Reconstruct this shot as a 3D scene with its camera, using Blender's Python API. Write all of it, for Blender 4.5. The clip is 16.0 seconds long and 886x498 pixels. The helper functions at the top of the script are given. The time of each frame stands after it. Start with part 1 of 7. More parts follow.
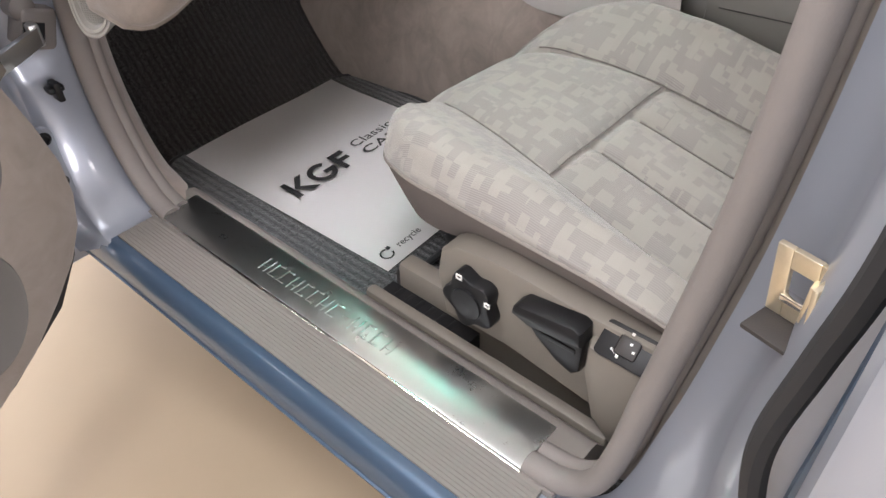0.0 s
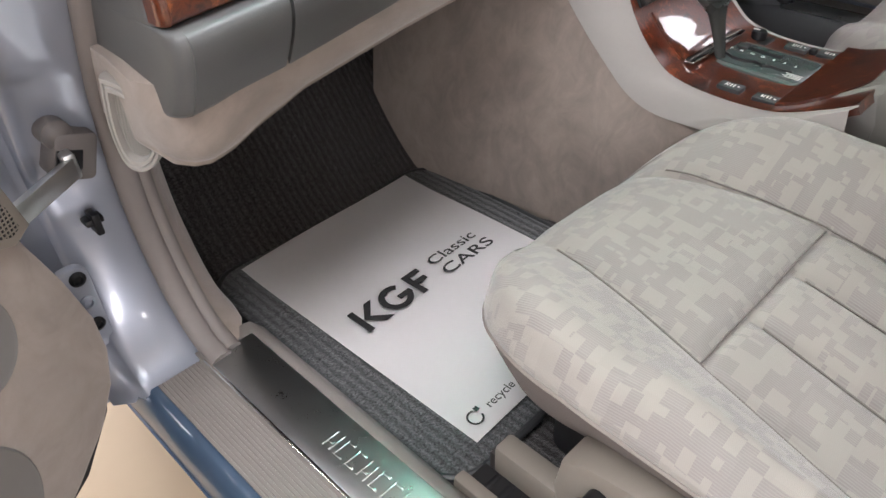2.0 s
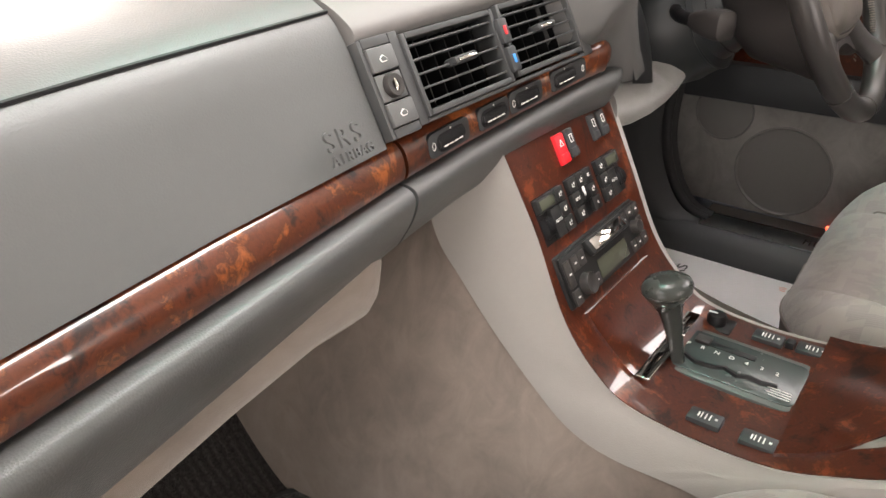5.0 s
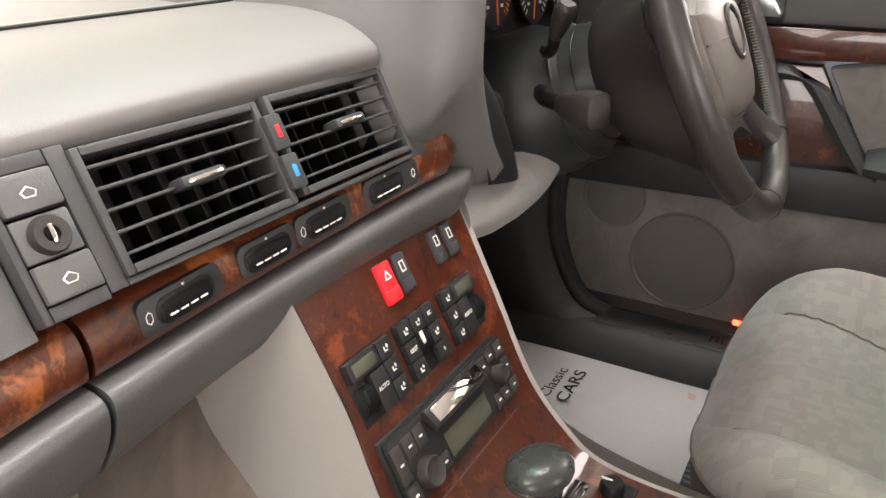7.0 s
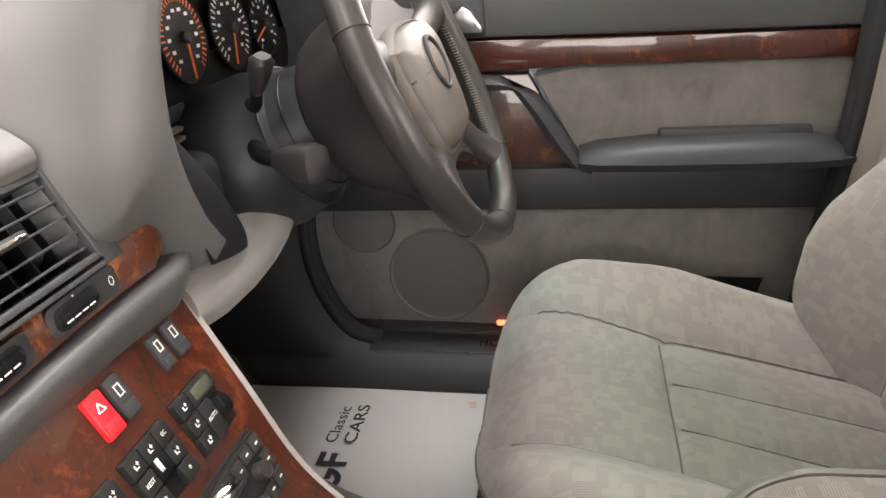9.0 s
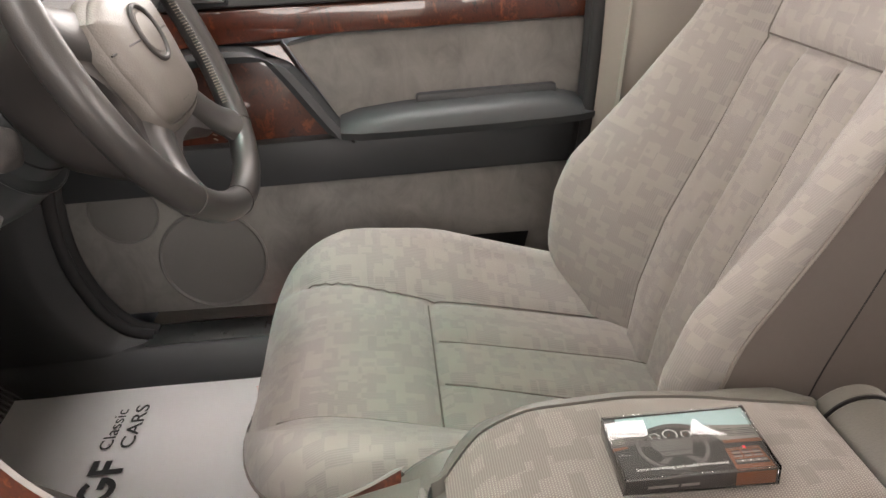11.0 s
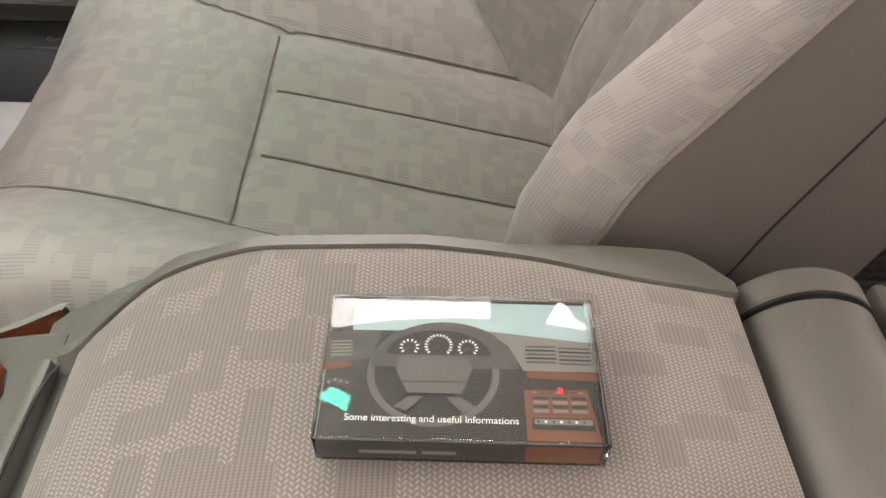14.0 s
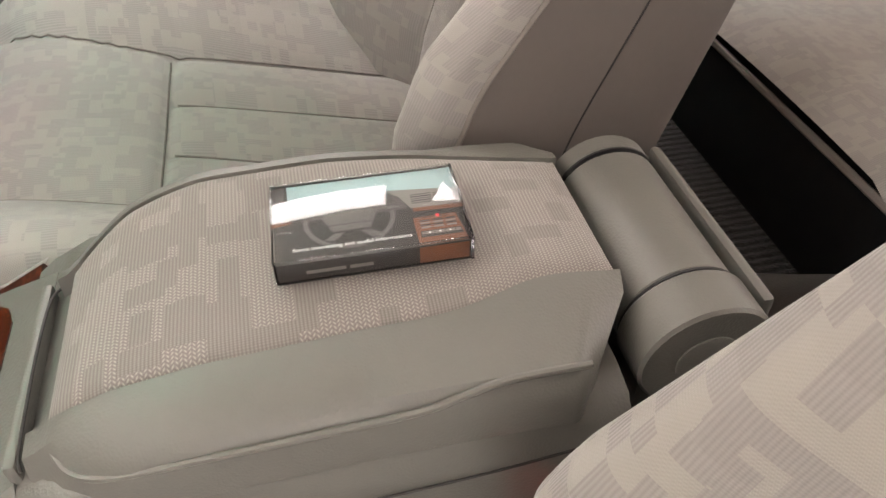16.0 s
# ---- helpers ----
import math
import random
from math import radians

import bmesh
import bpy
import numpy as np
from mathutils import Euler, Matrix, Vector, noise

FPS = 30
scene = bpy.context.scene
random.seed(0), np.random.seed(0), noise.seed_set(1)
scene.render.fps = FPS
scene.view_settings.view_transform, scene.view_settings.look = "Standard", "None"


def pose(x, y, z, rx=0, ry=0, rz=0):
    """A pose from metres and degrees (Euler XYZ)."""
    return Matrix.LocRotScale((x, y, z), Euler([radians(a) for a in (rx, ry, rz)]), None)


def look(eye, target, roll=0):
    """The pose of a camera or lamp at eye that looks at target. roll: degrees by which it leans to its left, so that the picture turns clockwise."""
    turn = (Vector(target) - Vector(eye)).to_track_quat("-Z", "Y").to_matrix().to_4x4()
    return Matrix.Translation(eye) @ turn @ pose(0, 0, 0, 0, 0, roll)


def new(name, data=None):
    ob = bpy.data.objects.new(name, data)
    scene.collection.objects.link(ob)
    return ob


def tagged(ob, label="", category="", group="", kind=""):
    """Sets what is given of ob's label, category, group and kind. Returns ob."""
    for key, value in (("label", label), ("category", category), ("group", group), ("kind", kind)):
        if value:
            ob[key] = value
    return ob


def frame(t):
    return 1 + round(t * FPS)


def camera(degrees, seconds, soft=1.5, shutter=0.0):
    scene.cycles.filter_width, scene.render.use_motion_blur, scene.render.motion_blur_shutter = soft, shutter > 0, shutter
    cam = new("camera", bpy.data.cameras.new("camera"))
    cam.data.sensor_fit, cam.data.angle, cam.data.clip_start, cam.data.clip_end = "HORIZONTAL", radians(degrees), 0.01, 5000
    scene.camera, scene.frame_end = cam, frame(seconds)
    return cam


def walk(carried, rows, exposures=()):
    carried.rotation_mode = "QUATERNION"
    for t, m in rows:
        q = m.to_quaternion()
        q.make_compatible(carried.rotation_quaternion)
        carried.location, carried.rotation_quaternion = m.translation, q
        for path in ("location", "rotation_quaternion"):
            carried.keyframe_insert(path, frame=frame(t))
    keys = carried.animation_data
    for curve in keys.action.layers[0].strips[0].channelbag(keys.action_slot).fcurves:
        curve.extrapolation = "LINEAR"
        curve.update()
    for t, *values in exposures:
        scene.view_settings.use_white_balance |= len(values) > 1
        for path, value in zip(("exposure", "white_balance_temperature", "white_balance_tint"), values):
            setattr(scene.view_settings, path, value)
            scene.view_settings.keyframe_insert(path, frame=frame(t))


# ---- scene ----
cam = camera(62.1, 16.0)
PATH = [
    (0, (-1.104, 0.024, 0.966), (0.018, 1.041, -0.34), -1.8),
    (0.5, (-1.109, 0.084, 0.972), (-0.006, 1.134, -0.324), -2.2),
    (1, (-1.094, 0.137, 0.972), (-0.002, 1.215, -0.311), -2.5),
    (1.5, (-1.062, 0.171, 0.96), (0.021, 1.282, -0.302), -2.7),
    (2, (-0.976, 0.225, 0.97), (0.102, 1.368, -0.267), -2.9),
    (2.5, (-0.916, 0.277, 0.986), (0.178, 1.442, -0.218), -2.9),
    (3, (-0.876, 0.323, 0.993), (0.266, 1.489, -0.164), -2.9),
    (3.5, (-0.83, 0.383, 0.997), (0.388, 1.523, -0.106), -2.7),
    (4, (-0.783, 0.437, 0.999), (0.518, 1.537, -0.048), -2.0),
    (4.2, (-0.767, 0.452, 1.004), (0.563, 1.536, -0.024), -1.6),
    (6.3, (-0.503, 0.477, 0.975), (1.004, 1.528, 0.185), -0.9),
    (6.5, (-0.483, 0.486, 0.971), (1.047, 1.508, 0.188), -0.7),
    (7, (-0.442, 0.512, 0.973), (1.155, 1.436, 0.201), -0.6),
    (7.5, (-0.417, 0.522, 0.983), (1.247, 1.323, 0.214), -1.0),
    (8, (-0.399, 0.524, 0.994), (1.325, 1.185, 0.226), -2.0),
    (8.5, (-0.386, 0.511, 1.001), (1.387, 1.023, 0.229), -3.3),
    (9, (-0.376, 0.499, 1.004), (1.429, 0.861, 0.222), -4.4),
    (9.5, (-0.372, 0.487, 1.004), (1.45, 0.694, 0.207), -5.1),
    (10, (-0.37, 0.469, 1.008), (1.46, 0.527, 0.202), -5.4),
    (10.2, (-0.37, 0.463, 1.015), (1.459, 0.459, 0.206), -5.3),
    (12.3, (-0.289, 0.304, 0.902), (1.44, 0.109, -0.083), 0.1),
    (12.5, (-0.256, 0.293, 0.89), (1.436, 0.123, -0.163), 1.0),
    (13, (-0.189, 0.275, 0.854), (1.4, 0.165, -0.356), 3.3),
    (13.5, (-0.147, 0.261, 0.856), (1.327, 0.191, -0.493), 3.6),
    (14, (-0.137, 0.249, 0.867), (1.23, 0.2, -0.592), 1.9),
    (14.5, (-0.141, 0.253, 0.867), (1.188, 0.214, -0.626), 0.6),
    (15, (-0.154, 0.259, 0.865), (1.176, 0.191, -0.627), 0.2),
    (15.5, (-0.204, 0.264, 0.867), (1.166, 0.091, -0.579), 0.3),
    (16, (-0.283, 0.264, 0.894), (1.135, -0.066, -0.477), 0.1),
]
walk(cam, [(t, look(eye, target, roll)) for t, eye, target, roll in PATH],
     exposures=[(0.0, 0.0, 5950, 10), (2.2, 0.06, 5930, 10), (3.5, 0.10, 6150, 10), (4.2, 0.11, 6450, 10), (7.0, 0.16, 6500, 10), (10.2, 0.44, 6500, 10), (12.3, 0.47, 6480, 10), (16.0, 0.54, 6480, 10)])

# ---- world, lamps ----
world = bpy.data.worlds.new("world")
scene.world = world
world.use_nodes = True
world.node_tree.nodes["Background"].inputs[0].default_value = (1.0, 0.95, 0.88, 1)
world.node_tree.nodes["Background"].inputs[1].default_value = 0.25


def area_lamp(name, eye, target, sx, sy, watts, colour=(1, 0.97, 0.93)):
    data = bpy.data.lights.new(name, "AREA")
    data.shape, data.size, data.size_y, data.energy, data.color = "RECTANGLE", sx, sy, watts, colour
    ob = new(name, data)
    ob.matrix_world = look(eye, target)
    return ob


# added wall fills, ceiling panels, and the green display strip hung over the bonnet
# no windows are built: lamps at all four walls are unseen fill
for x in (-2.6, 0.0, 2.6):
    area_lamp("added_fill_north", (x - 0.6, 6.7, 1.9), (0.0, 0.9, 0.9), 1.5, 2.2, 112, (1, 0.91, 0.86))
    area_lamp("added_fill_south", (x, -6.7, 1.9), (0.0, -1.0, 0.9), 1.3, 1.9, 175, (1, 0.90, 0.85))
area_lamp("added_fill_west", (-6.7, -0.4, 1.9), (-0.5, 0.7, 0.5), 6.5, 2.4, 300, (1.0, 0.935, 0.90))
area_lamp("added_fill_east", (6.7, 0.6, 1.9), (0.5, 0.5, 0.8), 6.0, 2.4, 300, (1.0, 0.945, 0.92))
area_lamp("hall_lamp_east", (3.9, 0.0, 3.15), (3.6, 0.0, 0.0), 4.5, 2.6, 380, (1, 0.925, 0.92))
# unseen fill added over the open door to brighten sill and footwell
area_lamp("added_fill_door", (-1.45, 0.5, 3.1), (-0.5, 0.75, 0.3), 1.7, 2.0, 150, (1.0, 0.94, 0.90))
for x in (-1.3, -0.3, 0.7):
    area_lamp("hall_lamp_bonnet", (x, 2.5, 3.1), (-0.3, 0.9, 0.9), 0.3, 1.6, 23, (1, 0.92, 0.87))
# unseen fill added to brighten the driver's seat and paper mat
area_lamp("added_fill_driver", (0.72, 0.34, 3.1), (0.48, 0.8, 0.3), 1.3, 1.0, 115, (1, 0.935, 0.92))
area_lamp("display_strip", (0.87, 1.24, 3.1), (0.3, 0.6, 0.5), 0.22, 1.0, 15, (0.12, 1.0, 0.72))


# ---- building tools ----
def part(name, bm, material, parent, label=""):
    for e in bm.edges:
        if len(e.link_faces) == 2 and e.calc_face_angle(0) > 0.7:
            e.smooth = False
    for f in bm.faces:
        f.smooth = True
    mesh = bpy.data.meshes.new(name)
    bm.to_mesh(mesh)
    bm.free()
    mesh.materials.append(material)
    ob = new(name, mesh)
    if parent is not None:
        ob.parent = parent
        ob.matrix_parent_inverse = parent.matrix_basis.inverted() if parent.parent is None else Matrix.Identity(4)
    if label:
        tagged(ob, label)
    return ob


def thing(name, label, category, at=(0, 0, 0), group="", kind=""):
    ob = new(name)
    ob.empty_display_size = 0.05
    ob.location = at
    return tagged(ob, label, category, group, kind)


def setting(name, bm, material, label, category=""):
    return tagged(part(name, bm, material, None), label, category or name.replace("_", " "), "", "structure")


def lerp(table, x):
    xs, ys = zip(*table)
    return float(np.interp(x, xs, ys))


def smooth_line(pts, n):
    """n points along a Catmull-Rom curve through pts."""
    p = [np.array(q, float) for q in pts]
    p = [2 * p[0] - p[1]] + p + [2 * p[-1] - p[-2]]
    out = []
    for k in range(n):
        u = k / (n - 1) * (len(p) - 3)
        i = min(int(u), len(p) - 4)
        t = u - i
        a, b, c, d = p[i:i + 4]
        out.append(0.5 * (2 * b + (c - a) * t + (2 * a - 5 * b + 4 * c - d) * t * t + (3 * b - a - 3 * c + d) * t ** 3))
    return out


def box(bm, x0, x1, y0, y1, z0, z1, r=0.0, m=None, seg=2):
    mid = Matrix.Translation(((x0 + x1) / 2, (y0 + y1) / 2, (z0 + z1) / 2)) @ Matrix.Diagonal((abs(x1 - x0), abs(y1 - y0), abs(z1 - z0), 1))
    made = bmesh.ops.create_cube(bm, size=1, matrix=mid)
    verts = made["verts"]
    if r > 0:
        edges = list({e for v in verts for e in v.link_edges})
        res = bmesh.ops.bevel(bm, geom=edges, offset=r, segments=seg, profile=0.5, affect="EDGES")
        verts = list({v for f in res["faces"] for v in f.verts} | {v for v in verts if v.is_valid})
    if m is not None:
        bmesh.ops.transform(bm, matrix=m, verts=verts)
    return bm


def one_box(*a, **k):
    return box(bmesh.new(), *a, **k)


def grid(bm, fn, nu, nv, uv=None, wrap=False):
    """Quads over fn(i, j) for i < nu, j < nv; uv gives metres of cloth for each corner."""
    layer = bm.loops.layers.uv.verify() if uv else None
    vs = [[bm.verts.new(fn(i, j)) for j in range(nv)] for i in range(nu)]
    for i in range(nu - (0 if wrap else 1)):
        for j in range(nv - 1):
            q = ((i, j), ((i + 1) % nu, j), ((i + 1) % nu, j + 1), (i, j + 1))
            f = bm.faces.new([vs[a][b] for a, b in q])
            if uv:
                for loop, (a, b) in zip(f.loops, q):
                    loop[layer].uv = uv(a, b)
    return vs


def loft(bm, rings, cap=True, closed=True):
    vs = [[bm.verts.new(p) for p in ring] for ring in rings]
    n = len(vs[0])
    for a, b in zip(vs, vs[1:]):
        for j in range(n if closed else n - 1):
            k = (j + 1) % n
            bm.faces.new((a[j], a[k], b[k], b[j]))
    if cap and closed:
        bm.faces.new(vs[0][::-1])
        bm.faces.new(vs[-1])
    bmesh.ops.recalc_face_normals(bm, faces=bm.faces)
    return bm


def prism(bm, poly, axis, lo, hi, r=0.0, m=None):
    """A polygon of (a, b) drawn out along an axis: x (a=y, b=z), y (a=x, b=z) or z (a=x, b=y)."""
    def at(a, b, c):
        return {"x": (c, a, b), "y": (a, c, b), "z": (a, b, c)}[axis]
    v0, v1 = [bm.verts.new(at(a, b, lo)) for a, b in poly], [bm.verts.new(at(a, b, hi)) for a, b in poly]
    n = len(poly)
    fs = [bm.faces.new((v0[i], v0[(i + 1) % n], v1[(i + 1) % n], v1[i])) for i in range(n)]
    caps = [bm.faces.new(v0[::-1]), bm.faces.new(v1)]
    bmesh.ops.recalc_face_normals(bm, faces=fs + caps)
    verts = v0 + v1
    if r > 0:
        edges = list({e for f in caps for e in f.edges})
        res = bmesh.ops.bevel(bm, geom=edges, offset=r, segments=2, profile=0.5, affect="EDGES")
        verts = list({v for f in res["faces"] for v in f.verts} | {v for v in verts if v.is_valid} | {v for f in fs if f.is_valid for v in f.verts})
    if m is not None:
        bmesh.ops.transform(bm, matrix=m, verts=verts)
    return bm


def round_poly(w, h, r, n=4, cx=0.0, cy=0.0):
    out = []
    for sx, sy, a0 in ((1, -1, -90), (1, 1, 0), (-1, 1, 90), (-1, -1, 180)):
        for k in range(n + 1):
            a = radians(a0 + 90 * k / n)
            out.append((cx + sx * (w / 2 - r) + r * math.cos(a), cy + sy * (h / 2 - r) + r * math.sin(a)))
    return out


def tube(bm, pts, r, n=10, closed=False, squash=1.0, up=(0, 0, 1)):
    pts = [Vector(p) for p in pts]
    rings = []
    for i, p in enumerate(pts):
        a = pts[(i - 1) % len(pts)] if closed or i else p
        b = pts[(i + 1) % len(pts)] if closed or i < len(pts) - 1 else p
        d = (b - a).normalized()
        s = d.cross(Vector(up))
        s = s.normalized() if s.length > 1e-4 else d.orthogonal().normalized()
        t = s.cross(d)
        ri = r(i / (len(pts) - 1)) if callable(r) else r
        rings.append([p + ri * (math.cos(q) * s + squash * math.sin(q) * t) for q in (2 * math.pi * k / n for k in range(n))])
    if closed:
        rings.append(rings[0])
        loft(bm, rings, cap=False)
        bmesh.ops.remove_doubles(bm, verts=bm.verts, dist=1e-6)
        return bm
    return loft(bm, rings)


def turned(bm, profile, m=None, n=24, sx=1.0, sy=1.0):
    """Radius and height pairs turned round z, then laid by m."""
    m = m or Matrix.Identity(4)
    rings = [[m @ Vector((sx * r * math.cos(2 * math.pi * k / n), sy * r * math.sin(2 * math.pi * k / n), h)) for k in range(n)] for r, h in profile]
    return loft(bm, rings)


def basis(at, x, y):
    x, y = Vector(x).normalized(), Vector(y).normalized()
    z = x.cross(y)
    m = Matrix((x, y, z)).transposed().to_4x4()
    m.translation = at
    return m


def lettering(name, words, size, m, material, parent, depth=0.0004, centre=True, label=""):
    curve = bpy.data.curves.new(name, "FONT")
    curve.body, curve.size, curve.extrude = words, size, depth
    curve.align_x, curve.align_y = ("CENTER" if centre else "LEFT"), "CENTER"
    ob = bpy.data.objects.new(name, curve)
    scene.collection.objects.link(ob)
    dg = bpy.context.evaluated_depsgraph_get()
    mesh = bpy.data.meshes.new_from_object(ob.evaluated_get(dg))
    bpy.data.objects.remove(ob)
    bpy.data.curves.remove(curve)
    bm = bmesh.new()
    bm.from_mesh(mesh)
    bpy.data.meshes.remove(mesh)
    bmesh.ops.transform(bm, matrix=m, verts=bm.verts)
    return part(name, bm, material, parent, label)


# ---- materials ----
class Nodes:
    def __init__(self, name):
        self.m = bpy.data.materials.new(name)
        self.m.use_nodes = True
        self.t = self.m.node_tree
        self.b = self.t.nodes["Principled BSDF"]
        self.co = None

    def n(self, kind, **k):
        node = self.t.nodes.new(kind)
        for a, v in k.items():
            if a == "op":
                node.operation = v
            elif a == "blend":
                node.blend_type = v
            elif a == "data":
                node.data_type = v
            elif a == "feature":
                node.feature = v
            elif a == "bands":
                node.bands_direction = v
        return node

    def link(self, a, b):
        self.t.links.new(a, b)

    def coord(self, uv=False):
        c = self.n("ShaderNodeTexCoord")
        return c.outputs["UV" if uv else "Object"]

    def mapped(self, src, scale=(1, 1, 1), turn=(0, 0, 0)):
        mp = self.n("ShaderNodeMapping")
        mp.inputs["Scale"].default_value = scale
        mp.inputs["Rotation"].default_value = turn
        self.link(src, mp.inputs["Vector"])
        return mp.outputs[0]

    def noise(self, src, scale, detail=4.0, rough=0.55, distort=0.0):
        q = self.n("ShaderNodeTexNoise")
        q.inputs["Scale"].default_value, q.inputs["Detail"].default_value = scale, detail
        q.inputs["Roughness"].default_value, q.inputs["Distortion"].default_value = rough, distort
        self.link(src, q.inputs["Vector"])
        return q.outputs["Fac"]

    def math(self, op, a, b=None, c=None):
        q = self.n("ShaderNodeMath", op=op)
        for s, v in zip(q.inputs, (a, b, c)):
            if v is None:
                continue
            if isinstance(v, (int, float)):
                s.default_value = v
            else:
                self.link(v, s)
        return q.outputs[0]

    def ramp(self, src, stops):
        q = self.n("ShaderNodeValToRGB")
        el = q.color_ramp.elements
        while len(el) < len(stops):
            el.new(0.5)
        for e, (p, c) in zip(el, stops):
            e.position, e.color = p, (*c, 1) if len(c) == 3 else c
        self.link(src, q.inputs[0])
        return q.outputs[0]

    def mix(self, fac, a, b, blend="MIX"):
        q = self.n("ShaderNodeMix", data="RGBA", blend=blend)
        for s, v in ((q.inputs[0], fac), (q.inputs[6], a), (q.inputs[7], b)):
            if isinstance(v, (int, float)):
                s.default_value = v
            elif isinstance(v, tuple):
                s.default_value = (*v, 1)
            else:
                self.link(v, s)
        return q.outputs[2]

    def bump(self, height, strength, distance, then=None):
        q = self.n("ShaderNodeBump")
        q.inputs["Strength"].default_value, q.inputs["Distance"].default_value = strength, distance
        self.link(height, q.inputs["Height"])
        if then is not None:
            self.link(then, q.inputs["Normal"])
        return q.outputs[0]

    def done(self, colour=None, rough=None, normal=None, metal=0.0, coat=0.0, coat_rough=0.05, spec=0.5, sheen=0.0):
        for key, v in (("Base Color", colour), ("Roughness", rough), ("Normal", normal), ("Metallic", metal), ("Coat Weight", coat),
                       ("Coat Roughness", coat_rough), ("Specular IOR Level", spec), ("Sheen Weight", sheen)):
            if v is None:
                continue
            s = self.b.inputs[key]
            if isinstance(v, (int, float)):
                s.default_value = v
            elif isinstance(v, tuple):
                s.default_value = (*v, 1)
            else:
                self.link(v, s)
        return self.m


def dark(c, f):
    return tuple(v * f for v in c)


def moulded(name, colour, rough=0.5, grain=900, depth=0.0003, spots=0.12, spec=0.4, strength=0.35):
    """Grained plastic or vinyl: pebbled skin, faint clouds and worn gloss."""
    k = Nodes(name)
    co = k.coord()
    v = k.n("ShaderNodeTexVoronoi", feature="F1")
    v.inputs["Scale"].default_value = grain
    k.link(co, v.inputs["Vector"])
    cloud = k.noise(co, 14, 5)
    fine = k.noise(co, 160, 3)
    col = k.mix(cloud, dark(colour, 1 - spots), dark(colour, 1 + spots))
    col = k.mix(k.math("MULTIPLY", fine, 0.25), col, dark(colour, 0.75))
    rg = k.math("ADD", k.math("MULTIPLY", cloud, 0.16), rough - 0.08)
    return k.done(col, rg, k.bump(v.outputs["Distance"], strength, depth), spec=spec)


def suede(name, colour, brush=0.3):
    k = Nodes(name)
    co = k.coord()
    big = k.noise(co, 7, 6, 0.6, 0.8)
    mid = k.noise(k.mapped(co, (40, 40, 90)), 1, 4)
    fine = k.noise(co, 1400, 2)
    nap = k.noise(k.mapped(co, (9, 22, 14), (0.3, 0.2, 0.5)), 1, 6, 0.68, 1.4)
    f = k.ramp(k.math("ADD", k.math("MULTIPLY", big, 0.5), k.math("MULTIPLY", nap, 0.5)), [(0.36, (0, 0, 0)), (0.6, (1, 1, 1))])
    col = k.mix(f, dark(colour, 1 - brush), dark(colour, 1 + brush * 0.45))
    col = k.mix(k.math("MULTIPLY", mid, 0.35), col, dark(colour, 0.8))
    h = k.math("ADD", k.math("MULTIPLY", mid, 0.5), fine)
    return k.done(col, 0.92, k.bump(h, 0.35, 0.0008), spec=0.15, sheen=0.4)


def carpet(name, colour, ribs=False):
    k = Nodes(name)
    co = k.coord()
    tuft = k.noise(co, 300, 3, 0.75)
    clump = k.noise(co, 60, 4)
    col = k.mix(k.ramp(tuft, [(0.36, (0, 0, 0)), (0.64, (1, 1, 1))]), dark(colour, 0.2), dark(colour, 1.9))
    col = k.mix(k.math("MULTIPLY", clump, 0.5), col, dark(colour, 0.6))
    h = k.math("ADD", tuft, k.math("MULTIPLY", clump, 1.4))
    if ribs:
        w = k.n("ShaderNodeTexWave", bands="X")
        w.inputs["Scale"].default_value, w.inputs["Distortion"].default_value, w.inputs["Detail"].default_value = 26, 1.6, 3
        w.inputs["Detail Scale"].default_value = 3
        k.link(co, w.inputs["Vector"])
        col = k.mix(k.math("MULTIPLY", w.outputs["Fac"], 0.5), col, dark(colour, 0.2))
        h = k.math("SUBTRACT", h, k.math("MULTIPLY", w.outputs["Fac"], 0.7))
    return k.done(col, 1.0, k.bump(h, 0.8, 0.003), spec=0.1, sheen=0.3)


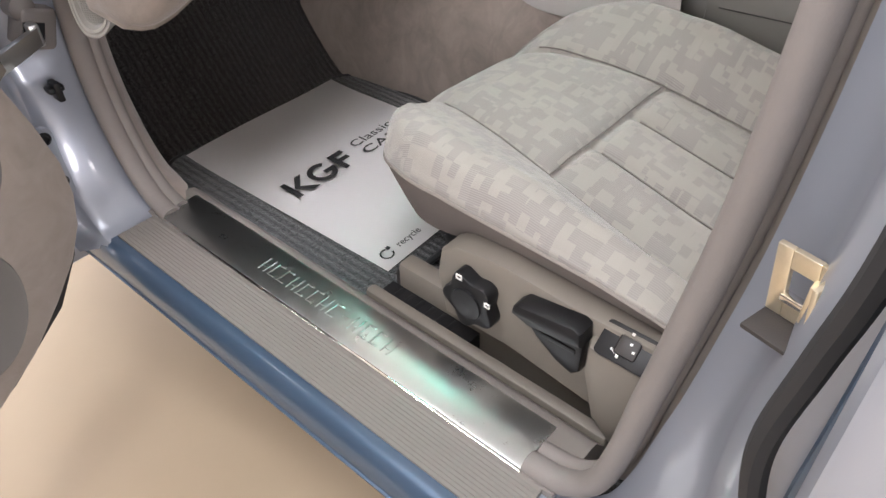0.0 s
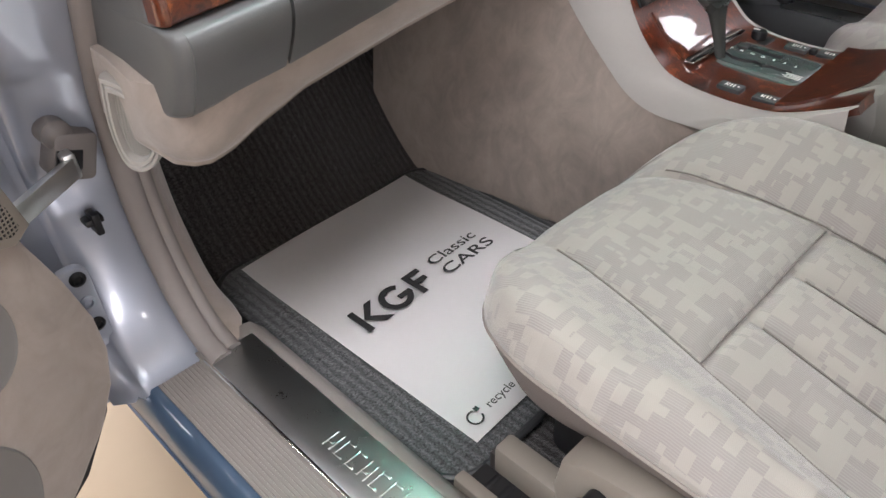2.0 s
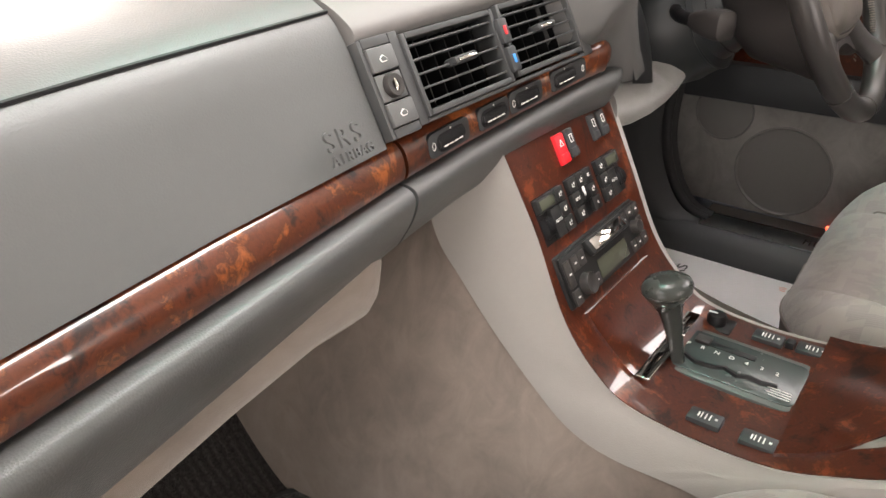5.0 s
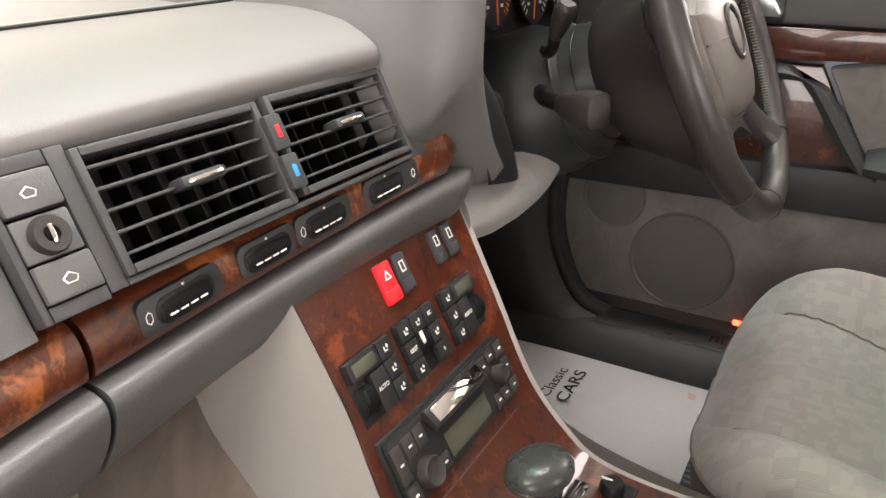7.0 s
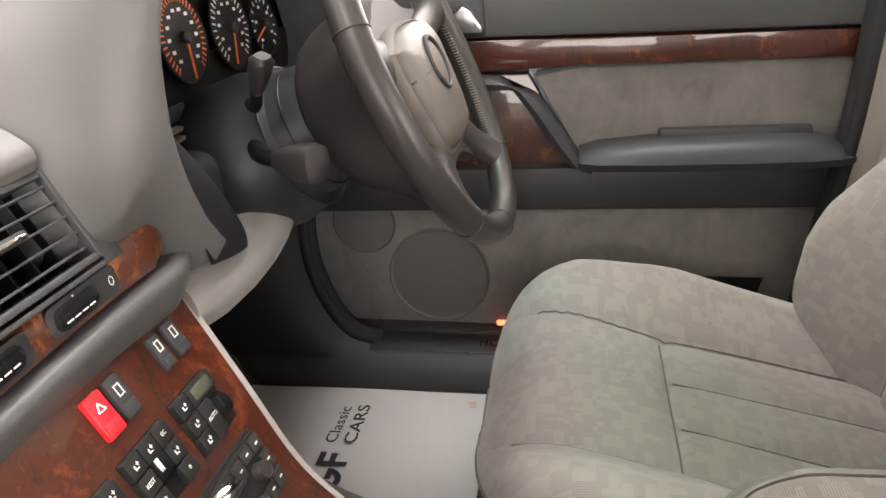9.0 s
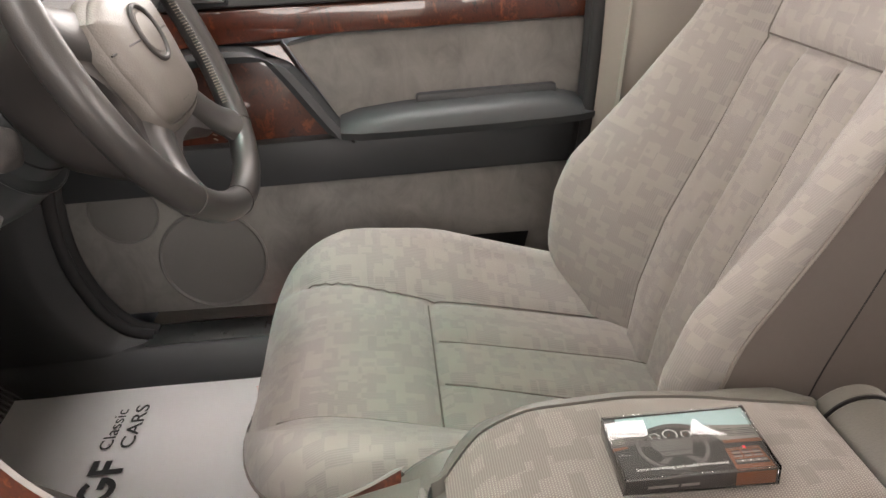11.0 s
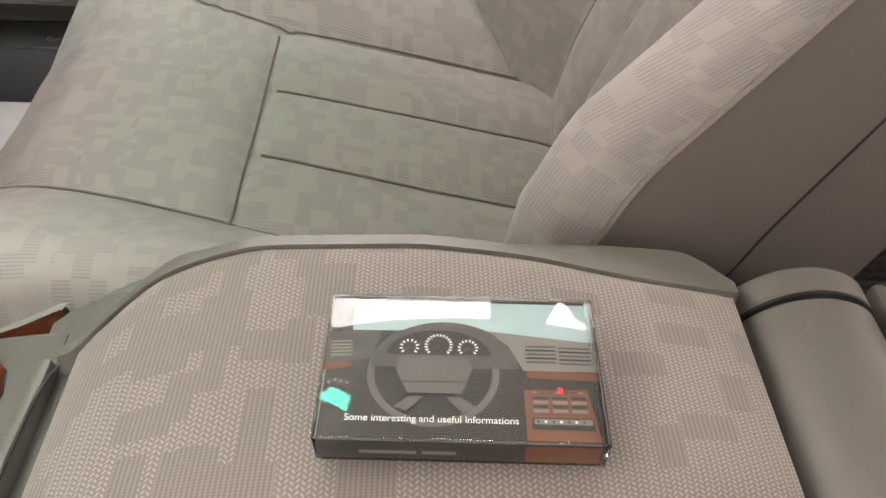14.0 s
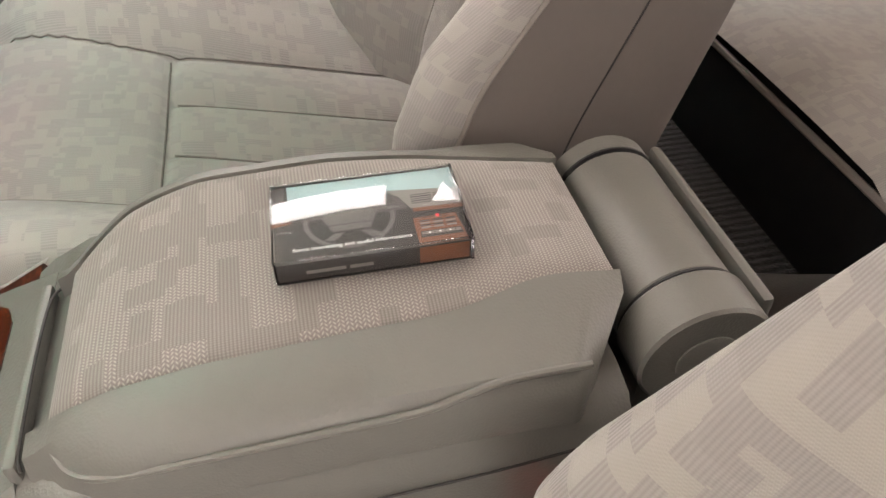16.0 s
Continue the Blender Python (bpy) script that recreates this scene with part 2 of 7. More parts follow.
def cloth(name, ground, light, amount=1.0, share=0.52, weave=0.2, knit=0.4):
    """Jacquard seat cloth: stripes and herringbone with a field of woven blocks, laid out in metres of cloth."""
    k = Nodes(name)
    uv = k.coord(uv=True)
    sep = k.n("ShaderNodeSeparateXYZ")
    k.link(uv, sep.inputs[0])
    u, v = sep.outputs[0], sep.outputs[1]

    def blocks(su, sv, seed):
        # runs of unequal length: every row of cells is cut in pairs by its own shift
        row = k.math("FLOOR", k.math("MULTIPLY", v, 1 / sv))
        shift = k.n("ShaderNodeTexWhiteNoise")
        shift.noise_dimensions = "2D"
        comb0 = k.n("ShaderNodeCombineXYZ")
        k.link(row, comb0.inputs[0])
        comb0.inputs[1].default_value = seed
        k.link(comb0.outputs[0], shift.inputs["Vector"])
        col = k.math("FLOOR", k.math("ADD", k.math("MULTIPLY", u, 1 / su), k.math("FLOOR", k.math("MULTIPLY", shift.outputs["Value"], 3))))
        comb = k.n("ShaderNodeCombineXYZ")
        k.link(col, comb.inputs[0])
        k.link(row, comb.inputs[1])
        comb.inputs[2].default_value = seed
        wn = k.n("ShaderNodeTexWhiteNoise")
        k.link(comb.outputs[0], wn.inputs["Vector"])
        return wn.outputs["Value"]

    a, b = blocks(0.016, 0.0105, 1.0), blocks(0.0085, 0.0145, 5.0)
    patch = k.math("GREATER_THAN", k.math("ADD", k.math("MULTIPLY", a, 0.62), k.math("MULTIPLY", b, 0.38)), share)
    tone = blocks(0.042, 0.024, 9.0)
    stripe = k.math("SINE", k.math("MULTIPLY", u, 2 * math.pi / 0.0023))
    warp = k.math("SINE", k.math("MULTIPLY", v, 2 * math.pi / 0.0012))
    zig = k.math("MULTIPLY", u, 0.6)
    herr = k.math("MULTIPLY", k.math("SINE", k.math("MULTIPLY", k.math("ADD", v, zig), 2 * math.pi / 0.0018)), k.math("SINE", k.math("MULTIPLY", u, 2 * math.pi / 0.0013)))
    wove = k.math("ADD", k.math("MULTIPLY", k.math("MULTIPLY", stripe, k.math("SUBTRACT", 1.0, patch)), 0.9),
                  k.math("MULTIPLY", k.math("MULTIPLY", herr, patch), knit))
    wear = k.noise(k.coord(), 9, 5)
    base = k.mix(tone, dark(ground, 0.96), dark(ground, 1.05))
    col = k.mix(k.math("MULTIPLY", patch, k.math("MULTIPLY", amount, k.math("ADD", 0.75, k.math("MULTIPLY", tone, 0.25)))), base, light)
    col = k.mix(k.math("MULTIPLY", k.math("ADD", k.math("MULTIPLY", wove, 0.5), 0.5), weave), col, dark(ground, 0.5))
    col = k.mix(k.math("MULTIPLY", wear, 0.25), col, dark(ground, 0.85))
    h = k.math("ADD", k.math("ADD", wove, k.math("MULTIPLY", warp, 0.25)), k.math("MULTIPLY", patch, 0.8))
    return k.done(col, 0.95, k.bump(h, 0.30, 0.0005), spec=0.12, sheen=0.25)


def lid_cloth(name, deep, pale):
    """Armrest cloth: pale slanting weave with darker striped blocks, thick at the nose and thinning out behind."""
    k = Nodes(name)
    sep = k.n("ShaderNodeSeparateXYZ")
    k.link(k.coord(uv=True), sep.inputs[0])
    u, v = sep.outputs[0], sep.outputs[1]

    def cells(su, sv, seed):
        col = k.math("FLOOR", k.math("MULTIPLY", u, 1 / su))
        comb = k.n("ShaderNodeCombineXYZ")
        k.link(col, comb.inputs[0])
        k.link(k.math("FLOOR", k.math("ADD", k.math("MULTIPLY", v, 1 / sv), k.math("MULTIPLY", k.math("MODULO", col, 2.0), 0.5))), comb.inputs[1])
        comb.inputs[2].default_value = seed
        wn = k.n("ShaderNodeTexWhiteNoise")
        k.link(comb.outputs[0], wn.inputs["Vector"])
        return wn.outputs["Value"]

    share = k.math("ADD", 0.10, k.math("MULTIPLY", k.math("MINIMUM", k.math("MAXIMUM", k.math("SUBTRACT", u, 0.05), 0.0), 0.16), 2.5))
    block = k.math("MAXIMUM", k.math("LESS_THAN", cells(0.0215, 0.0150, 2.0), share), k.math("LESS_THAN", cells(0.0110, 0.0230, 7.0), k.math("MULTIPLY", share, 0.45)))
    rib = k.math("ADD", 0.5, k.math("MULTIPLY", 0.5, k.math("SINE", k.math("MULTIPLY", u, 2 * math.pi / 0.0019))))
    slant = k.math("ADD", 0.5, k.math("MULTIPLY", 0.5, k.math("SINE", k.math("MULTIPLY", k.math("ADD", k.math("MULTIPLY", k.math("PINGPONG", u, 0.0021), 0.9), v), 2 * math.pi / 0.0023))))
    thread = k.math("ADD", 0.5, k.math("MULTIPLY", 0.5, k.math("SINE", k.math("MULTIPLY", v, 2 * math.pi / 0.0013))))
    dash_gap = k.math("ADD", 0.65, k.math("MULTIPLY", 0.45, k.math("SINE", k.math("MULTIPLY", u, 2 * math.pi / 0.0021))))
    wove = k.math("ADD", k.math("MULTIPLY", block, k.math("MULTIPLY", k.math("ADD", 0.42, k.math("MULTIPLY", thread, 0.3)), k.math("ADD", 0.22, k.math("MULTIPLY", rib, 0.62)))),
                  k.math("MULTIPLY", k.math("SUBTRACT", 1.0, block), k.math("ADD", 0.20, k.math("MULTIPLY", k.math("MULTIPLY", slant, 0.85), dash_gap))))
    fuzz = k.noise(k.coord(), 900, 2)
    wear = k.noise(k.coord(), 12, 4)
    col = k.mix(k.math("ADD", k.math("MULTIPLY", wove, 0.85), k.math("MULTIPLY", fuzz, 0.15)), deep, dark(pale, 1.12))
    col = k.mix(k.math("MULTIPLY", wear, 0.22), col, dark(pale, 0.72))
    return k.done(col, 0.95, k.bump(wove, 0.5, 0.0006), spec=0.12, sheen=0.2)


def burl(name, deep, mid, pale):
    k = Nodes(name)
    co = k.coord()
    swirl = k.noise(k.mapped(co, (1.0, 1.0, 0.55)), 26, 6, 0.62, 1.1)
    fleck = k.noise(co, 140, 5, 0.6, 1.2)
    eyes = k.n("ShaderNodeTexVoronoi", feature="SMOOTH_F1")
    eyes.inputs["Scale"].default_value = 42
    k.link(co, eyes.inputs["Vector"])
    f = k.math("ADD", k.math("MULTIPLY", swirl, 0.72), k.math("MULTIPLY", fleck, 0.28))
    f = k.math("ADD", f, k.math("MULTIPLY", k.math("SUBTRACT", eyes.outputs["Distance"], 0.4), 0.12))
    col = k.ramp(f, [(0.37, deep), (0.47, mid), (0.535, dark(mid, 0.65)), (0.63, pale)])
    return k.done(col, 0.3, None, coat=1.0, coat_rough=0.03, spec=0.5)


def plain(name, colour, rough=0.5, metal=0.0, cloud=0.1, scale=25, coat=0.0, spec=0.5, bump=0.0):
    k = Nodes(name)
    co = k.coord()
    a, b = k.noise(co, scale, 4), k.noise(co, scale * 12, 3)
    f = k.math("ADD", k.math("MULTIPLY", a, 0.65), k.math("MULTIPLY", b, 0.35))
    col = k.mix(f, dark(colour, 1 - cloud), dark(colour, 1 + cloud))
    rg = k.math("ADD", rough - 0.06, k.math("MULTIPLY", f, 0.12))
    return k.done(col, rg, k.bump(b, bump, 0.0005) if bump else None, metal=metal, coat=coat, spec=spec)


def lacquer(name, colour):
    """Metallic car paint: fine flake under a clear coat, with faint haze."""
    k = Nodes(name)
    co = k.coord()
    haze, flake = k.noise(co, 3, 2), k.noise(co, 2500, 1)
    col = k.mix(k.math("ADD", k.math("MULTIPLY", haze, 0.6), k.math("MULTIPLY", flake, 0.4)), dark(colour, 0.94), dark(colour, 1.06))
    return k.done(col, 0.36, None, metal=0.45, coat=0.8, coat_rough=0.06)


def clear(name, tint=(1, 1, 1), rough=0.02, ior=1.45):
    k = Nodes(name)
    k.b.inputs["Transmission Weight"].default_value = 1.0
    k.b.inputs["IOR"].default_value = ior
    return k.done(tint, rough)


def glow(name, colour, strength):
    k = Nodes(name)
    k.b.inputs["Emission Color"].default_value = (*colour, 1)
    k.b.inputs["Emission Strength"].default_value = strength
    return k.done(colour, 0.5)


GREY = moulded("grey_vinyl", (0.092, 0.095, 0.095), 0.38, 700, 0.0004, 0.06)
# same vinyl, paler: light on the upward faces put into the colour
GREY_TOP_LIT = moulded("grey_vinyl_top_lit", (0.142, 0.138, 0.133), 0.46, 1300, 0.0002, 0.07)
# same vinyl for the hood, its shading put into the colour
GREY_HOOD_SHADED = moulded("grey_vinyl_hood_shaded", (0.108, 0.108, 0.106), 0.42, 1300, 0.0002, 0.07)
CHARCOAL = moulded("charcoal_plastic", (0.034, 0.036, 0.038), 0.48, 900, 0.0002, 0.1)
SHROUD = moulded("dark_grey_plastic", (0.030, 0.027, 0.026), 0.5, 900, 0.0003, 0.1)
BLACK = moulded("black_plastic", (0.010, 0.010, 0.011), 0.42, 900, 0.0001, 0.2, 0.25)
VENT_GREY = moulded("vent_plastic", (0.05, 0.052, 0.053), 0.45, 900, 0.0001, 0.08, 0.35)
COLUMN = moulded("column_plastic", (0.024, 0.027, 0.028), 0.42, 900, 0.0002, 0.1)
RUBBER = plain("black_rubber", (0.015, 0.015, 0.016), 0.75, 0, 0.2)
STONE = moulded("stone_grey_plastic", (0.165, 0.148, 0.125), 0.5, 900, 0.0002, 0.05)
LIGHT_TRIM = moulded("pale_grey_trim", (0.29, 0.275, 0.262), 0.5, 800, 0.0003, 0.05)
GREEN_GREY = moulded("sage_grey_vinyl", (0.148, 0.145, 0.131), 0.38, 650, 0.0004, 0.06)
SUEDE = suede("beige_suede", (0.25, 0.212, 0.185), 0.3)
SUEDE_GREY = suede("grey_suede", (0.195, 0.188, 0.177), 0.3)
TRIM_BEIGE = moulded("beige_trim", (0.29, 0.265, 0.24), 0.6, 700, 0.0003, 0.07)
DEMIST = moulded("pale_outlet_plastic", (0.30, 0.29, 0.27), 0.45, 900, 0.0002, 0.05)
SEAL = moulded("taupe_rubber_seal", (0.185, 0.168, 0.158), 0.65, 500, 0.0003, 0.08)
CARPET = carpet("charcoal_carpet", (0.050, 0.047, 0.046), True)
MAT_PILE = carpet("slate_mat_pile", (0.085, 0.09, 0.092), True)
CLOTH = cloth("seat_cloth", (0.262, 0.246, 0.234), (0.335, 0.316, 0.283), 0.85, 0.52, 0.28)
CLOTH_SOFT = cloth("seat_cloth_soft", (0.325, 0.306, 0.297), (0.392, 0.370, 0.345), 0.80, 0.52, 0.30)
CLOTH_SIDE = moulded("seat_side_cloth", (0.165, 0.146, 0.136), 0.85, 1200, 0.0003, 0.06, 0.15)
CLOTH_LID = lid_cloth("armrest_cloth", (0.115, 0.105, 0.097), (0.325, 0.292, 0.272))
PIPING = moulded("piping", (0.22, 0.20, 0.182), 0.6, 900, 0.0002, 0.05)
CHECK_GREY = moulded("check_strap_housing", (0.115, 0.105, 0.10), 0.45, 900, 0.0002, 0.08)
WOOD = burl("burr_walnut", (0.012, 0.003, 0.002), (0.095, 0.021, 0.005), (0.29, 0.085, 0.02))
WOOD_RED = burl("red_walnut", (0.012, 0.003, 0.002), (0.07, 0.014, 0.005), (0.17, 0.04, 0.013))
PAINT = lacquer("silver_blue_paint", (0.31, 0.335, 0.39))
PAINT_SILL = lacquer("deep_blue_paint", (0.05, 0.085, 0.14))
PAPER = plain("white_paper", (0.88, 0.865, 0.86), 0.38, 0, 0.02, 8)
INK = plain("black_ink", (0.02, 0.02, 0.02), 0.4, 0, 0.2)
WHITE = plain("white_print", (0.75, 0.75, 0.72), 0.5, 0, 0.05)
STEEL = plain("brushed_steel", (0.52, 0.54, 0.54), 0.29, 1.0, 0.1, 40)
CHROME = plain("chrome", (0.8, 0.78, 0.75), 0.08, 1.0, 0.05, 40)
ZINC = plain("yellow_zinc", (0.72, 0.64, 0.48), 0.35, 0.85, 0.15, 50)
RED = plain("red_plastic", (0.75, 0.02, 0.03), 0.35, 0, 0.08)
BLUE = plain("blue_plastic", (0.03, 0.25, 0.7), 0.4, 0, 0.08)
LCD = plain("dim_display", (0.07, 0.075, 0.055), 0.2, 0, 0.1)
LEATHER = moulded("worn_leather", (0.034, 0.032, 0.031), 0.36, 900, 0.0003, 0.10, 0.5, 0.25)
WORN = moulded("rubbed_leather", (0.085, 0.072, 0.062), 0.28, 300, 0.0006, 0.35, 0.6, 0.5)
THREAD = plain("worn_thread", (0.16, 0.14, 0.11), 0.8, 0, 0.2)
HUB = moulded("hub_leather", (0.12, 0.108, 0.097), 0.42, 500, 0.0004, 0.1)
SAND = plain("sand_floor_paint", (0.36, 0.285, 0.20), 0.45, 0, 0.08, 1.2)
HALL = plain("hall_plaster", (0.72, 0.70, 0.68), 0.9, 0, 0.04, 2)
HEADLINER = moulded("headliner", (0.5, 0.48, 0.46), 0.9, 900, 0.0002, 0.04)
GLASS = clear("clear_plastic")
CASE_PLASTIC = clear("scuffed_case_plastic", (1, 1, 1), 0.04, 1.45)
NEEDLE = plain("orange_needle", (0.8, 0.16, 0.03), 0.5, 0, 0.1)
RADIO_GREY = moulded("radio_plastic", (0.020, 0.020, 0.020), 0.4, 900, 0.0001, 0.1, 0.2)
KNOB = moulded("gear_knob_leather", (0.042, 0.046, 0.043), 0.26, 380, 0.0003, 0.1)
GATE_GREY = moulded("gate_plastic", (0.075, 0.085, 0.082), 0.35, 900, 0.0001, 0.06)
GATE_PLATE = moulded("gate_plate_plastic", (0.055, 0.068, 0.066), 0.25, 900, 0.0001, 0.06)
SPEAKER = moulded("speaker_cloth", (0.125, 0.121, 0.115), 0.8, 1500, 0.0004, 0.05)
GROOVED = moulded("grooved_sill_vinyl", (0.185, 0.17, 0.157), 0.45, 900, 0.0002, 0.06)


# ---- hall round the car ----
bm = bmesh.new()
grid(bm, lambda i, j: (-7 + 14 * i / 28, -7 + 14 * j / 28, 0), 29, 29)
setting("floor", bm, SAND, "sand-coloured painted concrete floor under the car", "floor")
setting("wall_north", one_box(-7.1, 7.1, 7, 7.1, 0, 3.2), HALL, "plain pale hall wall ahead of the car", "wall")
setting("wall_south", one_box(-7.1, 7.1, -7.1, -7, 0, 3.2), HALL, "plain pale hall wall behind the car", "wall")
setting("wall_west", one_box(-7.1, -7, -7, 7, 0, 3.2), HALL, "plain pale hall wall beside the open door", "wall")
setting("wall_east", one_box(7, 7.1, -7, 7, 0, 3.2), HALL, "plain pale hall wall beyond the far door", "wall")
setting("ceiling", one_box(-7.1, 7.1, -7.1, 7.1, 3.2, 3.3), HALL, "plain pale hall ceiling", "ceiling")

# ---- car body ----
body = thing("saloon_car", "silver-blue painted saloon with grey sills and rubber seals", "car", (0, 0, 0))

A_LINE = [(0.855, 0.337), (0.895, 0.352), (0.93, 0.395), (0.957, 0.47), (0.962, 0.55), (0.948, 0.64), (0.915, 0.73), (0.87, 0.82), (0.80, 0.93), (0.70, 1.06)]
B_LINE = [(0.235, 0.335), (0.195, 0.343), (0.165, 0.375), (0.15, 0.43), (0.14, 0.50), (0.125, 0.60), (0.112, 0.70), (0.103, 0.82), (0.095, 1.0), (0.09, 1.2)]
a_curve, b_curve = smooth_line(A_LINE, 60), smooth_line(B_LINE, 50)

for side in (-1, 1):
    far = side > 0
    # painted rocker
    bm = bmesh.new()
    poly = [(0.823, 0.336), (0.832, 0.336), (0.840, 0.333), (0.8475, 0.324), (0.8515, 0.312), (0.8525, 0.304), (0.8550, 0.303), (0.8550, 0.3005), (0.848, 0.300), (0.82, 0.285), (0.79, 0.20), (0.75, 0.17), (0.70, 0.17), (0.70, 0.25), (0.79, 0.30), (0.823, 0.30)]
    prism(bm, [(side * a, b) for a, b in poly], "y", -0.9, 1.3)
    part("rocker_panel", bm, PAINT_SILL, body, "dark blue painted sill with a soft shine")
    # ribbed entry strip
    bm = bmesh.new()
    prof = [(0.824, 0.330)]
    for k in range(11):
        x = 0.824 - k * 0.0048
        prof += [(x, 0.3394), (x - 0.0030, 0.3394), (x - 0.0034, 0.3385), (x - 0.0044, 0.3385)]
    prof += [(0.769, 0.342), (0.769, 0.330)]
    prism(bm, [(side * a, b) for a, b in prof], "y", 0.212, 0.872)
    part("ribbed_entry_strip", bm, GROOVED, body, "taupe ribbed vinyl entry strip")
    # inner sill cover
    bm = bmesh.new()
    prism(bm, [(side * a, b) for a, b in ((0.7685, 0.332), (0.7685, 0.341), (0.702, 0.3415), (0.692, 0.339), (0.676, 0.318), (0.668, 0.285), (0.70, 0.27))], "y", 0.20, 1.12 if far else 0.885)
    # the far cover is darker: its shade is put into the material
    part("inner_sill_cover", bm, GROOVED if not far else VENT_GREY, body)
    # polished plate with a bright lip
    plate = part("sill_plate", one_box(side * 0.7655, side * 0.703, 0.24, 0.862, 0.3405, 0.3435, 0.0012), STEEL, body, "brushed steel sill plate with raised marks")
    part("bright_lip", one_box(side * 0.7695, side * 0.7655, 0.238, 0.864, 0.3405, 0.3445, 0.0012), CHROME, plate)
    # raised maker's mark as a row of plain thin bars
    for k in range(13):
        y = 0.668 - 0.0181 * k
        bm = bmesh.new()
        bars = ((0.7455, 0.7235, y, y - 0.0026),) if k != 8 else ()
        bars += ((0.7455, 0.7430, y - 0.0026, y - 0.0125), (0.7260, 0.7235, y - 0.0026, y - 0.0125)) if k % 3 else ((0.7455, 0.7235, y - 0.0100, y - 0.0126), (0.7390, 0.7360, y - 0.0026, y - 0.0100))
        for a, b, c, d in bars if k != 8 else ((0.7362, 0.7335, y - 0.003, y - 0.0105),):
            box(bm, side * a, side * b, d, c, 0.3434, 0.3445, 0.0003)
        # far marks take dark ink in place of steel
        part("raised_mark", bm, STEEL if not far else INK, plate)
    # hinge pillar and windscreen pillar
    xs = [0.758, 0.775, 0.80, 0.822, 0.836, 0.8385, 0.846, 0.852, 0.872]
    push = [0.006, 0.0, 0.002, 0.003, 0.004, 0.007, 0.026, 0.020, 0.036]
    bm = bmesh.new()
    line = [p for p in a_curve]

    def pillar(i, j):
        y, z = line[j]
        step = 0.010 if 0.555 < z < 0.70 and 0.79 < xs[i] < 0.85 else 0.0
        dent = 0.014 * math.exp(-((xs[i] - 0.845) / 0.016) ** 2) * (1 + math.sin(z * 31)) * 0.5
        return (side * xs[i], y + push[i] + step + dent, z - 0.006)
    grid(bm, pillar, len(xs), len(line))
    part("hinge_pillar", bm, PAINT, body, "pale metallic blue hinge pillar with stepped pressing")
    bm = bmesh.new()
    box(bm, side * 0.77, side * 0.88, 0.985, 1.3, 0.25, 0.93)
    # charcoal on the far side holds the shade there, not another paint
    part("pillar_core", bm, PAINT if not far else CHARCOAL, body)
    # rubber seal round the opening
    for curve, nm in ((a_curve, "front_door_seal"), (b_curve, "rear_door_seal")):
        fwd = 1 if curve is a_curve else -1
        bm = bmesh.new()
        tube(bm, [(side * 0.752, p[0] - fwd * 0.004, p[1] + 0.004) for p in curve], 0.0115, 12, squash=1.25, up=(1, 0, 0))
        tube(bm, [(side * 0.7335, p[0], p[1] + 0.006) for p in curve], 0.0105, 12, squash=1.0, up=(1, 0, 0))
        # far seal is the same rubber, coloured black for shade
        part(nm, bm, SEAL if not far else RUBBER, body, "double-lipped rubber door seal, taupe near, shade-dark on the far side")
    # lining inside the front pillar
    bm = bmesh.new()

    def kick(i, j):
        y, z = a_curve[j]
        u = i / 12
        a, b = min(1, u * 1.7), max(0, (u - 0.55) / 0.45)
        return (side * (0.728 - 0.040 * a - 0.006 * b), y + 0.006 + 0.050 * a ** 1.5 + 0.26 * b, z + 0.006 * (1 - a))
    grid(bm, kick, 13, 46)
    # far lining is the same fabric, shaded by a charcoal colour
    part("pillar_lining", bm, SUEDE if not far else CHARCOAL, body, "fabric-covered kick panel, beige near, shade-dark on the far side")
    # centre pillar
    bm = bmesh.new()
    xb = [0.752, 0.77, 0.80, 0.83, 0.86, 0.885, 0.905]
    yb = [-0.012, -0.03, -0.038, -0.042, -0.062, -0.10, -0.125]

    def bpil(i, j):
        y, z = b_curve[j]
        wave = 0.012 * math.exp(-((z - 0.52) / 0.07) ** 2) * (1 if 1 < i < 5 else 0)
        return (side * xb[i], y + yb[i] * (0.55 + 0.75 * min(1, max(0, (z - 0.335) / 0.2))) - wave, z - 0.004)
    grid(bm, bpil, len(xb), len(b_curve))
    part("centre_pillar", bm, PAINT, body, "pale metallic blue centre pillar")
    bm = bmesh.new()
    tube(bm, smooth_line([(side * 0.872, 0.030, 0.60), (side * 0.872, 0.043, 0.65), (side * 0.872, 0.047, 0.69), (side * 0.872, 0.041, 0.745), (side * 0.872, 0.034, 0.81), (side * 0.872, 0.03, 0.95)], 30), 0.0065, 8, up=(1, 0, 0))
    part("rear_door_gap_seal", bm, RUBBER, body)
    bm = bmesh.new()

    def liner(i, j):
        y, z = b_curve[j]
        u = i / 6
        return (side * (0.726 - 0.03 * math.sin(u * 2.4)), y - 0.006 - 0.16 * u, z)
    grid(bm, liner, 7, 50)
    part("centre_pillar_lining", bm, TRIM_BEIGE, body, "beige moulded centre pillar lining")
    # rear door and roof frame
    rear = part("rear_door_skin", one_box(side * 0.884, side * 0.925, -1.05, 0.026, 0.24, 0.95, 0.012), PAINT, body)
    bm = bmesh.new()
    tube(bm, smooth_line([(side * 0.890, 0.022, 0.50), (side * 0.890, 0.026, 0.66), (side * 0.890, 0.024, 0.76), (side * 0.890, 0.020, 0.95)], 24), 0.004, 8, up=(1, 0, 0))
    # crease shade along the door edge, put in as deeper blue
    part("edge_fold_shade", bm, PAINT_SILL, rear)
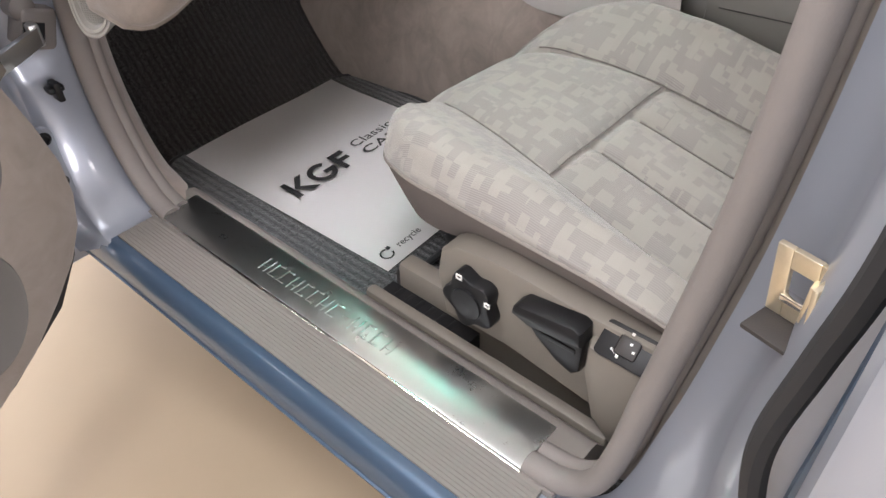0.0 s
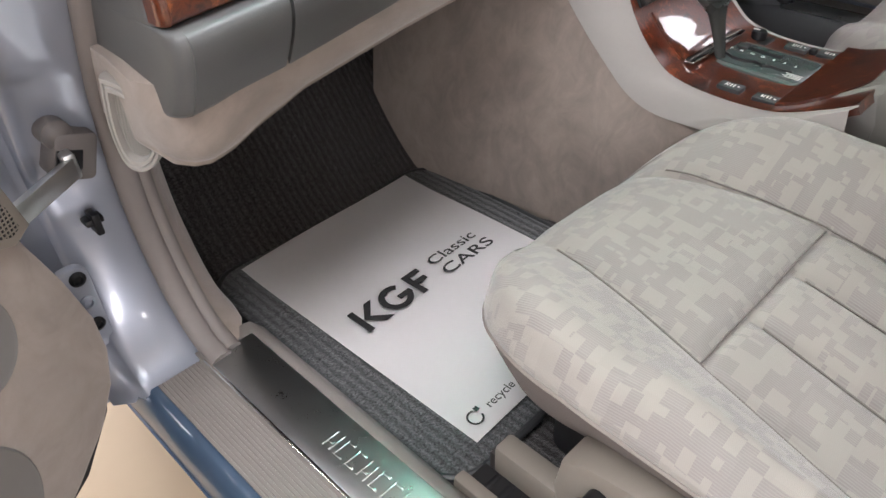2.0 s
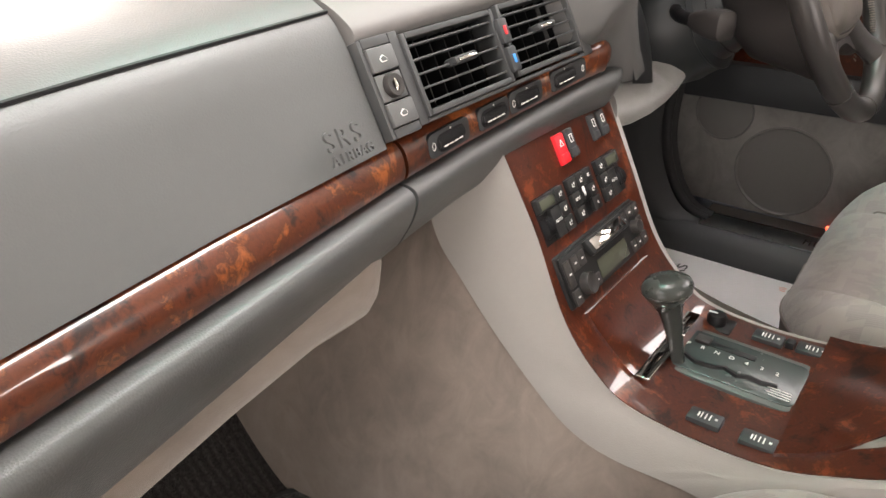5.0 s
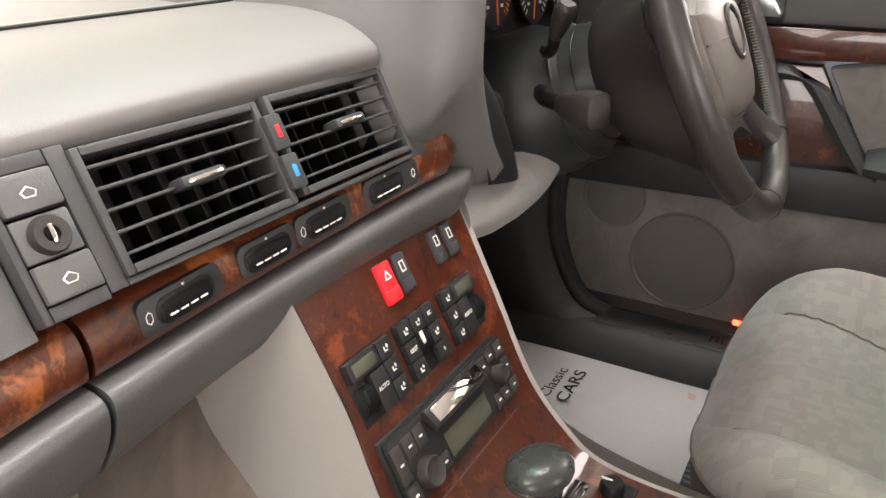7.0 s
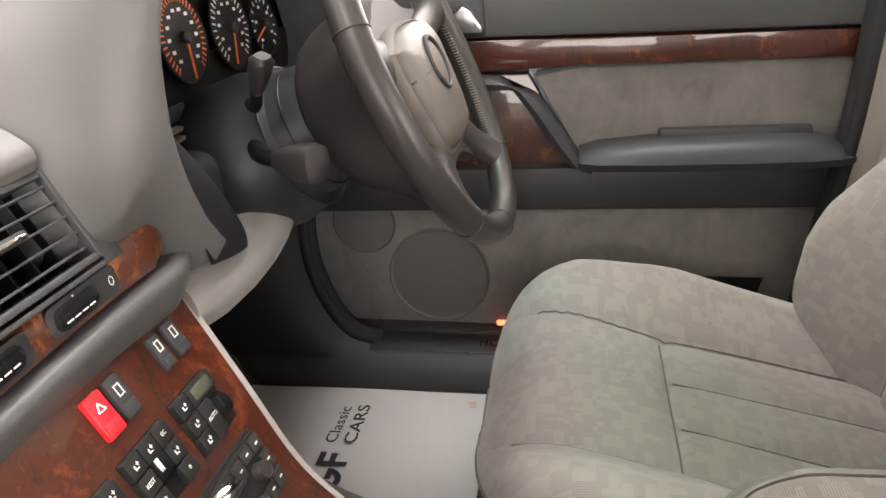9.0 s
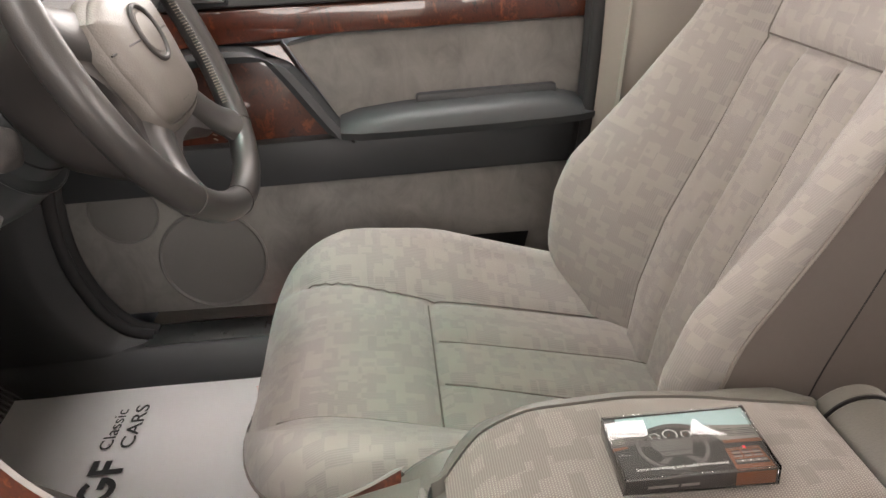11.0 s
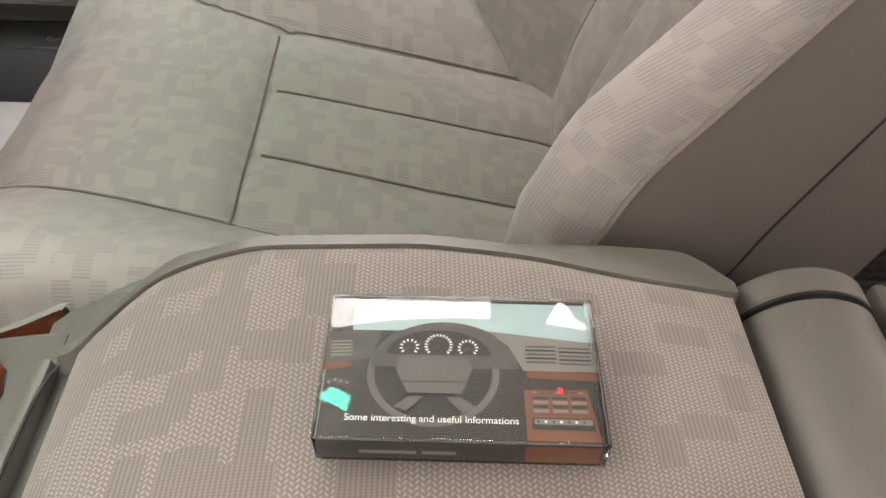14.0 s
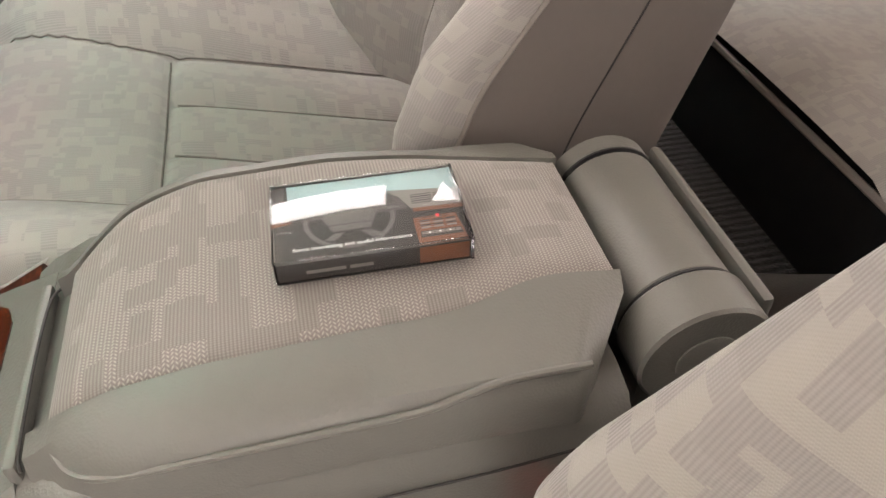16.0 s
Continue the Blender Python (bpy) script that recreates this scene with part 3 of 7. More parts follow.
    part("rear_door_lining", one_box(side * 0.72, side * 0.78, -1.25, -0.06, 0.30, 0.95, 0.02), SUEDE_GREY, body)
    for pts, r in (([(0.745, 0.76, 1.02), (0.70, 0.65, 1.2), (0.63, 0.48, 1.37)], 0.035), ([(0.735, 0.03, 1.1), (0.70, -0.01, 1.25), (0.62, -0.04, 1.37)], 0.045), ([(0.72, -1.15, 0.9), (0.66, -1.0, 1.2), (0.60, -0.9, 1.37)], 0.07)):
        bm = bmesh.new()
        tube(bm, [(side * x, y, z) for x, y, z in pts], r, 10)
        part("window_pillar", bm, TRIM_BEIGE, body)
bm = bmesh.new()
grid(bm, lambda i, j: (-0.675 + 1.35 * i / 30, -1.05 + (1.68 - 0.10 * (i / 15 - 1) ** 2) * j / 12, 1.405 - 0.03 * (i / 15 - 1) ** 2 - 0.17 * abs(i / 15 - 1) ** 7), 31, 13)
bmesh.ops.solidify(bm, geom=bm.faces[:], thickness=0.03)
part("roof", bm, HEADLINER, body)
part("bulkhead", one_box(-0.80, 0.80, 1.34, 1.37, 0.25, 0.93), CHARCOAL, body)
part("parcel_shelf", one_box(-0.72, 0.72, -1.6, -1.15, 0.3, 0.9), SUEDE_GREY, body)

# striker on the centre pillar
striker = part("door_striker", one_box(-0.808, -0.790, 0.058, 0.062, 0.70, 0.724, 0.001), ZINC, body, "yellow zinc-plated door striker bracket bolted to the pillar")
ms = basis((-0.798, 0.066, 0.712), (-0.25, -0.96, 0.05), (0.0, 0.10, 0.99)) @ Matrix.Diagonal((0.68, 0.75, -0.8, 1))
bm = bmesh.new()
for x0, x1, y0, y1 in ((-0.024, -0.011, -0.028, 0.028), (0.011, 0.024, -0.028, 0.028), (-0.011, 0.011, -0.028, -0.013), (-0.011, 0.011, 0.013, 0.028)):
    box(bm, x0, x1, y0, y1, -0.002, 0.003, 0.001, ms)
part("plate", bm, ZINC, striker)
part("side_flange", one_box(0.024, 0.029, -0.03, 0.034, -0.03, 0.014, 0.0015, ms), ZINC, striker)
part("front_flange", one_box(-0.024, 0.028, -0.032, -0.028, -0.026, 0.003, 0.001, ms), SHROUD, striker)
part("catch_bar", one_box(-0.012, 0.012, -0.012, -0.006, -0.006, 0.001, 0.001, ms), CHROME, striker)

# hinge, check strap and clip on the front pillar
bm = bmesh.new()
prism(bm, round_poly(0.036, 0.115, 0.014, 4, -0.848, 0.432), "y", 0.936, 0.948, 0.003)
hinge = part("door_hinge", bm, PAINT, body, "pale blue painted door hinge with dark screws")
part("knuckle", turned(bmesh.new(), [(0.012, 0), (0.0125, 0.002), (0.0125, 0.05), (0.012, 0.052)], Matrix.Translation((-0.868, 0.925, 0.35)), 16), PAINT, hinge)
for z, r, mat in ((0.475, 0.009, BLACK), (0.442, 0.0085, PAINT), (0.410, 0.009, BLACK)):
    part("screw", turned(bmesh.new(), [(r, 0), (r, 0.003), (r * 0.6, 0.005), (r * 0.5, 0.002)], basis((-0.843, 0.937, z), (1, 0, 0), (0, 0, 1)), 16), mat, hinge)
CHECK = Matrix.Translation((-0.798, 0.955, 0.606)) @ pose(0, 0, 0, 0, 20, 0)
bm = bmesh.new()
prism(bm, round_poly(0.042, 0.050, 0.007, 4), "y", -0.022, 0.02, 0.004, CHECK)
strap = part("door_check_strap", bm, CHECK_GREY, body, "bare metal door check strap in a grey housing")
part("housing_shoulder", turned(bmesh.new(), [(0.015, -0.02), (0.015, 0.016), (0.011, 0.020), (0.001, 0.021)], CHECK @ Matrix.Translation((-0.016, 0, 0.022)) @ pose(0, 0, 0, 90), 18), CHECK_GREY, strap)
part("strap_slot", one_box(-0.019, 0.006, -0.0235, -0.018, -0.012, 0.008, 0.001, CHECK), BLACK, strap)
part("bar", one_box(-0.118, -0.012, -0.005, 0.003, -0.013, 0.009, 0.001, Matrix.Translation((-0.798, 0.928, 0.606)) @ pose(0, 0, 0, 0, 0, 32)), STEEL, strap)
part("hook", one_box(-0.016, -0.004, -0.012, 0.010, -0.015, 0.013, 0.003, Matrix.Translation((-0.798, 0.930, 0.606))), STEEL, strap)
bm = bmesh.new()
for k in range(6):
    turned(bm, [(0.016, 0), (0.021, 0.005), (0.016, 0.010)], basis((-0.875 - 0.004 * k, 0.965 - 0.012 * k, 0.555), (0, 0.3, 1), (0.8, 0.5, 0)), 14)
part("cable_boot", bm, RUBBER, strap)
clip = part("pillar_clip", one_box(-0.812, -0.792, 0.944, 0.960, 0.520, 0.528, 0.002), BLACK, body, "small black plastic trim clip")
part("clip_tongue", one_box(-0.805, -0.797, 0.940, 0.960, 0.508, 0.534, 0.002), BLACK, clip)

# ---- open passenger door ----
OPEN = radians(62)
DOOR = Matrix(((-math.sin(OPEN), 0, math.cos(OPEN), -0.872), (-math.cos(OPEN), 0, -math.sin(OPEN), 0.945), (0, 1, 0, 0), (0, 0, 0, 1)))
# door space: along the door, up, out of its lined face
door = thing("passenger_door", "open car door with beige suede lining and grey speaker covers", "car door", (-0.88, 0.92, 0.3))
bm = bmesh.new()
panel = [(0.075, 0.66), (0.060, 0.60), (0.040, 0.54), (0.026, 0.48), (0.026, 0.435), (0.040, 0.395), (0.070, 0.362), (0.12, 0.332), (0.18, 0.305), (0.28, 0.285), (1.04, 0.275), (1.06, 0.6), (1.06, 0.7), (0.085, 0.7)]
prism(bm, panel, "z", 0.03, 0.085, 0.010, DOOR)
part("lining", bm, SUEDE, door, "beige suede lower door lining")
bm = bmesh.new()
prism(bm, [(0.03, 0.40), (0.05, 0.33), (0.10, 0.275), (0.25, 0.255), (1.07, 0.25), (1.09, 0.95), (0.10, 0.95), (0.09, 0.66), (0.05, 0.50)], "z", -0.07, 0.03, 0.008, DOOR)
part("shell", bm, PAINT, door)
bm = bmesh.new()
prism(bm, [(0.010, 0.39), (0.035, 0.335), (0.09, 0.290), (0.2, 0.262), (1.06, 0.254), (1.06, 0.266), (0.2, 0.275), (0.10, 0.302), (0.05, 0.345), (0.022, 0.40)], "z", 0.02, 0.05, 0.003, DOOR)
part("bottom_seal", bm, RUBBER, door)
bm = bmesh.new()
prism(bm, [(0.085, 0.70), (1.06, 0.70), (1.06, 0.95), (0.10, 0.95)], "z", 0.03, 0.095, 0.010, DOOR)
part("upper_lining", bm, CHARCOAL, door, "charcoal upper door lining")
for (a, b, ra, rb), nm in (((0.148, 0.553, 0.042, 0.051), "upper_speaker_cover"), ((0.222, 0.408, 0.068, 0.077), "lower_speaker_cover")):
    md = DOOR @ Matrix.Translation((a, b, 0.083))
    part(nm, turned(bmesh.new(), [(1.0, 0), (1.0, 0.004), (0.97, 0.006), (0.9, 0.0045), (0.01, 0.006)], md, 40, ra, rb), SPEAKER, door, "grey cloth speaker cover")
bm = bmesh.new()
prism(bm, [(0.055, 0.615), (0.075, 0.607), (0.165, 0.645), (0.16, 0.66), (0.085, 0.708), (0.072, 0.695)], "z", 0.084, 0.094, 0.003, DOOR)
grille = part("tweeter_grille", bm, STONE, door, "pale grey tweeter grille")
inner = [(0.066, 0.620), (0.076, 0.617), (0.146, 0.648), (0.143, 0.655), (0.086, 0.690), (0.078, 0.684)]
bm = bmesh.new()
prism(bm, inner, "z", 0.0935, 0.0943, 0, DOOR)
backing = part("grille_backing", bm, BLACK, grille)
bm = bmesh.new()


def inside(x, y):
    n, odd = len(inner), False
    for (ax, ay), (bx, by) in zip(inner, inner[1:] + inner[:1]):
        if (ay > y) != (by > y) and x < (bx - ax) * (y - ay) / (by - ay) + ax:
            odd = not odd
    return odd


for k in range(22):
    x = 0.064 + 0.004 * k
    ys_in = [0.610 + 0.0005 * q for q in range(180) if inside(x, 0.610 + 0.0005 * q)]
    if len(ys_in) > 4:
        box(bm, x - 0.0006, x + 0.0006, ys_in[0], ys_in[-1], 0.0942, 0.0950, 0, DOOR)
    y = 0.613 + 0.004 * k
    xs_in = [0.06 + 0.0005 * q for q in range(190) if inside(0.06 + 0.0005 * q, y)]
    if len(xs_in) > 4:
        box(bm, xs_in[0], xs_in[-1], y - 0.0006, y + 0.0006, 0.0942, 0.0950, 0, DOOR)
part("grille_mesh", bm, STONE, backing)
part("pocket", one_box(0.36, 0.80, 0.37, 0.45, 0.084, 0.088, 0.003, DOOR), BLACK, door)

# ---- floor pan, toe board, tunnel ----
bm = bmesh.new()
grid(bm, lambda i, j: (-0.70 + 1.40 * i / 40, -1.1 + 2.16 * j / 40, 0.270), 41, 41)
setting("cabin_floor", bm, CARPET, "dark charcoal carpet on the cabin floor", "carpet")
bm = bmesh.new()
grid(bm, lambda i, j: (-0.70 + 1.40 * i / 40, 1.05 + 0.29 * (j / 20) + 0.0, 0.270 + 0.42 * (j / 20) ** 1.25 + 0.012 * math.sin(9 * i / 40)), 41, 21)
setting("toe_board", bm, CARPET, "dark charcoal carpet on the sloping toe board", "carpet")

bm = bmesh.new()
for side in (-1, 1):
    foot = [(0.250, 1.16), (0.238, 1.04), (0.218, 0.87), (0.180, 0.72), (0.168, 0.55), (0.165, 0.1), (0.165, -0.3), (0.165, -1.1)]
    crest = [(0.16, 1.16, 0.74), (0.16, 1.0, 0.70), (0.145, 0.88, 0.70), (0.142, 0.76, 0.565), (0.140, 0.60, 0.505), (0.125, 0.1, 0.47), (0.10, -0.3, 0.40), (0.10, -1.1, 0.40)]
    fl = smooth_line([(x, y, 0.262) for x, y in foot], 60)
    cl = smooth_line(crest, 60)

    def flank(i, j):
        u = j / 16
        a, b = fl[i], cl[i]
        x = a[0] + (b[0] - a[0]) * u + 0.022 * math.sin(math.pi * u)
        return (side * x, a[1] + (b[1] - a[1]) * u, a[2] + (b[2] - a[2]) * u)
    grid(bm, flank, 60, 17)
bmesh.ops.recalc_face_normals(bm, faces=bm.faces)
setting("transmission_tunnel", bm, SUEDE, "brushed beige suede-like lining over the transmission tunnel", "tunnel lining")


# ---- dashboard ----
def y0(x):
    return lerp([(-0.78, 0.768), (-0.63, 0.785), (-0.45, 0.803), (-0.27, 0.812), (-0.1, 0.809), (0.03, 0.801), (0.07, 0.806), (0.10, 0.818), (0.13, 0.835), (0.8, 0.835)], x)


def z0(x):
    return lerp([(-0.78, 0.762), (-0.63, 0.765), (-0.27, 0.774), (0.0, 0.781), (0.1, 0.788), (0.8, 0.788)], x)


def y1(x):
    """The walnut strip and the roll under it, set back below the middle vents."""
    return lerp([(-0.78, 0.768), (-0.63, 0.785), (-0.45, 0.803), (-0.27, 0.820), (-0.18, 0.824), (-0.1, 0.824), (0.02, 0.819), (0.06, 0.815), (0.10, 0.811), (0.13, 0.818), (0.16, 0.83)], x)


def z1(x):
    return lerp([(-0.78, 0.762), (-0.63, 0.765), (-0.27, 0.776), (-0.18, 0.779), (-0.1, 0.782), (0.02, 0.789), (0.06, 0.791), (0.12, 0.793)], x)


def along(bm, section, xa, xb, n=24, thick=0.006, taper=False, at=(y0, z0)):
    """A section of (y off the dash line, z off the wood's lower edge) carried along x, closed at the back."""
    sec = smooth_line(section, 4 * len(section))
    short = lambda x: lerp([(-0.63, 1.0), (-0.27, 0.74), (-0.16, 0.66), (0.0, 0.64), (0.2, 0.62)], x)
    rings = []
    for k in range(n):
        x = xa + (xb - xa) * k / (n - 1)
        q = short(x) if taper else 1.0
        fit = [(0.004 + (a - 0.004) * min(1.0, 1.15 * q), -0.004 + (b + 0.004) * q) for a, b in sec] if taper else [(a, b) for a, b in sec]
        front = [(x, at[0](x) + a, at[1](x) + b) for a, b in fit]
        back = [(x, at[0](x) + a + thick, at[1](x) + b - thick * 0.3) for a, b in reversed(fit)]
        rings.append(front + back)
    return loft(bm, rings)


dash = thing("dashboard", "grey padded dashboard with walnut strip and black air vents", "dashboard", (0, 0.95, 0.7))
FACE = [(0.002, 0.036), (0.022, 0.078), (0.036, 0.108), (0.055, 0.131), (0.09, 0.145), (0.16, 0.151), (0.26, 0.152)]
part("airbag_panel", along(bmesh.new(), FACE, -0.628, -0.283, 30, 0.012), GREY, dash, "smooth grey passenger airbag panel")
part("end_panel_top", along(bmesh.new(), [(0.037, 0.110)] + FACE[3:], -0.745, -0.632, 10, 0.012), GREY, dash)
part("end_panel_edge", along(bmesh.new(), FACE[:3], -0.646, -0.632, 4, 0.012), GREY, dash)
part("end_panel_edge", along(bmesh.new(), FACE[:3], -0.748, -0.741, 4, 0.012), GREY, dash)
part("end_vent_backing", along(bmesh.new(), [(0.062, 0.03), (0.082, 0.078), (0.096, 0.12)], -0.745, -0.636, 6, 0.02), BLACK, dash)
part("top_pad", along(bmesh.new(), [(0.155, 0.146), (0.26, 0.153), (0.42, 0.152), (0.55, 0.14), (0.58, 0.11)], -0.80, 0.82, 40, 0.02), GREY_TOP_LIT, dash, "grey grained dashboard top")
part("centre_hood", along(bmesh.new(), [(0.034, 0.104), (0.031, 0.113), (0.036, 0.122), (0.06, 0.136), (0.10, 0.147), (0.17, 0.152)], -0.279, 0.02, 20, 0.016), GREY_TOP_LIT, dash, "grey padded hood over the middle vents")
part("vent_backing", along(bmesh.new(), [(0.062, 0.036), (0.082, 0.08), (0.096, 0.110)], -0.281, 0.055, 10, 0.05), BLACK, dash)

# lower roll, cut by two fine gaps
ROLL = [(0.004, -0.004), (-0.008, -0.004), (-0.018, -0.008), (-0.0215, -0.018), (-0.017, -0.038), (-0.005, -0.063), (0.012, -0.086), (0.045, -0.090)]
for xa, xb in ((-0.735, -0.6325), (-0.6285, -0.2645), (-0.2605, 0.090)):
    part("lower_roll", along(bmesh.new(), ROLL, xa, xb, 24, 0.012, True, (y1, z1)), GREY, dash, "grey rounded lower dashboard roll")
bm = bmesh.new()
sec, rings = smooth_line(ROLL, 32), []
for k in range(14):
    u = math.sin(math.pi / 2 * k / 13)
    x, f = 0.090 + 0.052 * u, math.sqrt(max(0.0, 1 - u ** 2)) + 0.002
    tip = [(0.004 + (a - 0.004) * 0.72, -0.004 + (b + 0.004) * 0.63) for a, b in sec if a < 0.021]
    front = [(x, y1(0.09) + 0.010 + (a - 0.010) * f + 0.008 * u * u, z1(0.09) - 0.014 + (b + 0.014) * f + 0.004 * u) for a, b in tip]
    rings.append(front + [(x, y1(0.09) + 0.06, z1(0.09) - 0.014 - 0.02 * f), (x, y1(0.09) + 0.06, z1(0.09) - 0.014 + 0.010 * f)])
part("roll_tip", loft(bm, rings), GREY, dash)
part("gap_backing", along(bmesh.new(), [(0.012, 0.03), (0.006, -0.006), (-0.006, -0.016), (-0.008, -0.03), (0.008, -0.06)], -0.72, 0.05, 20, 0.012, True, (y1, z1)), BLACK, dash)
# one smooth end towards the door: the front rounds a corner and runs straight back
bm = bmesh.new()
rings = []
front = smooth_line(ROLL[::-1], 30) + smooth_line([(0.004, -0.002), (0.004, 0.018), (0.006, 0.036)], 6) + smooth_line(FACE, 30)
for x, back in ((-0.735, 0.0), (-0.7395, 0.0012), (-0.743, 0.004), (-0.7455, 0.0085), (-0.747, 0.014), (-0.748, 0.024), (-0.7495, 0.08), (-0.752, 0.19)):
    rings.append([(x, min(1.075, y0(-0.722) + a + back), z0(-0.722) + b) for a, b in front] + [(x, 1.08, 0.92), (x, 1.08, 0.68)])
part("end_cheek", loft(bm, rings), GREY, dash, "smooth grey dashboard end")

# walnut strip in three lengths, lower under the vents
def strip_height(x):
    return lerp([(-0.78, 1.0), (-0.30, 0.92), (-0.20, 0.86), (-0.05, 0.86), (0.02, 0.95), (0.06, 1.0)], x)


STRIP = [(-0.001, -0.002), (-0.0068, 0.003), (-0.0085, 0.014), (-0.0055, 0.026), (0.0005, 0.0335), (0.006, 0.036)]
for xa, xb in ((-0.739, -0.6325), (-0.6285, -0.2645), (-0.2605, 0.076)):
    bm, rings = bmesh.new(), []
    for k in range(30):
        x = xa + (xb - xa) * k / 29
        sec = [(a, b * strip_height(x)) for a, b in smooth_line(STRIP, 24)]
        rings.append([(x, y1(x) + a, z1(x) + b) for a, b in sec] + [(x, y1(x) + a + 0.01, z1(x) + b - 0.003) for a, b in reversed(sec)])
    part("walnut_strip", loft(bm, rings), WOOD, dash, "glossy burr walnut strip")
bm = bmesh.new()
rings = []
for k in range(18):
    u = math.sin(k / 17 * math.pi / 2)
    h = math.sqrt(max(0.0, 1 - u * u)) * 0.0175 + 0.0004
    x = 0.076 + 0.034 * u
    rings.append([(x, y1(x) + 0.004 - 0.011 * math.cos(q) + 0.015 * u * u, z1(0.076) + 0.0165 + h * math.sin(q)) for q in (2 * math.pi * j / 28 for j in range(28))])
part("walnut_end", loft(bm, rings), WOOD, dash)
bm = bmesh.new()
rings = []
for k in range(8):
    u = k / 7
    x = -0.739 - 0.0075 * math.sin(u * math.pi / 2)
    rings.append([(x, y1(-0.739) + a + 0.012 * (1 - math.cos(u * math.pi / 2)), z1(-0.739) + b) for a, b in ((-0.004, -0.001), (-0.0075, 0.003), (-0.007, 0.016), (-0.004, 0.030), (0.02, 0.034), (0.02, -0.001))])
part("walnut_corner", loft(bm, rings), WOOD, dash)

# vent plane: across, up the face, out of it
VENT = basis((0, 0.813, 0.822), (1, 0, 0), (0, 0.427, 0.904))


def air_vent(xa, xb, va, vb, m, rows, cols, knob, name="air_vent"):
    rim = bmesh.new()
    t = 0.005
    for a, b, c, d in ((xa - t, xa, va - t, vb + t), (xb, xb + t, va - t, vb + t), (xa, xb, va - t, va), (xa, xb, vb, vb + t)):
        box(rim, a, b, c, d, -0.02, 0.0055, 0.0012, m)
    vent = part(name, rim, VENT_GREY, dash, "grey air vent with thin slats")
    part("well", one_box(xa, xb, va, vb, -0.045, -0.040, 0, m), BLACK, vent)
    for k in range(rows):
        v = va + (vb - va) * (k + 0.5) / rows
        part("slat", one_box(xa, xb, v - 0.0009, v + 0.0009, -0.008, 0.003, 0.0006, m), VENT_GREY, vent)
    for k in range(cols):
        x = xa + (xb - xa) * (k + 0.5) / cols
        part("fin", one_box(x - 0.0007, x + 0.0007, va, vb, -0.032, -0.014, 0, m), BLACK, vent)
    kx, kv = knob
    tab = part("tab", one_box(kx - 0.016, kx + 0.016, kv - 0.0035, kv + 0.0035, -0.004, 0.011, 0.0025, m), CHARCOAL, vent)
    part("chrome_edge", one_box(kx - 0.0125, kx + 0.0125, kv - 0.0016, kv + 0.0012, 0.0095, 0.0122, 0.0008, m), CHROME, tab)
    return vent


air_vent(-0.231, -0.114, 0.004, 0.061, VENT, 5, 6, (-0.172, 0.033))
air_vent(-0.097, 0.022, 0.006, 0.063, VENT, 5, 6, (-0.036, 0.037))
SIDE_VENT = basis((0, 0.796, 0.806), (1, 0.02, 0.0), (0, 0.40, 0.917))
air_vent(-0.735, -0.652, 0.004, 0.098, SIDE_VENT, 9, 5, (-0.690, 0.046))
# the black top bar paints the shadow under the middle hood
for a, b, c, d in ((-0.2465, -0.2362, -0.005, 0.0695), (0.0272, 0.046, -0.005, 0.074), (-0.236, 0.0272, -0.005, -0.0012), (-0.236, 0.0272, 0.0662, 0.0730), (-0.2815, -0.2772, -0.007, 0.069), (-0.277, -0.247, -0.007, 0.0005), (-0.277, -0.247, 0.062, 0.0695)):
    part("vent_surround", one_box(a, b, c, d, -0.03, 0.003 if c < 0.06 or a < -0.24 else -0.004, 0.001, VENT), VENT_GREY if c < 0.06 or a < -0.24 else BLACK, dash)
# slide tabs between the vents
for v, mat in ((0.044, RED), (0.018, BLUE)):
    tab = part("mixer_tab", one_box(-0.1125, -0.0985, v - 0.0115, v + 0.0115, -0.01, 0.010, 0.002, VENT), CHARCOAL, dash)
    part("colour_mark", one_box(-0.1075, -0.1035, v - 0.004, v + 0.004, 0.0095, 0.0106, 0.0006, VENT), mat, tab)
# switch block with a key lock
for v in (0.052, 0.010):
    sw = part("dash_switch", one_box(-0.2765, -0.2475, v - 0.009, v + 0.0095, -0.012, 0.005, 0.0015, VENT), GREY, dash)
    bm = bmesh.new()
    prism(bm, [(-0.2652, v - 0.0028), (-0.2598, v - 0.0028), (-0.2585, v), (-0.2625, v + 0.0028), (-0.2665, v)], "z", 0.0045, 0.0056, 0.0003, VENT)
    part("light_mark", bm, WHITE, sw)
    bm = bmesh.new()
    prism(bm, [(-0.2646, v - 0.0021), (-0.2604, v - 0.0021), (-0.2593, v), (-0.2625, v + 0.0019), (-0.2657, v)], "z", 0.0050, 0.0059, 0, VENT)
    part("mark_middle", bm, GREY, sw)
lock = part("key_lock", one_box(-0.2765, -0.2475, 0.0205, 0.0415, -0.012, 0.003, 0.0015, VENT), GREY, dash)
part("cylinder", turned(bmesh.new(), [(0.0095, 0), (0.0095, 0.004), (0.0085, 0.006), (0.004, 0.0055), (0.0039, 0.001)], VENT @ Matrix.Translation((-0.262, 0.031, 0.002)), 24), SHROUD, lock)
part("slot", one_box(-0.2632, -0.2608, 0.0265, 0.0355, 0.006, 0.0084, 0.0004, VENT), CHROME, lock)
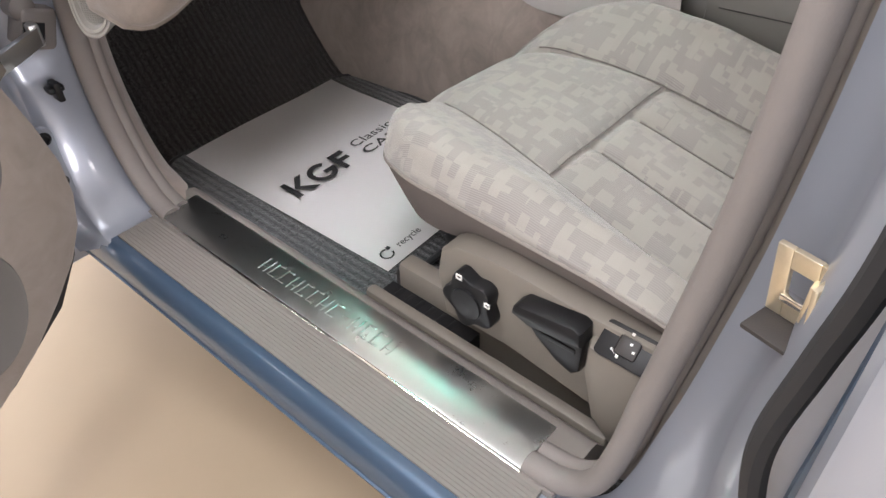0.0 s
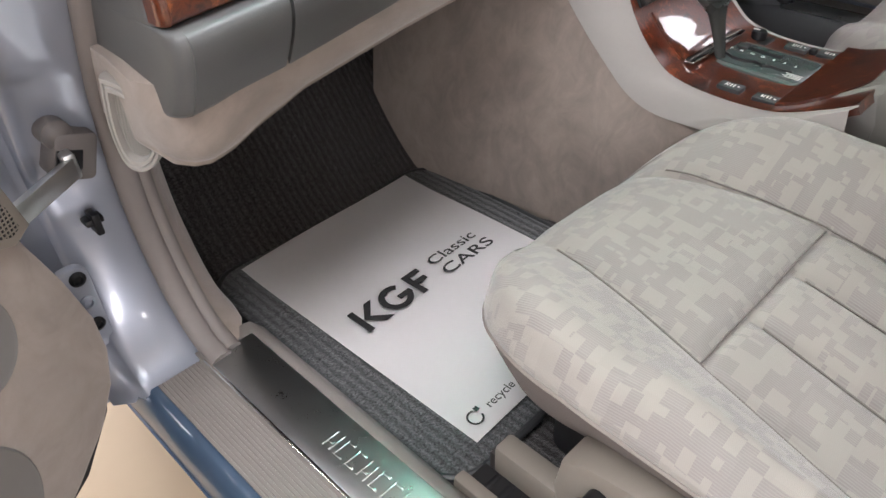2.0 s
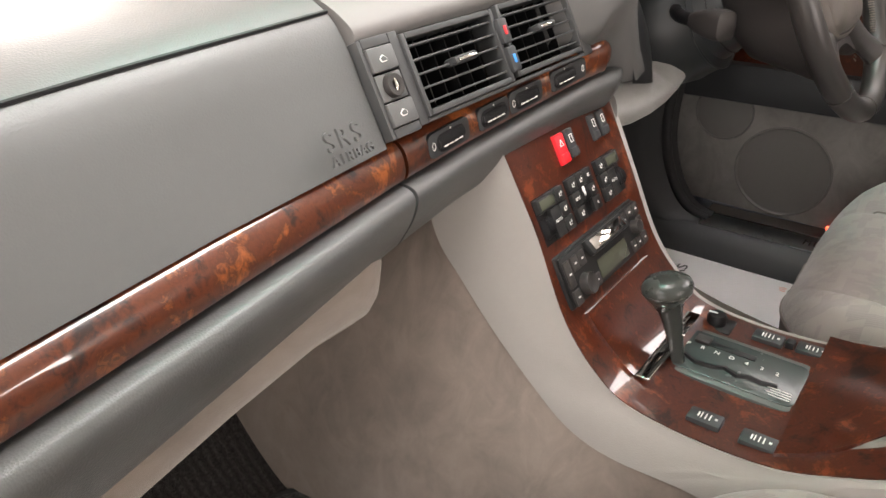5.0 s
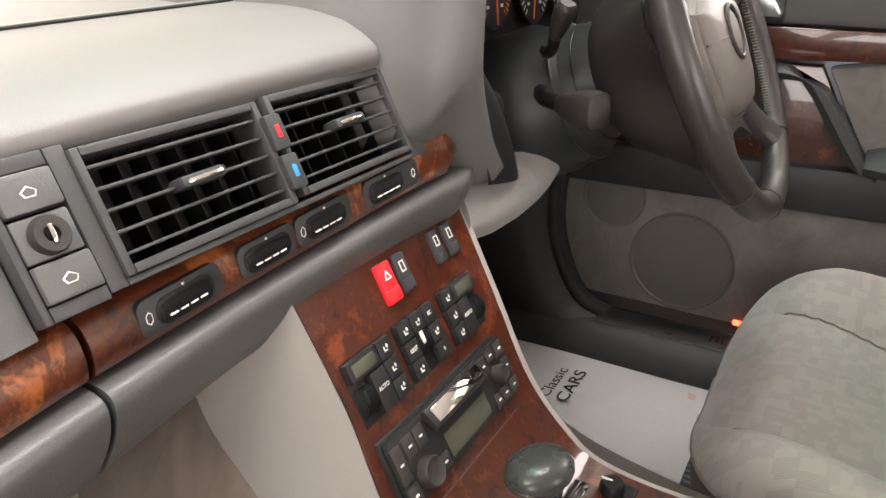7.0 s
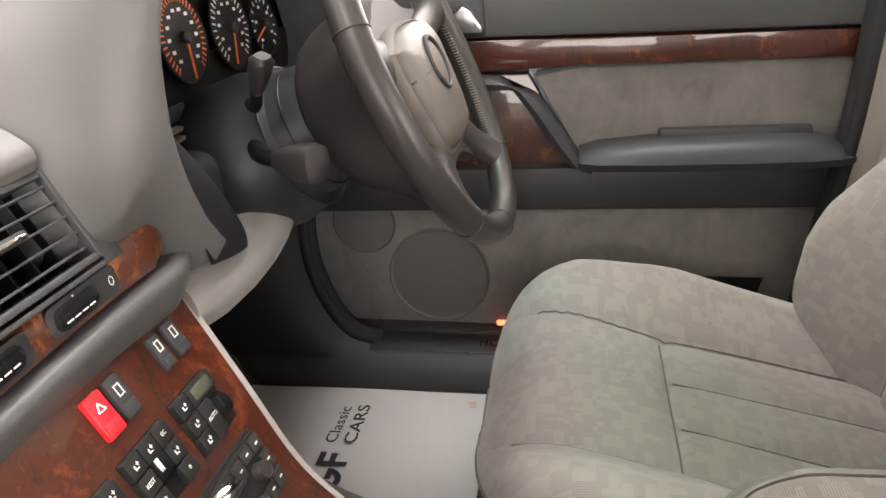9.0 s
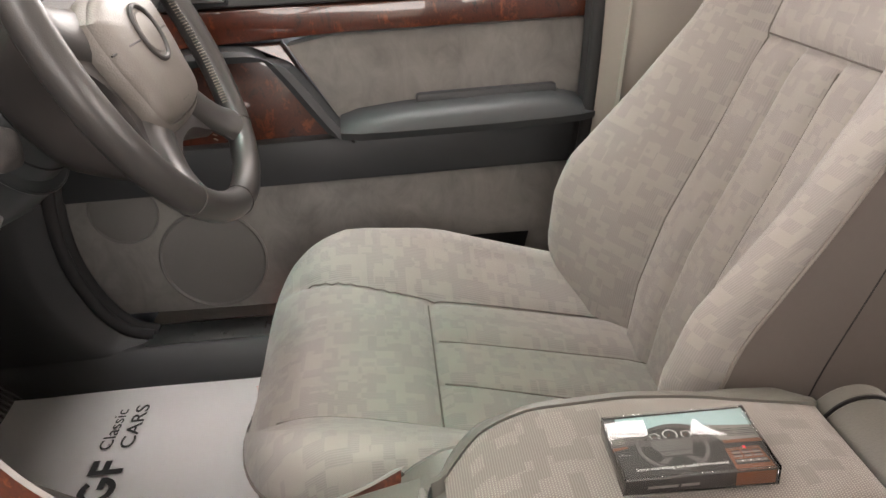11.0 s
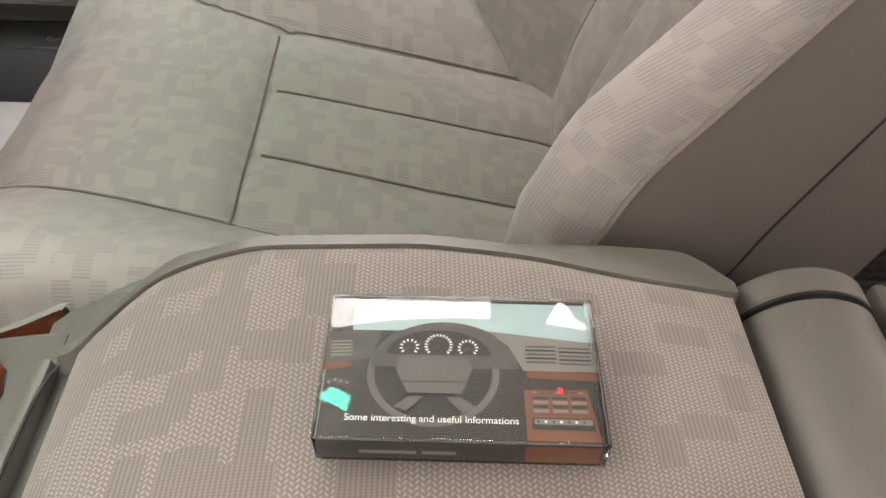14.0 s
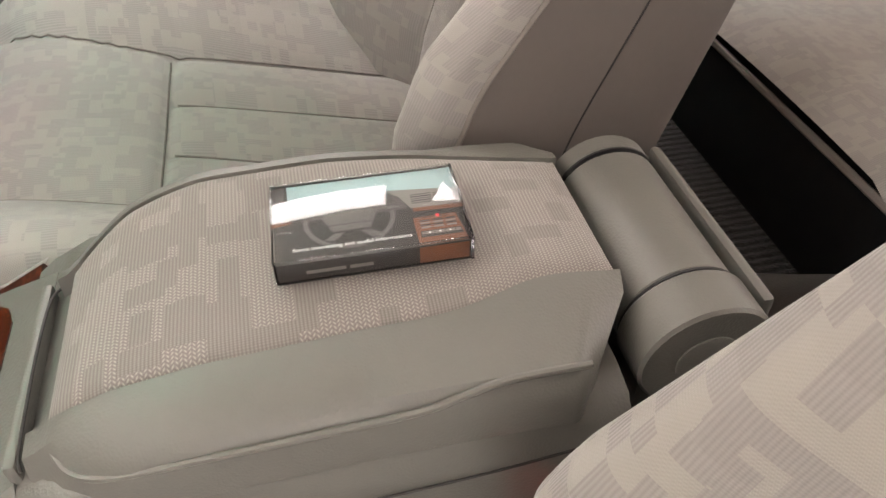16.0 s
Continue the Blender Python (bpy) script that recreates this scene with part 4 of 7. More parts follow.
# fine dark joints over the airbag panel and behind the middle hood
for a, b, xa, xb in ((0.0535, 0.1310, -0.745, -0.283), (0.150, 0.1515, -0.279, 0.05)):
    bm = bmesh.new()
    tube(bm, [(x, y0(x) + a, z0(x) + b) for x in np.linspace(xa, xb, 24)], 0.0017, 6, up=(0, 1, 0))
    part("joint_line", bm, BLACK, dash)
# raised airbag words
AIRBAG = basis((-0.325, y0(-0.325) + 0.004, z0(-0.325) + 0.055), (1, 0.03, 0.0), (0, 0.43, 0.90))
AIRBAG.translation = AIRBAG.translation + AIRBAG.to_3x3() @ Vector((0, 0, 0.0085))
for words, size, x0, v in (("SRS", 0.020, -0.028, 0.0035), ("AIRBAG", 0.0105, -0.026, -0.0095)):
    for k, w in enumerate(words):
        wide = size * 0.68
        lettering("raised_letter", w, size, AIRBAG @ Matrix.Translation((x0 + wide * (k + 0.5), v, -0.002)), GREY, dash, 0.0012)

# thumb wheels in the walnut, with hexagon signs on their flush plates
for xa, xb, wa, sign_x in ((-0.232, -0.172, 0.013, -0.2255), (-0.158, -0.108, 0.006, None), (-0.106, -0.050, 0.010, -0.100), (-0.034, 0.034, 0.007, 0.027)):
    xm = (xa + xb) / 2
    mw = basis((xm, y1(xm) - 0.0078, z1(xm) + 0.0168), (1, (y1(xb) - y1(xa)) / (xb - xa), (z1(xb) - z1(xa)) / (xb - xa)), (0, 0.16, 0.985))
    bm = bmesh.new()
    prism(bm, round_poly(xb - xa, 0.0205, 0.0060), "z", -0.004, 0.0008, 0.0005, mw)
    bez = part("thumbwheel_bezel", bm, CHARCOAL, dash)
    wx = wa + 0.019 - (xb - xa) / 2
    bm = bmesh.new()
    prism(bm, round_poly(0.042, 0.0155, 0.0074), "z", 0.0, 0.0013, 0.0004, mw @ Matrix.Translation((wx, -0.0008, 0)))
    part("wheel_slot", bm, BLACK, bez)
    bm = bmesh.new()
    mr = mw @ Matrix.Translation((wx, -0.0010, -0.0035)) @ pose(0, 0, 0, 0, 90, 0)
    turned(bm, [(0.0048, -0.0192), (0.0062, -0.0182)] + [(r * (1 - 0.16 * abs(2 * k / 23 - 1) ** 3), -0.0172 + k * 0.00147 + d) for k in range(24) for r, d in ((0.0070, 0), (0.0078, 0.0003), (0.0078, 0.0008), (0.0070, 0.0011))] + [(0.0062, 0.0188), (0.0048, 0.0196)], mr, 20)
    part("wheel", bm, BLACK, bez)
    for k in range(4):
        part("scale_mark", one_box(-0.0145 + 0.0072 * k, -0.0090 + 0.0072 * k, -0.0042, -0.0030, 0.0030, 0.0042, 0.0003, mw @ Matrix.Translation((wx, 0, 0))), WHITE, bez)
    part("pointer_mark", one_box(wx - 0.0007, wx + 0.0007, 0.0072, 0.0086, 0.0008, 0.0014, 0, mw), WHITE, bez)
    if sign_x is not None:
        bm = bmesh.new()
        hexa = [mw @ Vector((sign_x - xm + 0.0022 * math.cos(radians(a)), -0.0005 + 0.0034 * math.sin(radians(a)), 0.0010)) for a in range(30, 390, 60)]
        tube(bm, hexa, 0.00035, 4, closed=True)
        part("hexagon_sign", bm, WHITE, bez)

# beige padded underside of the dash
bm = bmesh.new()
rings = []
for k in range(40):
    x = -0.758 + 0.518 * k / 39
    drop = lerp([(-0.758, 0.004), (-0.745, 0.020), (-0.725, 0.026), (-0.70, 0.022), (-0.66, 0.010), (-0.60, 0.0), (-0.36, 0.002), (-0.30, 0.012), (-0.24, 0.0)], x)
    end = lerp([(-0.758, 0.060), (-0.750, 0.034), (-0.738, 0.016), (-0.72, 0.006), (-0.69, 0.0), (-0.30, 0.0), (-0.27, 0.02), (-0.24, 0.07)], x)
    pts = smooth_line([(0.006, -0.060), (0.004, -0.078), (0.010, -0.104), (0.028, -0.121), (0.06, -0.125), (0.30, -0.09)], 24)
    lift = lerp([(-0.63, 0.0), (-0.27, 0.022), (-0.24, 0.024)], x)
    rings.append([(x, y0(x) + a + end, z0(x) + b + lift - (drop if b < -0.07 else 0)) for a, b in pts] + [(x, 1.3, 0.74), (x, y0(x) + 0.05 + end, z0(x) - 0.05)])
part("lower_pad", loft(bm, rings), SUEDE, dash, "beige padded lower dashboard edge")
# teardrop demister outlet with a fine mesh at its end
md = basis((-0.757, 0.868, 0.642), (0.62, -0.74, -0.10), (0.10, -0.05, 0.99))
drop_line = [(-0.019, 0.046), (-0.008, 0.043), (0.006, 0.034), (0.016, 0.018), (0.020, 0.0), (0.018, -0.018), (0.010, -0.031), (-0.001, -0.036), (-0.011, -0.031), (-0.017, -0.014), (-0.020, 0.014)]
tear = smooth_line(drop_line + drop_line[:1], 67)[:-1]


def tear_ring(f, h):
    return [md @ Vector((f * p[0], f * p[1], h)) for p in tear]


bm = bmesh.new()
loft(bm, [tear_ring(1.16, -0.035), tear_ring(1.18, 0.0), tear_ring(1.14, 0.005), tear_ring(1.05, 0.0055), tear_ring(1.0, 0.003), tear_ring(0.96, 0.005), tear_ring(0.86, 0.005), tear_ring(0.80, 0.0), tear_ring(0.79, -0.006), tear_ring(0.02, -0.006)])
outlet = part("side_demister", bm, DEMIST, dash, "pale grey teardrop demister outlet")
bm = bmesh.new()
loft(bm, [tear_ring(0.79, -0.0055), tear_ring(0.79, -0.005), tear_ring(0.02, -0.005)])
part("outlet_well", bm, SHROUD, outlet)
bm = bmesh.new()
for k in range(-14, 15):
    span = [p[0] for p in tear if abs(p[1] * 0.79 - 0.0026 * k) < 0.0022]
    if len(span) > 1:
        box(bm, min(span) * 0.78, max(span) * 0.78, 0.0026 * k - 0.0005, 0.0026 * k + 0.0005, -0.004, -0.003, 0, md)
for k in range(-6, 7):
    span = [p[1] for p in tear if abs(p[0] * 0.79 - 0.0026 * k) < 0.0022]
    if len(span) > 1:
        box(bm, 0.0026 * k - 0.0005, 0.0026 * k + 0.0005, min(span) * 0.78, max(span) * 0.78, -0.004, -0.003, 0, md)
part("outlet_mesh", bm, DEMIST, outlet)

# ---- instrument hood, dials ----
hood = thing("instrument_binnacle", "grey instrument hood round black dials with orange needles", "instrument cluster", (0.4, 0.9, 0.8))


def arch(cx, hw, zb, zt, y, n=60, lean=0.0, p=4.2, low=0.0, curl=0.0, recede=0.0):
    """An arch over zb; with low, its feet run on down to that height, curling in by curl and back by recede."""
    out = []
    feet = [k / 8 for k in range(8)] if low else []
    for u in feet:
        z = low + (zb - low) * u
        out.append((cx - hw + curl * (1 - u) ** 2, y + recede * (1 - u) ** 1.4, z))
    for k in range(n):
        a = math.pi * k / (n - 1)
        c, s = math.cos(a), math.sin(a)
        x = cx - hw * math.copysign(abs(c) ** (2 / p), c)
        z = zb + (zt - zb) * abs(s) ** (2 / p)
        out.append((x, y + lean * (z - zb), z))
    for u in feet[::-1]:
        z = low + (zb - low) * u
        out.append((cx + hw - curl * (1 - u) ** 2, y + recede * (1 - u) ** 1.4, z))
    return out


bm = bmesh.new()
rings = [arch(0.40, hw, zb, zt, y, lean=lean, p=p, low=low, curl=curl, recede=lerp([(0.28, 0.0), (0.292, 0.008), (0.306, 0.026), (0.324, 0.065), (0.36, 0.085), (0.42, 0.05)], hw)) for hw, zb, zt, y, lean, p, low, curl in (
    (0.268, 0.885, 1.028, 0.915, 0.10, 2.8, 0.800, 0.06), (0.270, 0.887, 1.033, 0.85, 0.0, 2.8, 0.800, 0.055), (0.274, 0.890, 1.040, 0.812, -0.03, 2.8, 0.796, 0.05),
    (0.280, 0.890, 1.046, 0.797, -0.05, 2.9, 0.776, 0.047), (0.292, 0.888, 1.054, 0.790, -0.03, 3.0, 0.768, 0.040), (0.306, 0.884, 1.062, 0.788, 0.02, 3.1, 0.766, 0.034),
    (0.324, 0.875, 1.069, 0.789, 0.12, 3.3, 0.772, 0.034), (0.344, 0.865, 1.073, 0.792, 0.24, 3.6, 0.768, 0.026), (0.360, 0.850, 1.073, 0.798, 0.36, 3.9, 0.768, 0.018),
    (0.385, 0.835, 1.065, 0.830, 0.50, 4.2, 0.770, 0.008), (0.42, 0.82, 1.035, 0.93, 0.55, 4.2, 0.772, 0.0), (0.46, 0.80, 0.945, 1.18, 0.0, 4.2, 0.775, 0.0))]
loft(bm, rings, cap=False, closed=False)
part("hood_shell", bm, GREY_HOOD_SHADED, hood, "grey padded hood")
bm = bmesh.new()
rings = [arch(0.40, 0.290, 0.80, 1.03, 0.915, lean=0.10), arch(0.40, 0.02, 0.88, 0.92, 0.918, lean=0.10)]
loft(bm, rings, cap=False, closed=False)
box(bm, 0.125, 0.68, 0.914, 0.935, 0.78, 0.90)
dial_face = part("dial_plate", bm, BLACK, hood)
DIAL = basis((0, 0.9125, 0.90), (1, 0, 0), (0, 0.10, 0.995))
rng = random.Random(8)
for cx, cz, r, marks, ang in ((0.232, 0.010, 0.040, 22, 200), (0.368, 0.024, 0.050, 34, 215), (0.483, 0.020, 0.050, 28, 200), (0.580, 0.012, 0.040, 14, 150)):
    mdial = DIAL @ Matrix.Translation((cx, cz, 0.004))
    gauge = part("gauge", turned(bmesh.new(), [(r, 0), (r, 0.002), (r * 0.97, 0.0025), (r * 0.95, 0.001), (0.002, 0.001)], mdial, 36), BLACK, hood)
    bm = bmesh.new()
    for k in range(marks):
        a = radians(230 - 280 * k / (marks - 1))
        box(bm, r * 0.74, r * 0.9, -0.0009, 0.0009, 0.0012, 0.0018, 0, mdial @ pose(0, 0, 0, 0, 0, math.degrees(a)))
    part("tick_ring", bm, NEEDLE if 0.3 < cx < 0.4 else WHITE, gauge)
    for k in range(0, marks, 3):
        a = radians(230 - 280 * k / (marks - 1))
        part("figure_bar", one_box(r * 0.58 * math.cos(a) - 0.0032, r * 0.58 * math.cos(a) + 0.0032, r * 0.58 * math.sin(a) - 0.0018, r * 0.58 * math.sin(a) + 0.0018, 0.0012, 0.0017, 0, mdial), WHITE, gauge)
    part("needle", one_box(-0.006, r * 0.86, -0.0011, 0.0011, 0.004, 0.006, 0.0004, mdial @ pose(0, 0, 0, 0, 0, ang + 52)), NEEDLE, gauge)
    part("needle_cap", turned(bmesh.new(), [(0.007, 0.002), (0.007, 0.007), (0.005, 0.009)], mdial, 18), SHROUD, gauge)
for k in range(5):
    part("warning_window", one_box(0.20 + 0.075 * k, 0.255 + 0.075 * k, -0.052, -0.036, 0.003, 0.006, 0.001, DIAL), SHROUD if k % 2 else RADIO_GREY, hood)
# lower edge of the binnacle and knee panel
bm = bmesh.new()
along(bm, [(0.085, 0.02), (0.06, 0.035), (0.03, 0.035), (0.015, 0.02), (0.015, -0.03), (0.03, -0.06)], 0.165, 0.70, 24, 0.02)
part("binnacle_sill", bm, CHARCOAL, hood, "charcoal lower binnacle edge")
# knee panel: a padded lobe that curls up under the column, then a flat run beyond it
bm = bmesh.new()
rings = []
for k in range(30):
    x = 0.108 + 0.254 * k / 29
    zl = lerp([(0.108, 0.717), (0.16, 0.708), (0.22, 0.705), (0.27, 0.708), (0.31, 0.717), (0.34, 0.734), (0.362, 0.756)], x)
    zu = lerp([(0.108, 0.770), (0.267, 0.752), (0.33, 0.770), (0.362, 0.775)], x)
    yl = lerp([(0.108, 0.802), (0.31, 0.800), (0.362, 0.797)], x)
    pts = smooth_line([(yl + 0.030, zu), (yl + 0.010, zu - 0.008), (yl, (zu + zl) / 2), (yl + 0.002, zl + 0.006), (yl + 0.012, zl), (yl + 0.06, zl + 0.002)], 20)
    rings.append([(x, a, b) for a, b in pts] + [(x, 1.0, zl + 0.006), (x, 1.0, zu)])
part("knee_panel", loft(bm, rings), SUEDE_GREY, hood, "pale grey padded knee panel")
bm = bmesh.new()
rings = []
for k in range(16):
    x = 0.36 + 0.36 * k / 15
    pts = smooth_line([(0.85, 0.79), (0.832, 0.76), (0.828, 0.72), (0.836, 0.702), (0.88, 0.698)], 14)
    rings.append([(x, a, b) for a, b in pts] + [(x, 1.0, 0.70), (x, 1.0, 0.79)])
part("knee_panel", loft(bm, rings), SUEDE_GREY, hood)
# dark cheek between the hood and the column
bm = bmesh.new()
edge_a = smooth_line([(0.116, 0.815, 0.905), (0.116, 0.800, 0.86), (0.126, 0.797, 0.815), (0.140, 0.800, 0.765)], 20)
edge_b = smooth_line([(0.200, 0.880, 0.870), (0.225, 0.850, 0.830), (0.255, 0.838, 0.785), (0.290, 0.838, 0.732)], 20)


def cheek(i, j):
    u = j / 12
    p = edge_a[i] * (1 - u) + edge_b[i] * u
    return (p[0], p[1] - 0.014 * math.sin(math.pi * u), p[2])


grid(bm, cheek, 20, 13)
bmesh.ops.solidify(bm, geom=bm.faces[:], thickness=-0.006)
part("cheek_panel", bm, CHARCOAL, hood, "dark charcoal cheek beside the column")
# pale trim rail under the dials
bm = bmesh.new()
for lo, hi, y in ((0.8405, 0.8450, 0.893), (0.8330, 0.8375, 0.888)):
    box(bm, 0.140, 0.68, y, y + 0.012, lo, hi, 0.0015)
part("dial_trim_rail", bm, STONE, hood, "pale grey rail under the dials")


# ---- centre console ----
console = thing("centre_console", "pale grey centre console faced in glossy burr walnut", "console", (0, 0.6, 0.3))
TOP_LINE = [(0.822, 0.768), (0.775, 0.674), (0.738, 0.600), (0.700, 0.556), (0.665, 0.532), (0.60, 0.523), (0.525, 0.527), (0.47, 0.548), (0.435, 0.566)]
LOW_LINE = [(0.43, 0.46), (0.568, 0.486), (0.66, 0.486), (0.709, 0.500), (0.750, 0.533), (0.797, 0.580), (0.835, 0.628), (0.866, 0.676), (0.885, 0.77)]
top_c, low_c = smooth_line(TOP_LINE, 40), smooth_line(LOW_LINE, 40)
for side, mid in ((-1, -0.013), (1, -0.013)):
    bm = bmesh.new()
    rings = []
    for k in range(40):
        a, b = top_c[k], low_c[39 - k]
        w = 0.112 + 0.004 * max(0, a[1] - 0.55) / 0.2 * 2
        xl = mid + side * (w + 0.030)
        w -= 0.016 * min(1.0, max(0.0, (a[1] - 0.56) / 0.12)) if side < 0 else 0.0
        xi, xo = mid + side * w, mid + side * (w + 0.009)
        rings.append([(xi, a[0] + 0.012, a[1] - 0.012), (xi, a[0], a[1]), (xi + side * 0.004, a[0] - 0.003, a[1] + 0.002), (xo - side * 0.004, a[0] - 0.002, a[1] + 0.0),
                      (xo, a[0] + 0.005, a[1] - 0.005), ((xo + xl) / 2, (a[0] + b[0]) / 2, (a[1] + b[1]) / 2), (xl, b[0], b[1]), (xl - side * 0.012, b[0] + 0.004, b[1])])
    part("side_panel", loft(bm, rings, cap=False), LIGHT_TRIM, console, "pale grey console side")
# walnut face carried along the top line
bm = bmesh.new()
rings = []
for k in range(40):
    a = top_c[k]
    w = 0.112 + 0.004 * max(0, a[1] - 0.55) / 0.2 * 2
    n0 = top_c[min(39, k + 1)] - top_c[max(0, k - 1)]
    n0 = np.array((n0[1], -n0[0])) / np.linalg.norm(n0)
    n0 = n0 if n0[0] < 0 or n0[1] > 0.5 else -n0
    if n0[1] < 0:
        n0 = -n0
    wl = w - 0.016 * min(1.0, max(0.0, (a[1] - 0.56) / 0.12))
    front = [(-0.013 + (w if u > 0 else wl) * u, a[0] + n0[0] * 0.001, a[1] + n0[1] * 0.001) for u in np.linspace(-1, 1, 9)]
    rings.append(front + [(-0.013 + w, a[0] - n0[0] * 0.012, a[1] - n0[1] * 0.012), (-0.013 - wl, a[0] - n0[0] * 0.012, a[1] - n0[1] * 0.012)])
loft(bm, rings)
face = part("walnut_face", bm, WOOD_RED, console, "high-gloss red-brown burr walnut face")

FACE_M = basis((0, 0.8115, 0.7465), (1, 0, 0), (0, 0.4497, 0.8932))  # across, up, out


def cface(z):
    return (z - 0.7465) / 0.8932


# rocker switches
for xa, xb, za, zb, mat in ((-0.0345, -0.0165, 0.718, 0.747, RED), (-0.0125, 0.0035, 0.719, 0.747, CHARCOAL), (0.043, 0.056, 0.722, 0.748, CHARCOAL), (0.063, 0.079, 0.722, 0.748, CHARCOAL)):
    va, vb = cface(za), cface(zb)
    sw = part("rocker_switch", one_box(xa, xb, va, vb, -0.006, 0.0055, 0.0018, FACE_M @ Matrix.Translation((0, 0, 0))), mat, console, "red hazard switch" if mat is RED else "black rocker switch")
    xm, vm = (xa + xb) / 2, va + (vb - va) * 0.66
    bm = bmesh.new()
    if mat is RED:
        for k in range(3):
            a, b = radians(90 + 120 * k), radians(210 + 120 * k)
            p, q = Vector((xm + 0.0042 * math.cos(a), vm + 0.0042 * math.sin(a), 0)), Vector((xm + 0.0042 * math.cos(b), vm + 0.0042 * math.sin(b), 0))
            tube(bm, [FACE_M @ (p + Vector((0, 0, 0.0057))), FACE_M @ (q + Vector((0, 0, 0.0057)))], 0.0006, 6)
    else:
        for a, b, c, d in ((-0.003, 0.003, 0.0035, 0.0045), (-0.003, 0.003, -0.0045, -0.0035), (-0.003, -0.002, -0.0045, 0.0045), (0.002, 0.003, -0.0045, 0.0045)):
            box(bm, xm + a, xm + b, vm + c, vm + d, 0.0052, 0.0059, 0, FACE_M)
    part("switch_mark", bm, WHITE, sw)
    part("lower_half", one_box(xa + 0.0012, xb - 0.0012, va + 0.001, va + (vb - va) * 0.34, 0.004, 0.0066, 0.001, FACE_M), mat, sw)

# three climate key blocks
for xa, xb, layout in ((-0.106, -0.051, "L"), (-0.043, 0.0105, "M"), (0.0215, 0.076, "R")):
    va, vb = cface(0.6625), cface(0.7065)
    well = part("climate_panel", one_box(xa, xb, va, vb, -0.008, 0.0012, 0.0006, FACE_M), BLACK, console, "black climate control keys")
    cols, rows = 3, 3
    cw, rh = (xb - xa - 0.002) / cols, (vb - va - 0.002) / rows

    def key(c0, c1, r0, r1, name="climate_key", mat=RADIO_GREY, up=0.0065):
        return part(name, one_box(xa + 0.001 + c0 * cw + 0.0004, xa + 0.001 + c1 * cw - 0.0004, va + 0.001 + r0 * rh + 0.0004, va + 0.001 + r1 * rh - 0.0004, -0.004, up, 0.0011, FACE_M), mat, well)

    def sign(c, r, words="", ob=None):
        m = FACE_M @ Matrix.Translation((xa + 0.001 + (c + 0.5) * cw, va + 0.001 + (r + 0.5) * rh, 0.0066))
        if words:
            lettering("key_word", words, 0.0044, m, WHITE, ob, 0.0002)
        else:
            bm = bmesh.new()
            box(bm, -0.0026, -0.0016, -0.0024, 0.0012, 0, 0.0005, 0, m)
            box(bm, -0.0016, 0.0012, -0.0024, -0.0016, 0, 0.0005, 0, m)
            box(bm, 0.0002, 0.0028, 0.0006, 0.0013, 0, 0.0005, 0, m)
            box(bm, 0.0012, 0.0019, -0.0006, 0.0026, 0, 0.0005, 0, m)
            part("key_sign", bm, WHITE, ob)

    if layout == "M":
        for c, r, w in ((0, 2, ""), (1, 2, ""), (2, 2, "EC"), (0, 1, "REST"), (0, 0, ""), (2, 1, ""), (2, 0, "0")):
            sign(c, r, w, key(c, c + 1, r, r + 1))
        wx = xa + 0.001 + 1.5 * cw
    else:
        disp, keys, wheel = (((0, 2), 2, 0) if layout == "L" else ((1, 3), 0, 2))
        d = key(disp[0], disp[1], 2, 3, "display_frame")
        part("display", one_box(xa + 0.001 + disp[0] * cw + 0.005, xa + 0.001 + disp[1] * cw - 0.005, va + 0.001 + 2 * rh + 0.003, va + 0.001 + 3 * rh - 0.003, 0.006, 0.0069, 0.0003, FACE_M), LCD, d)
        for r in range(3):
            sign(keys, r, "", key(keys, keys + 1, r, r + 1))
        sign(1, 0.6, "AUTO", key(1, 2, 0, 2))
        wx = xa + 0.001 + (wheel + 0.5) * cw
    mwh = FACE_M @ Matrix.Translation((wx, va + 0.001 + rh * (1.5 if layout == "M" else 1.0), -0.003)) @ pose(0, 0, 0, 0, 90, 0)
    bm = bmesh.new()
    turned(bm, [(0.0100, -cw * 0.42)] + [(r, (-0.5 + k / 9) * cw * 0.75 + d) for k in range(10) for r, d in ((0.0104, -0.0005), (0.0118, -0.0002), (0.0118, 0.0002), (0.0104, 0.0005))] + [(0.0100, cw * 0.42)], mwh, 18)
    dial = part("temperature_wheel", bm, BLACK, well)
    part("wheel_line", one_box(wx - cw * 0.33, wx - cw * 0.12, va + 0.001 + rh * (1.5 if layout == "M" else 1.0) - 0.001, va + 0.001 + rh * (1.5 if layout == "M" else 1.0) + 0.009, 0.0074, 0.0086, 0.0002, FACE_M), WHITE if layout == "M" else BLACK, dial)

# cassette radio
ra, rb, rv0, rv1 = -0.107, 0.073, cface(0.6005), cface(0.6515)
rh_ = rv1 - rv0
radio = thing("car_radio", "dark grey cassette radio set in the walnut face", "radio", (-0.015, 0.76, 0.62))
part("chassis", one_box(ra, rb, rv0, rv1, -0.03, 0.004, 0.002, FACE_M), RADIO_GREY, radio)
part("faceplate", one_box(ra + 0.002, rb - 0.002, rv0 + 0.002, rv1 - 0.002, 0.003, 0.009, 0.003, FACE_M), RADIO_GREY, radio)
door_r = part("cassette_door", one_box(-0.060, 0.024, rv1 - 0.022, rv1 - 0.004, 0.006, 0.0135, 0.0025, FACE_M @ Matrix.Translation((0, rv1 - 0.004, 0.006)) @ pose(0, 0, 0, -24) @ Matrix.Translation((0, -rv1 + 0.004, -0.006))), RADIO_GREY, radio)
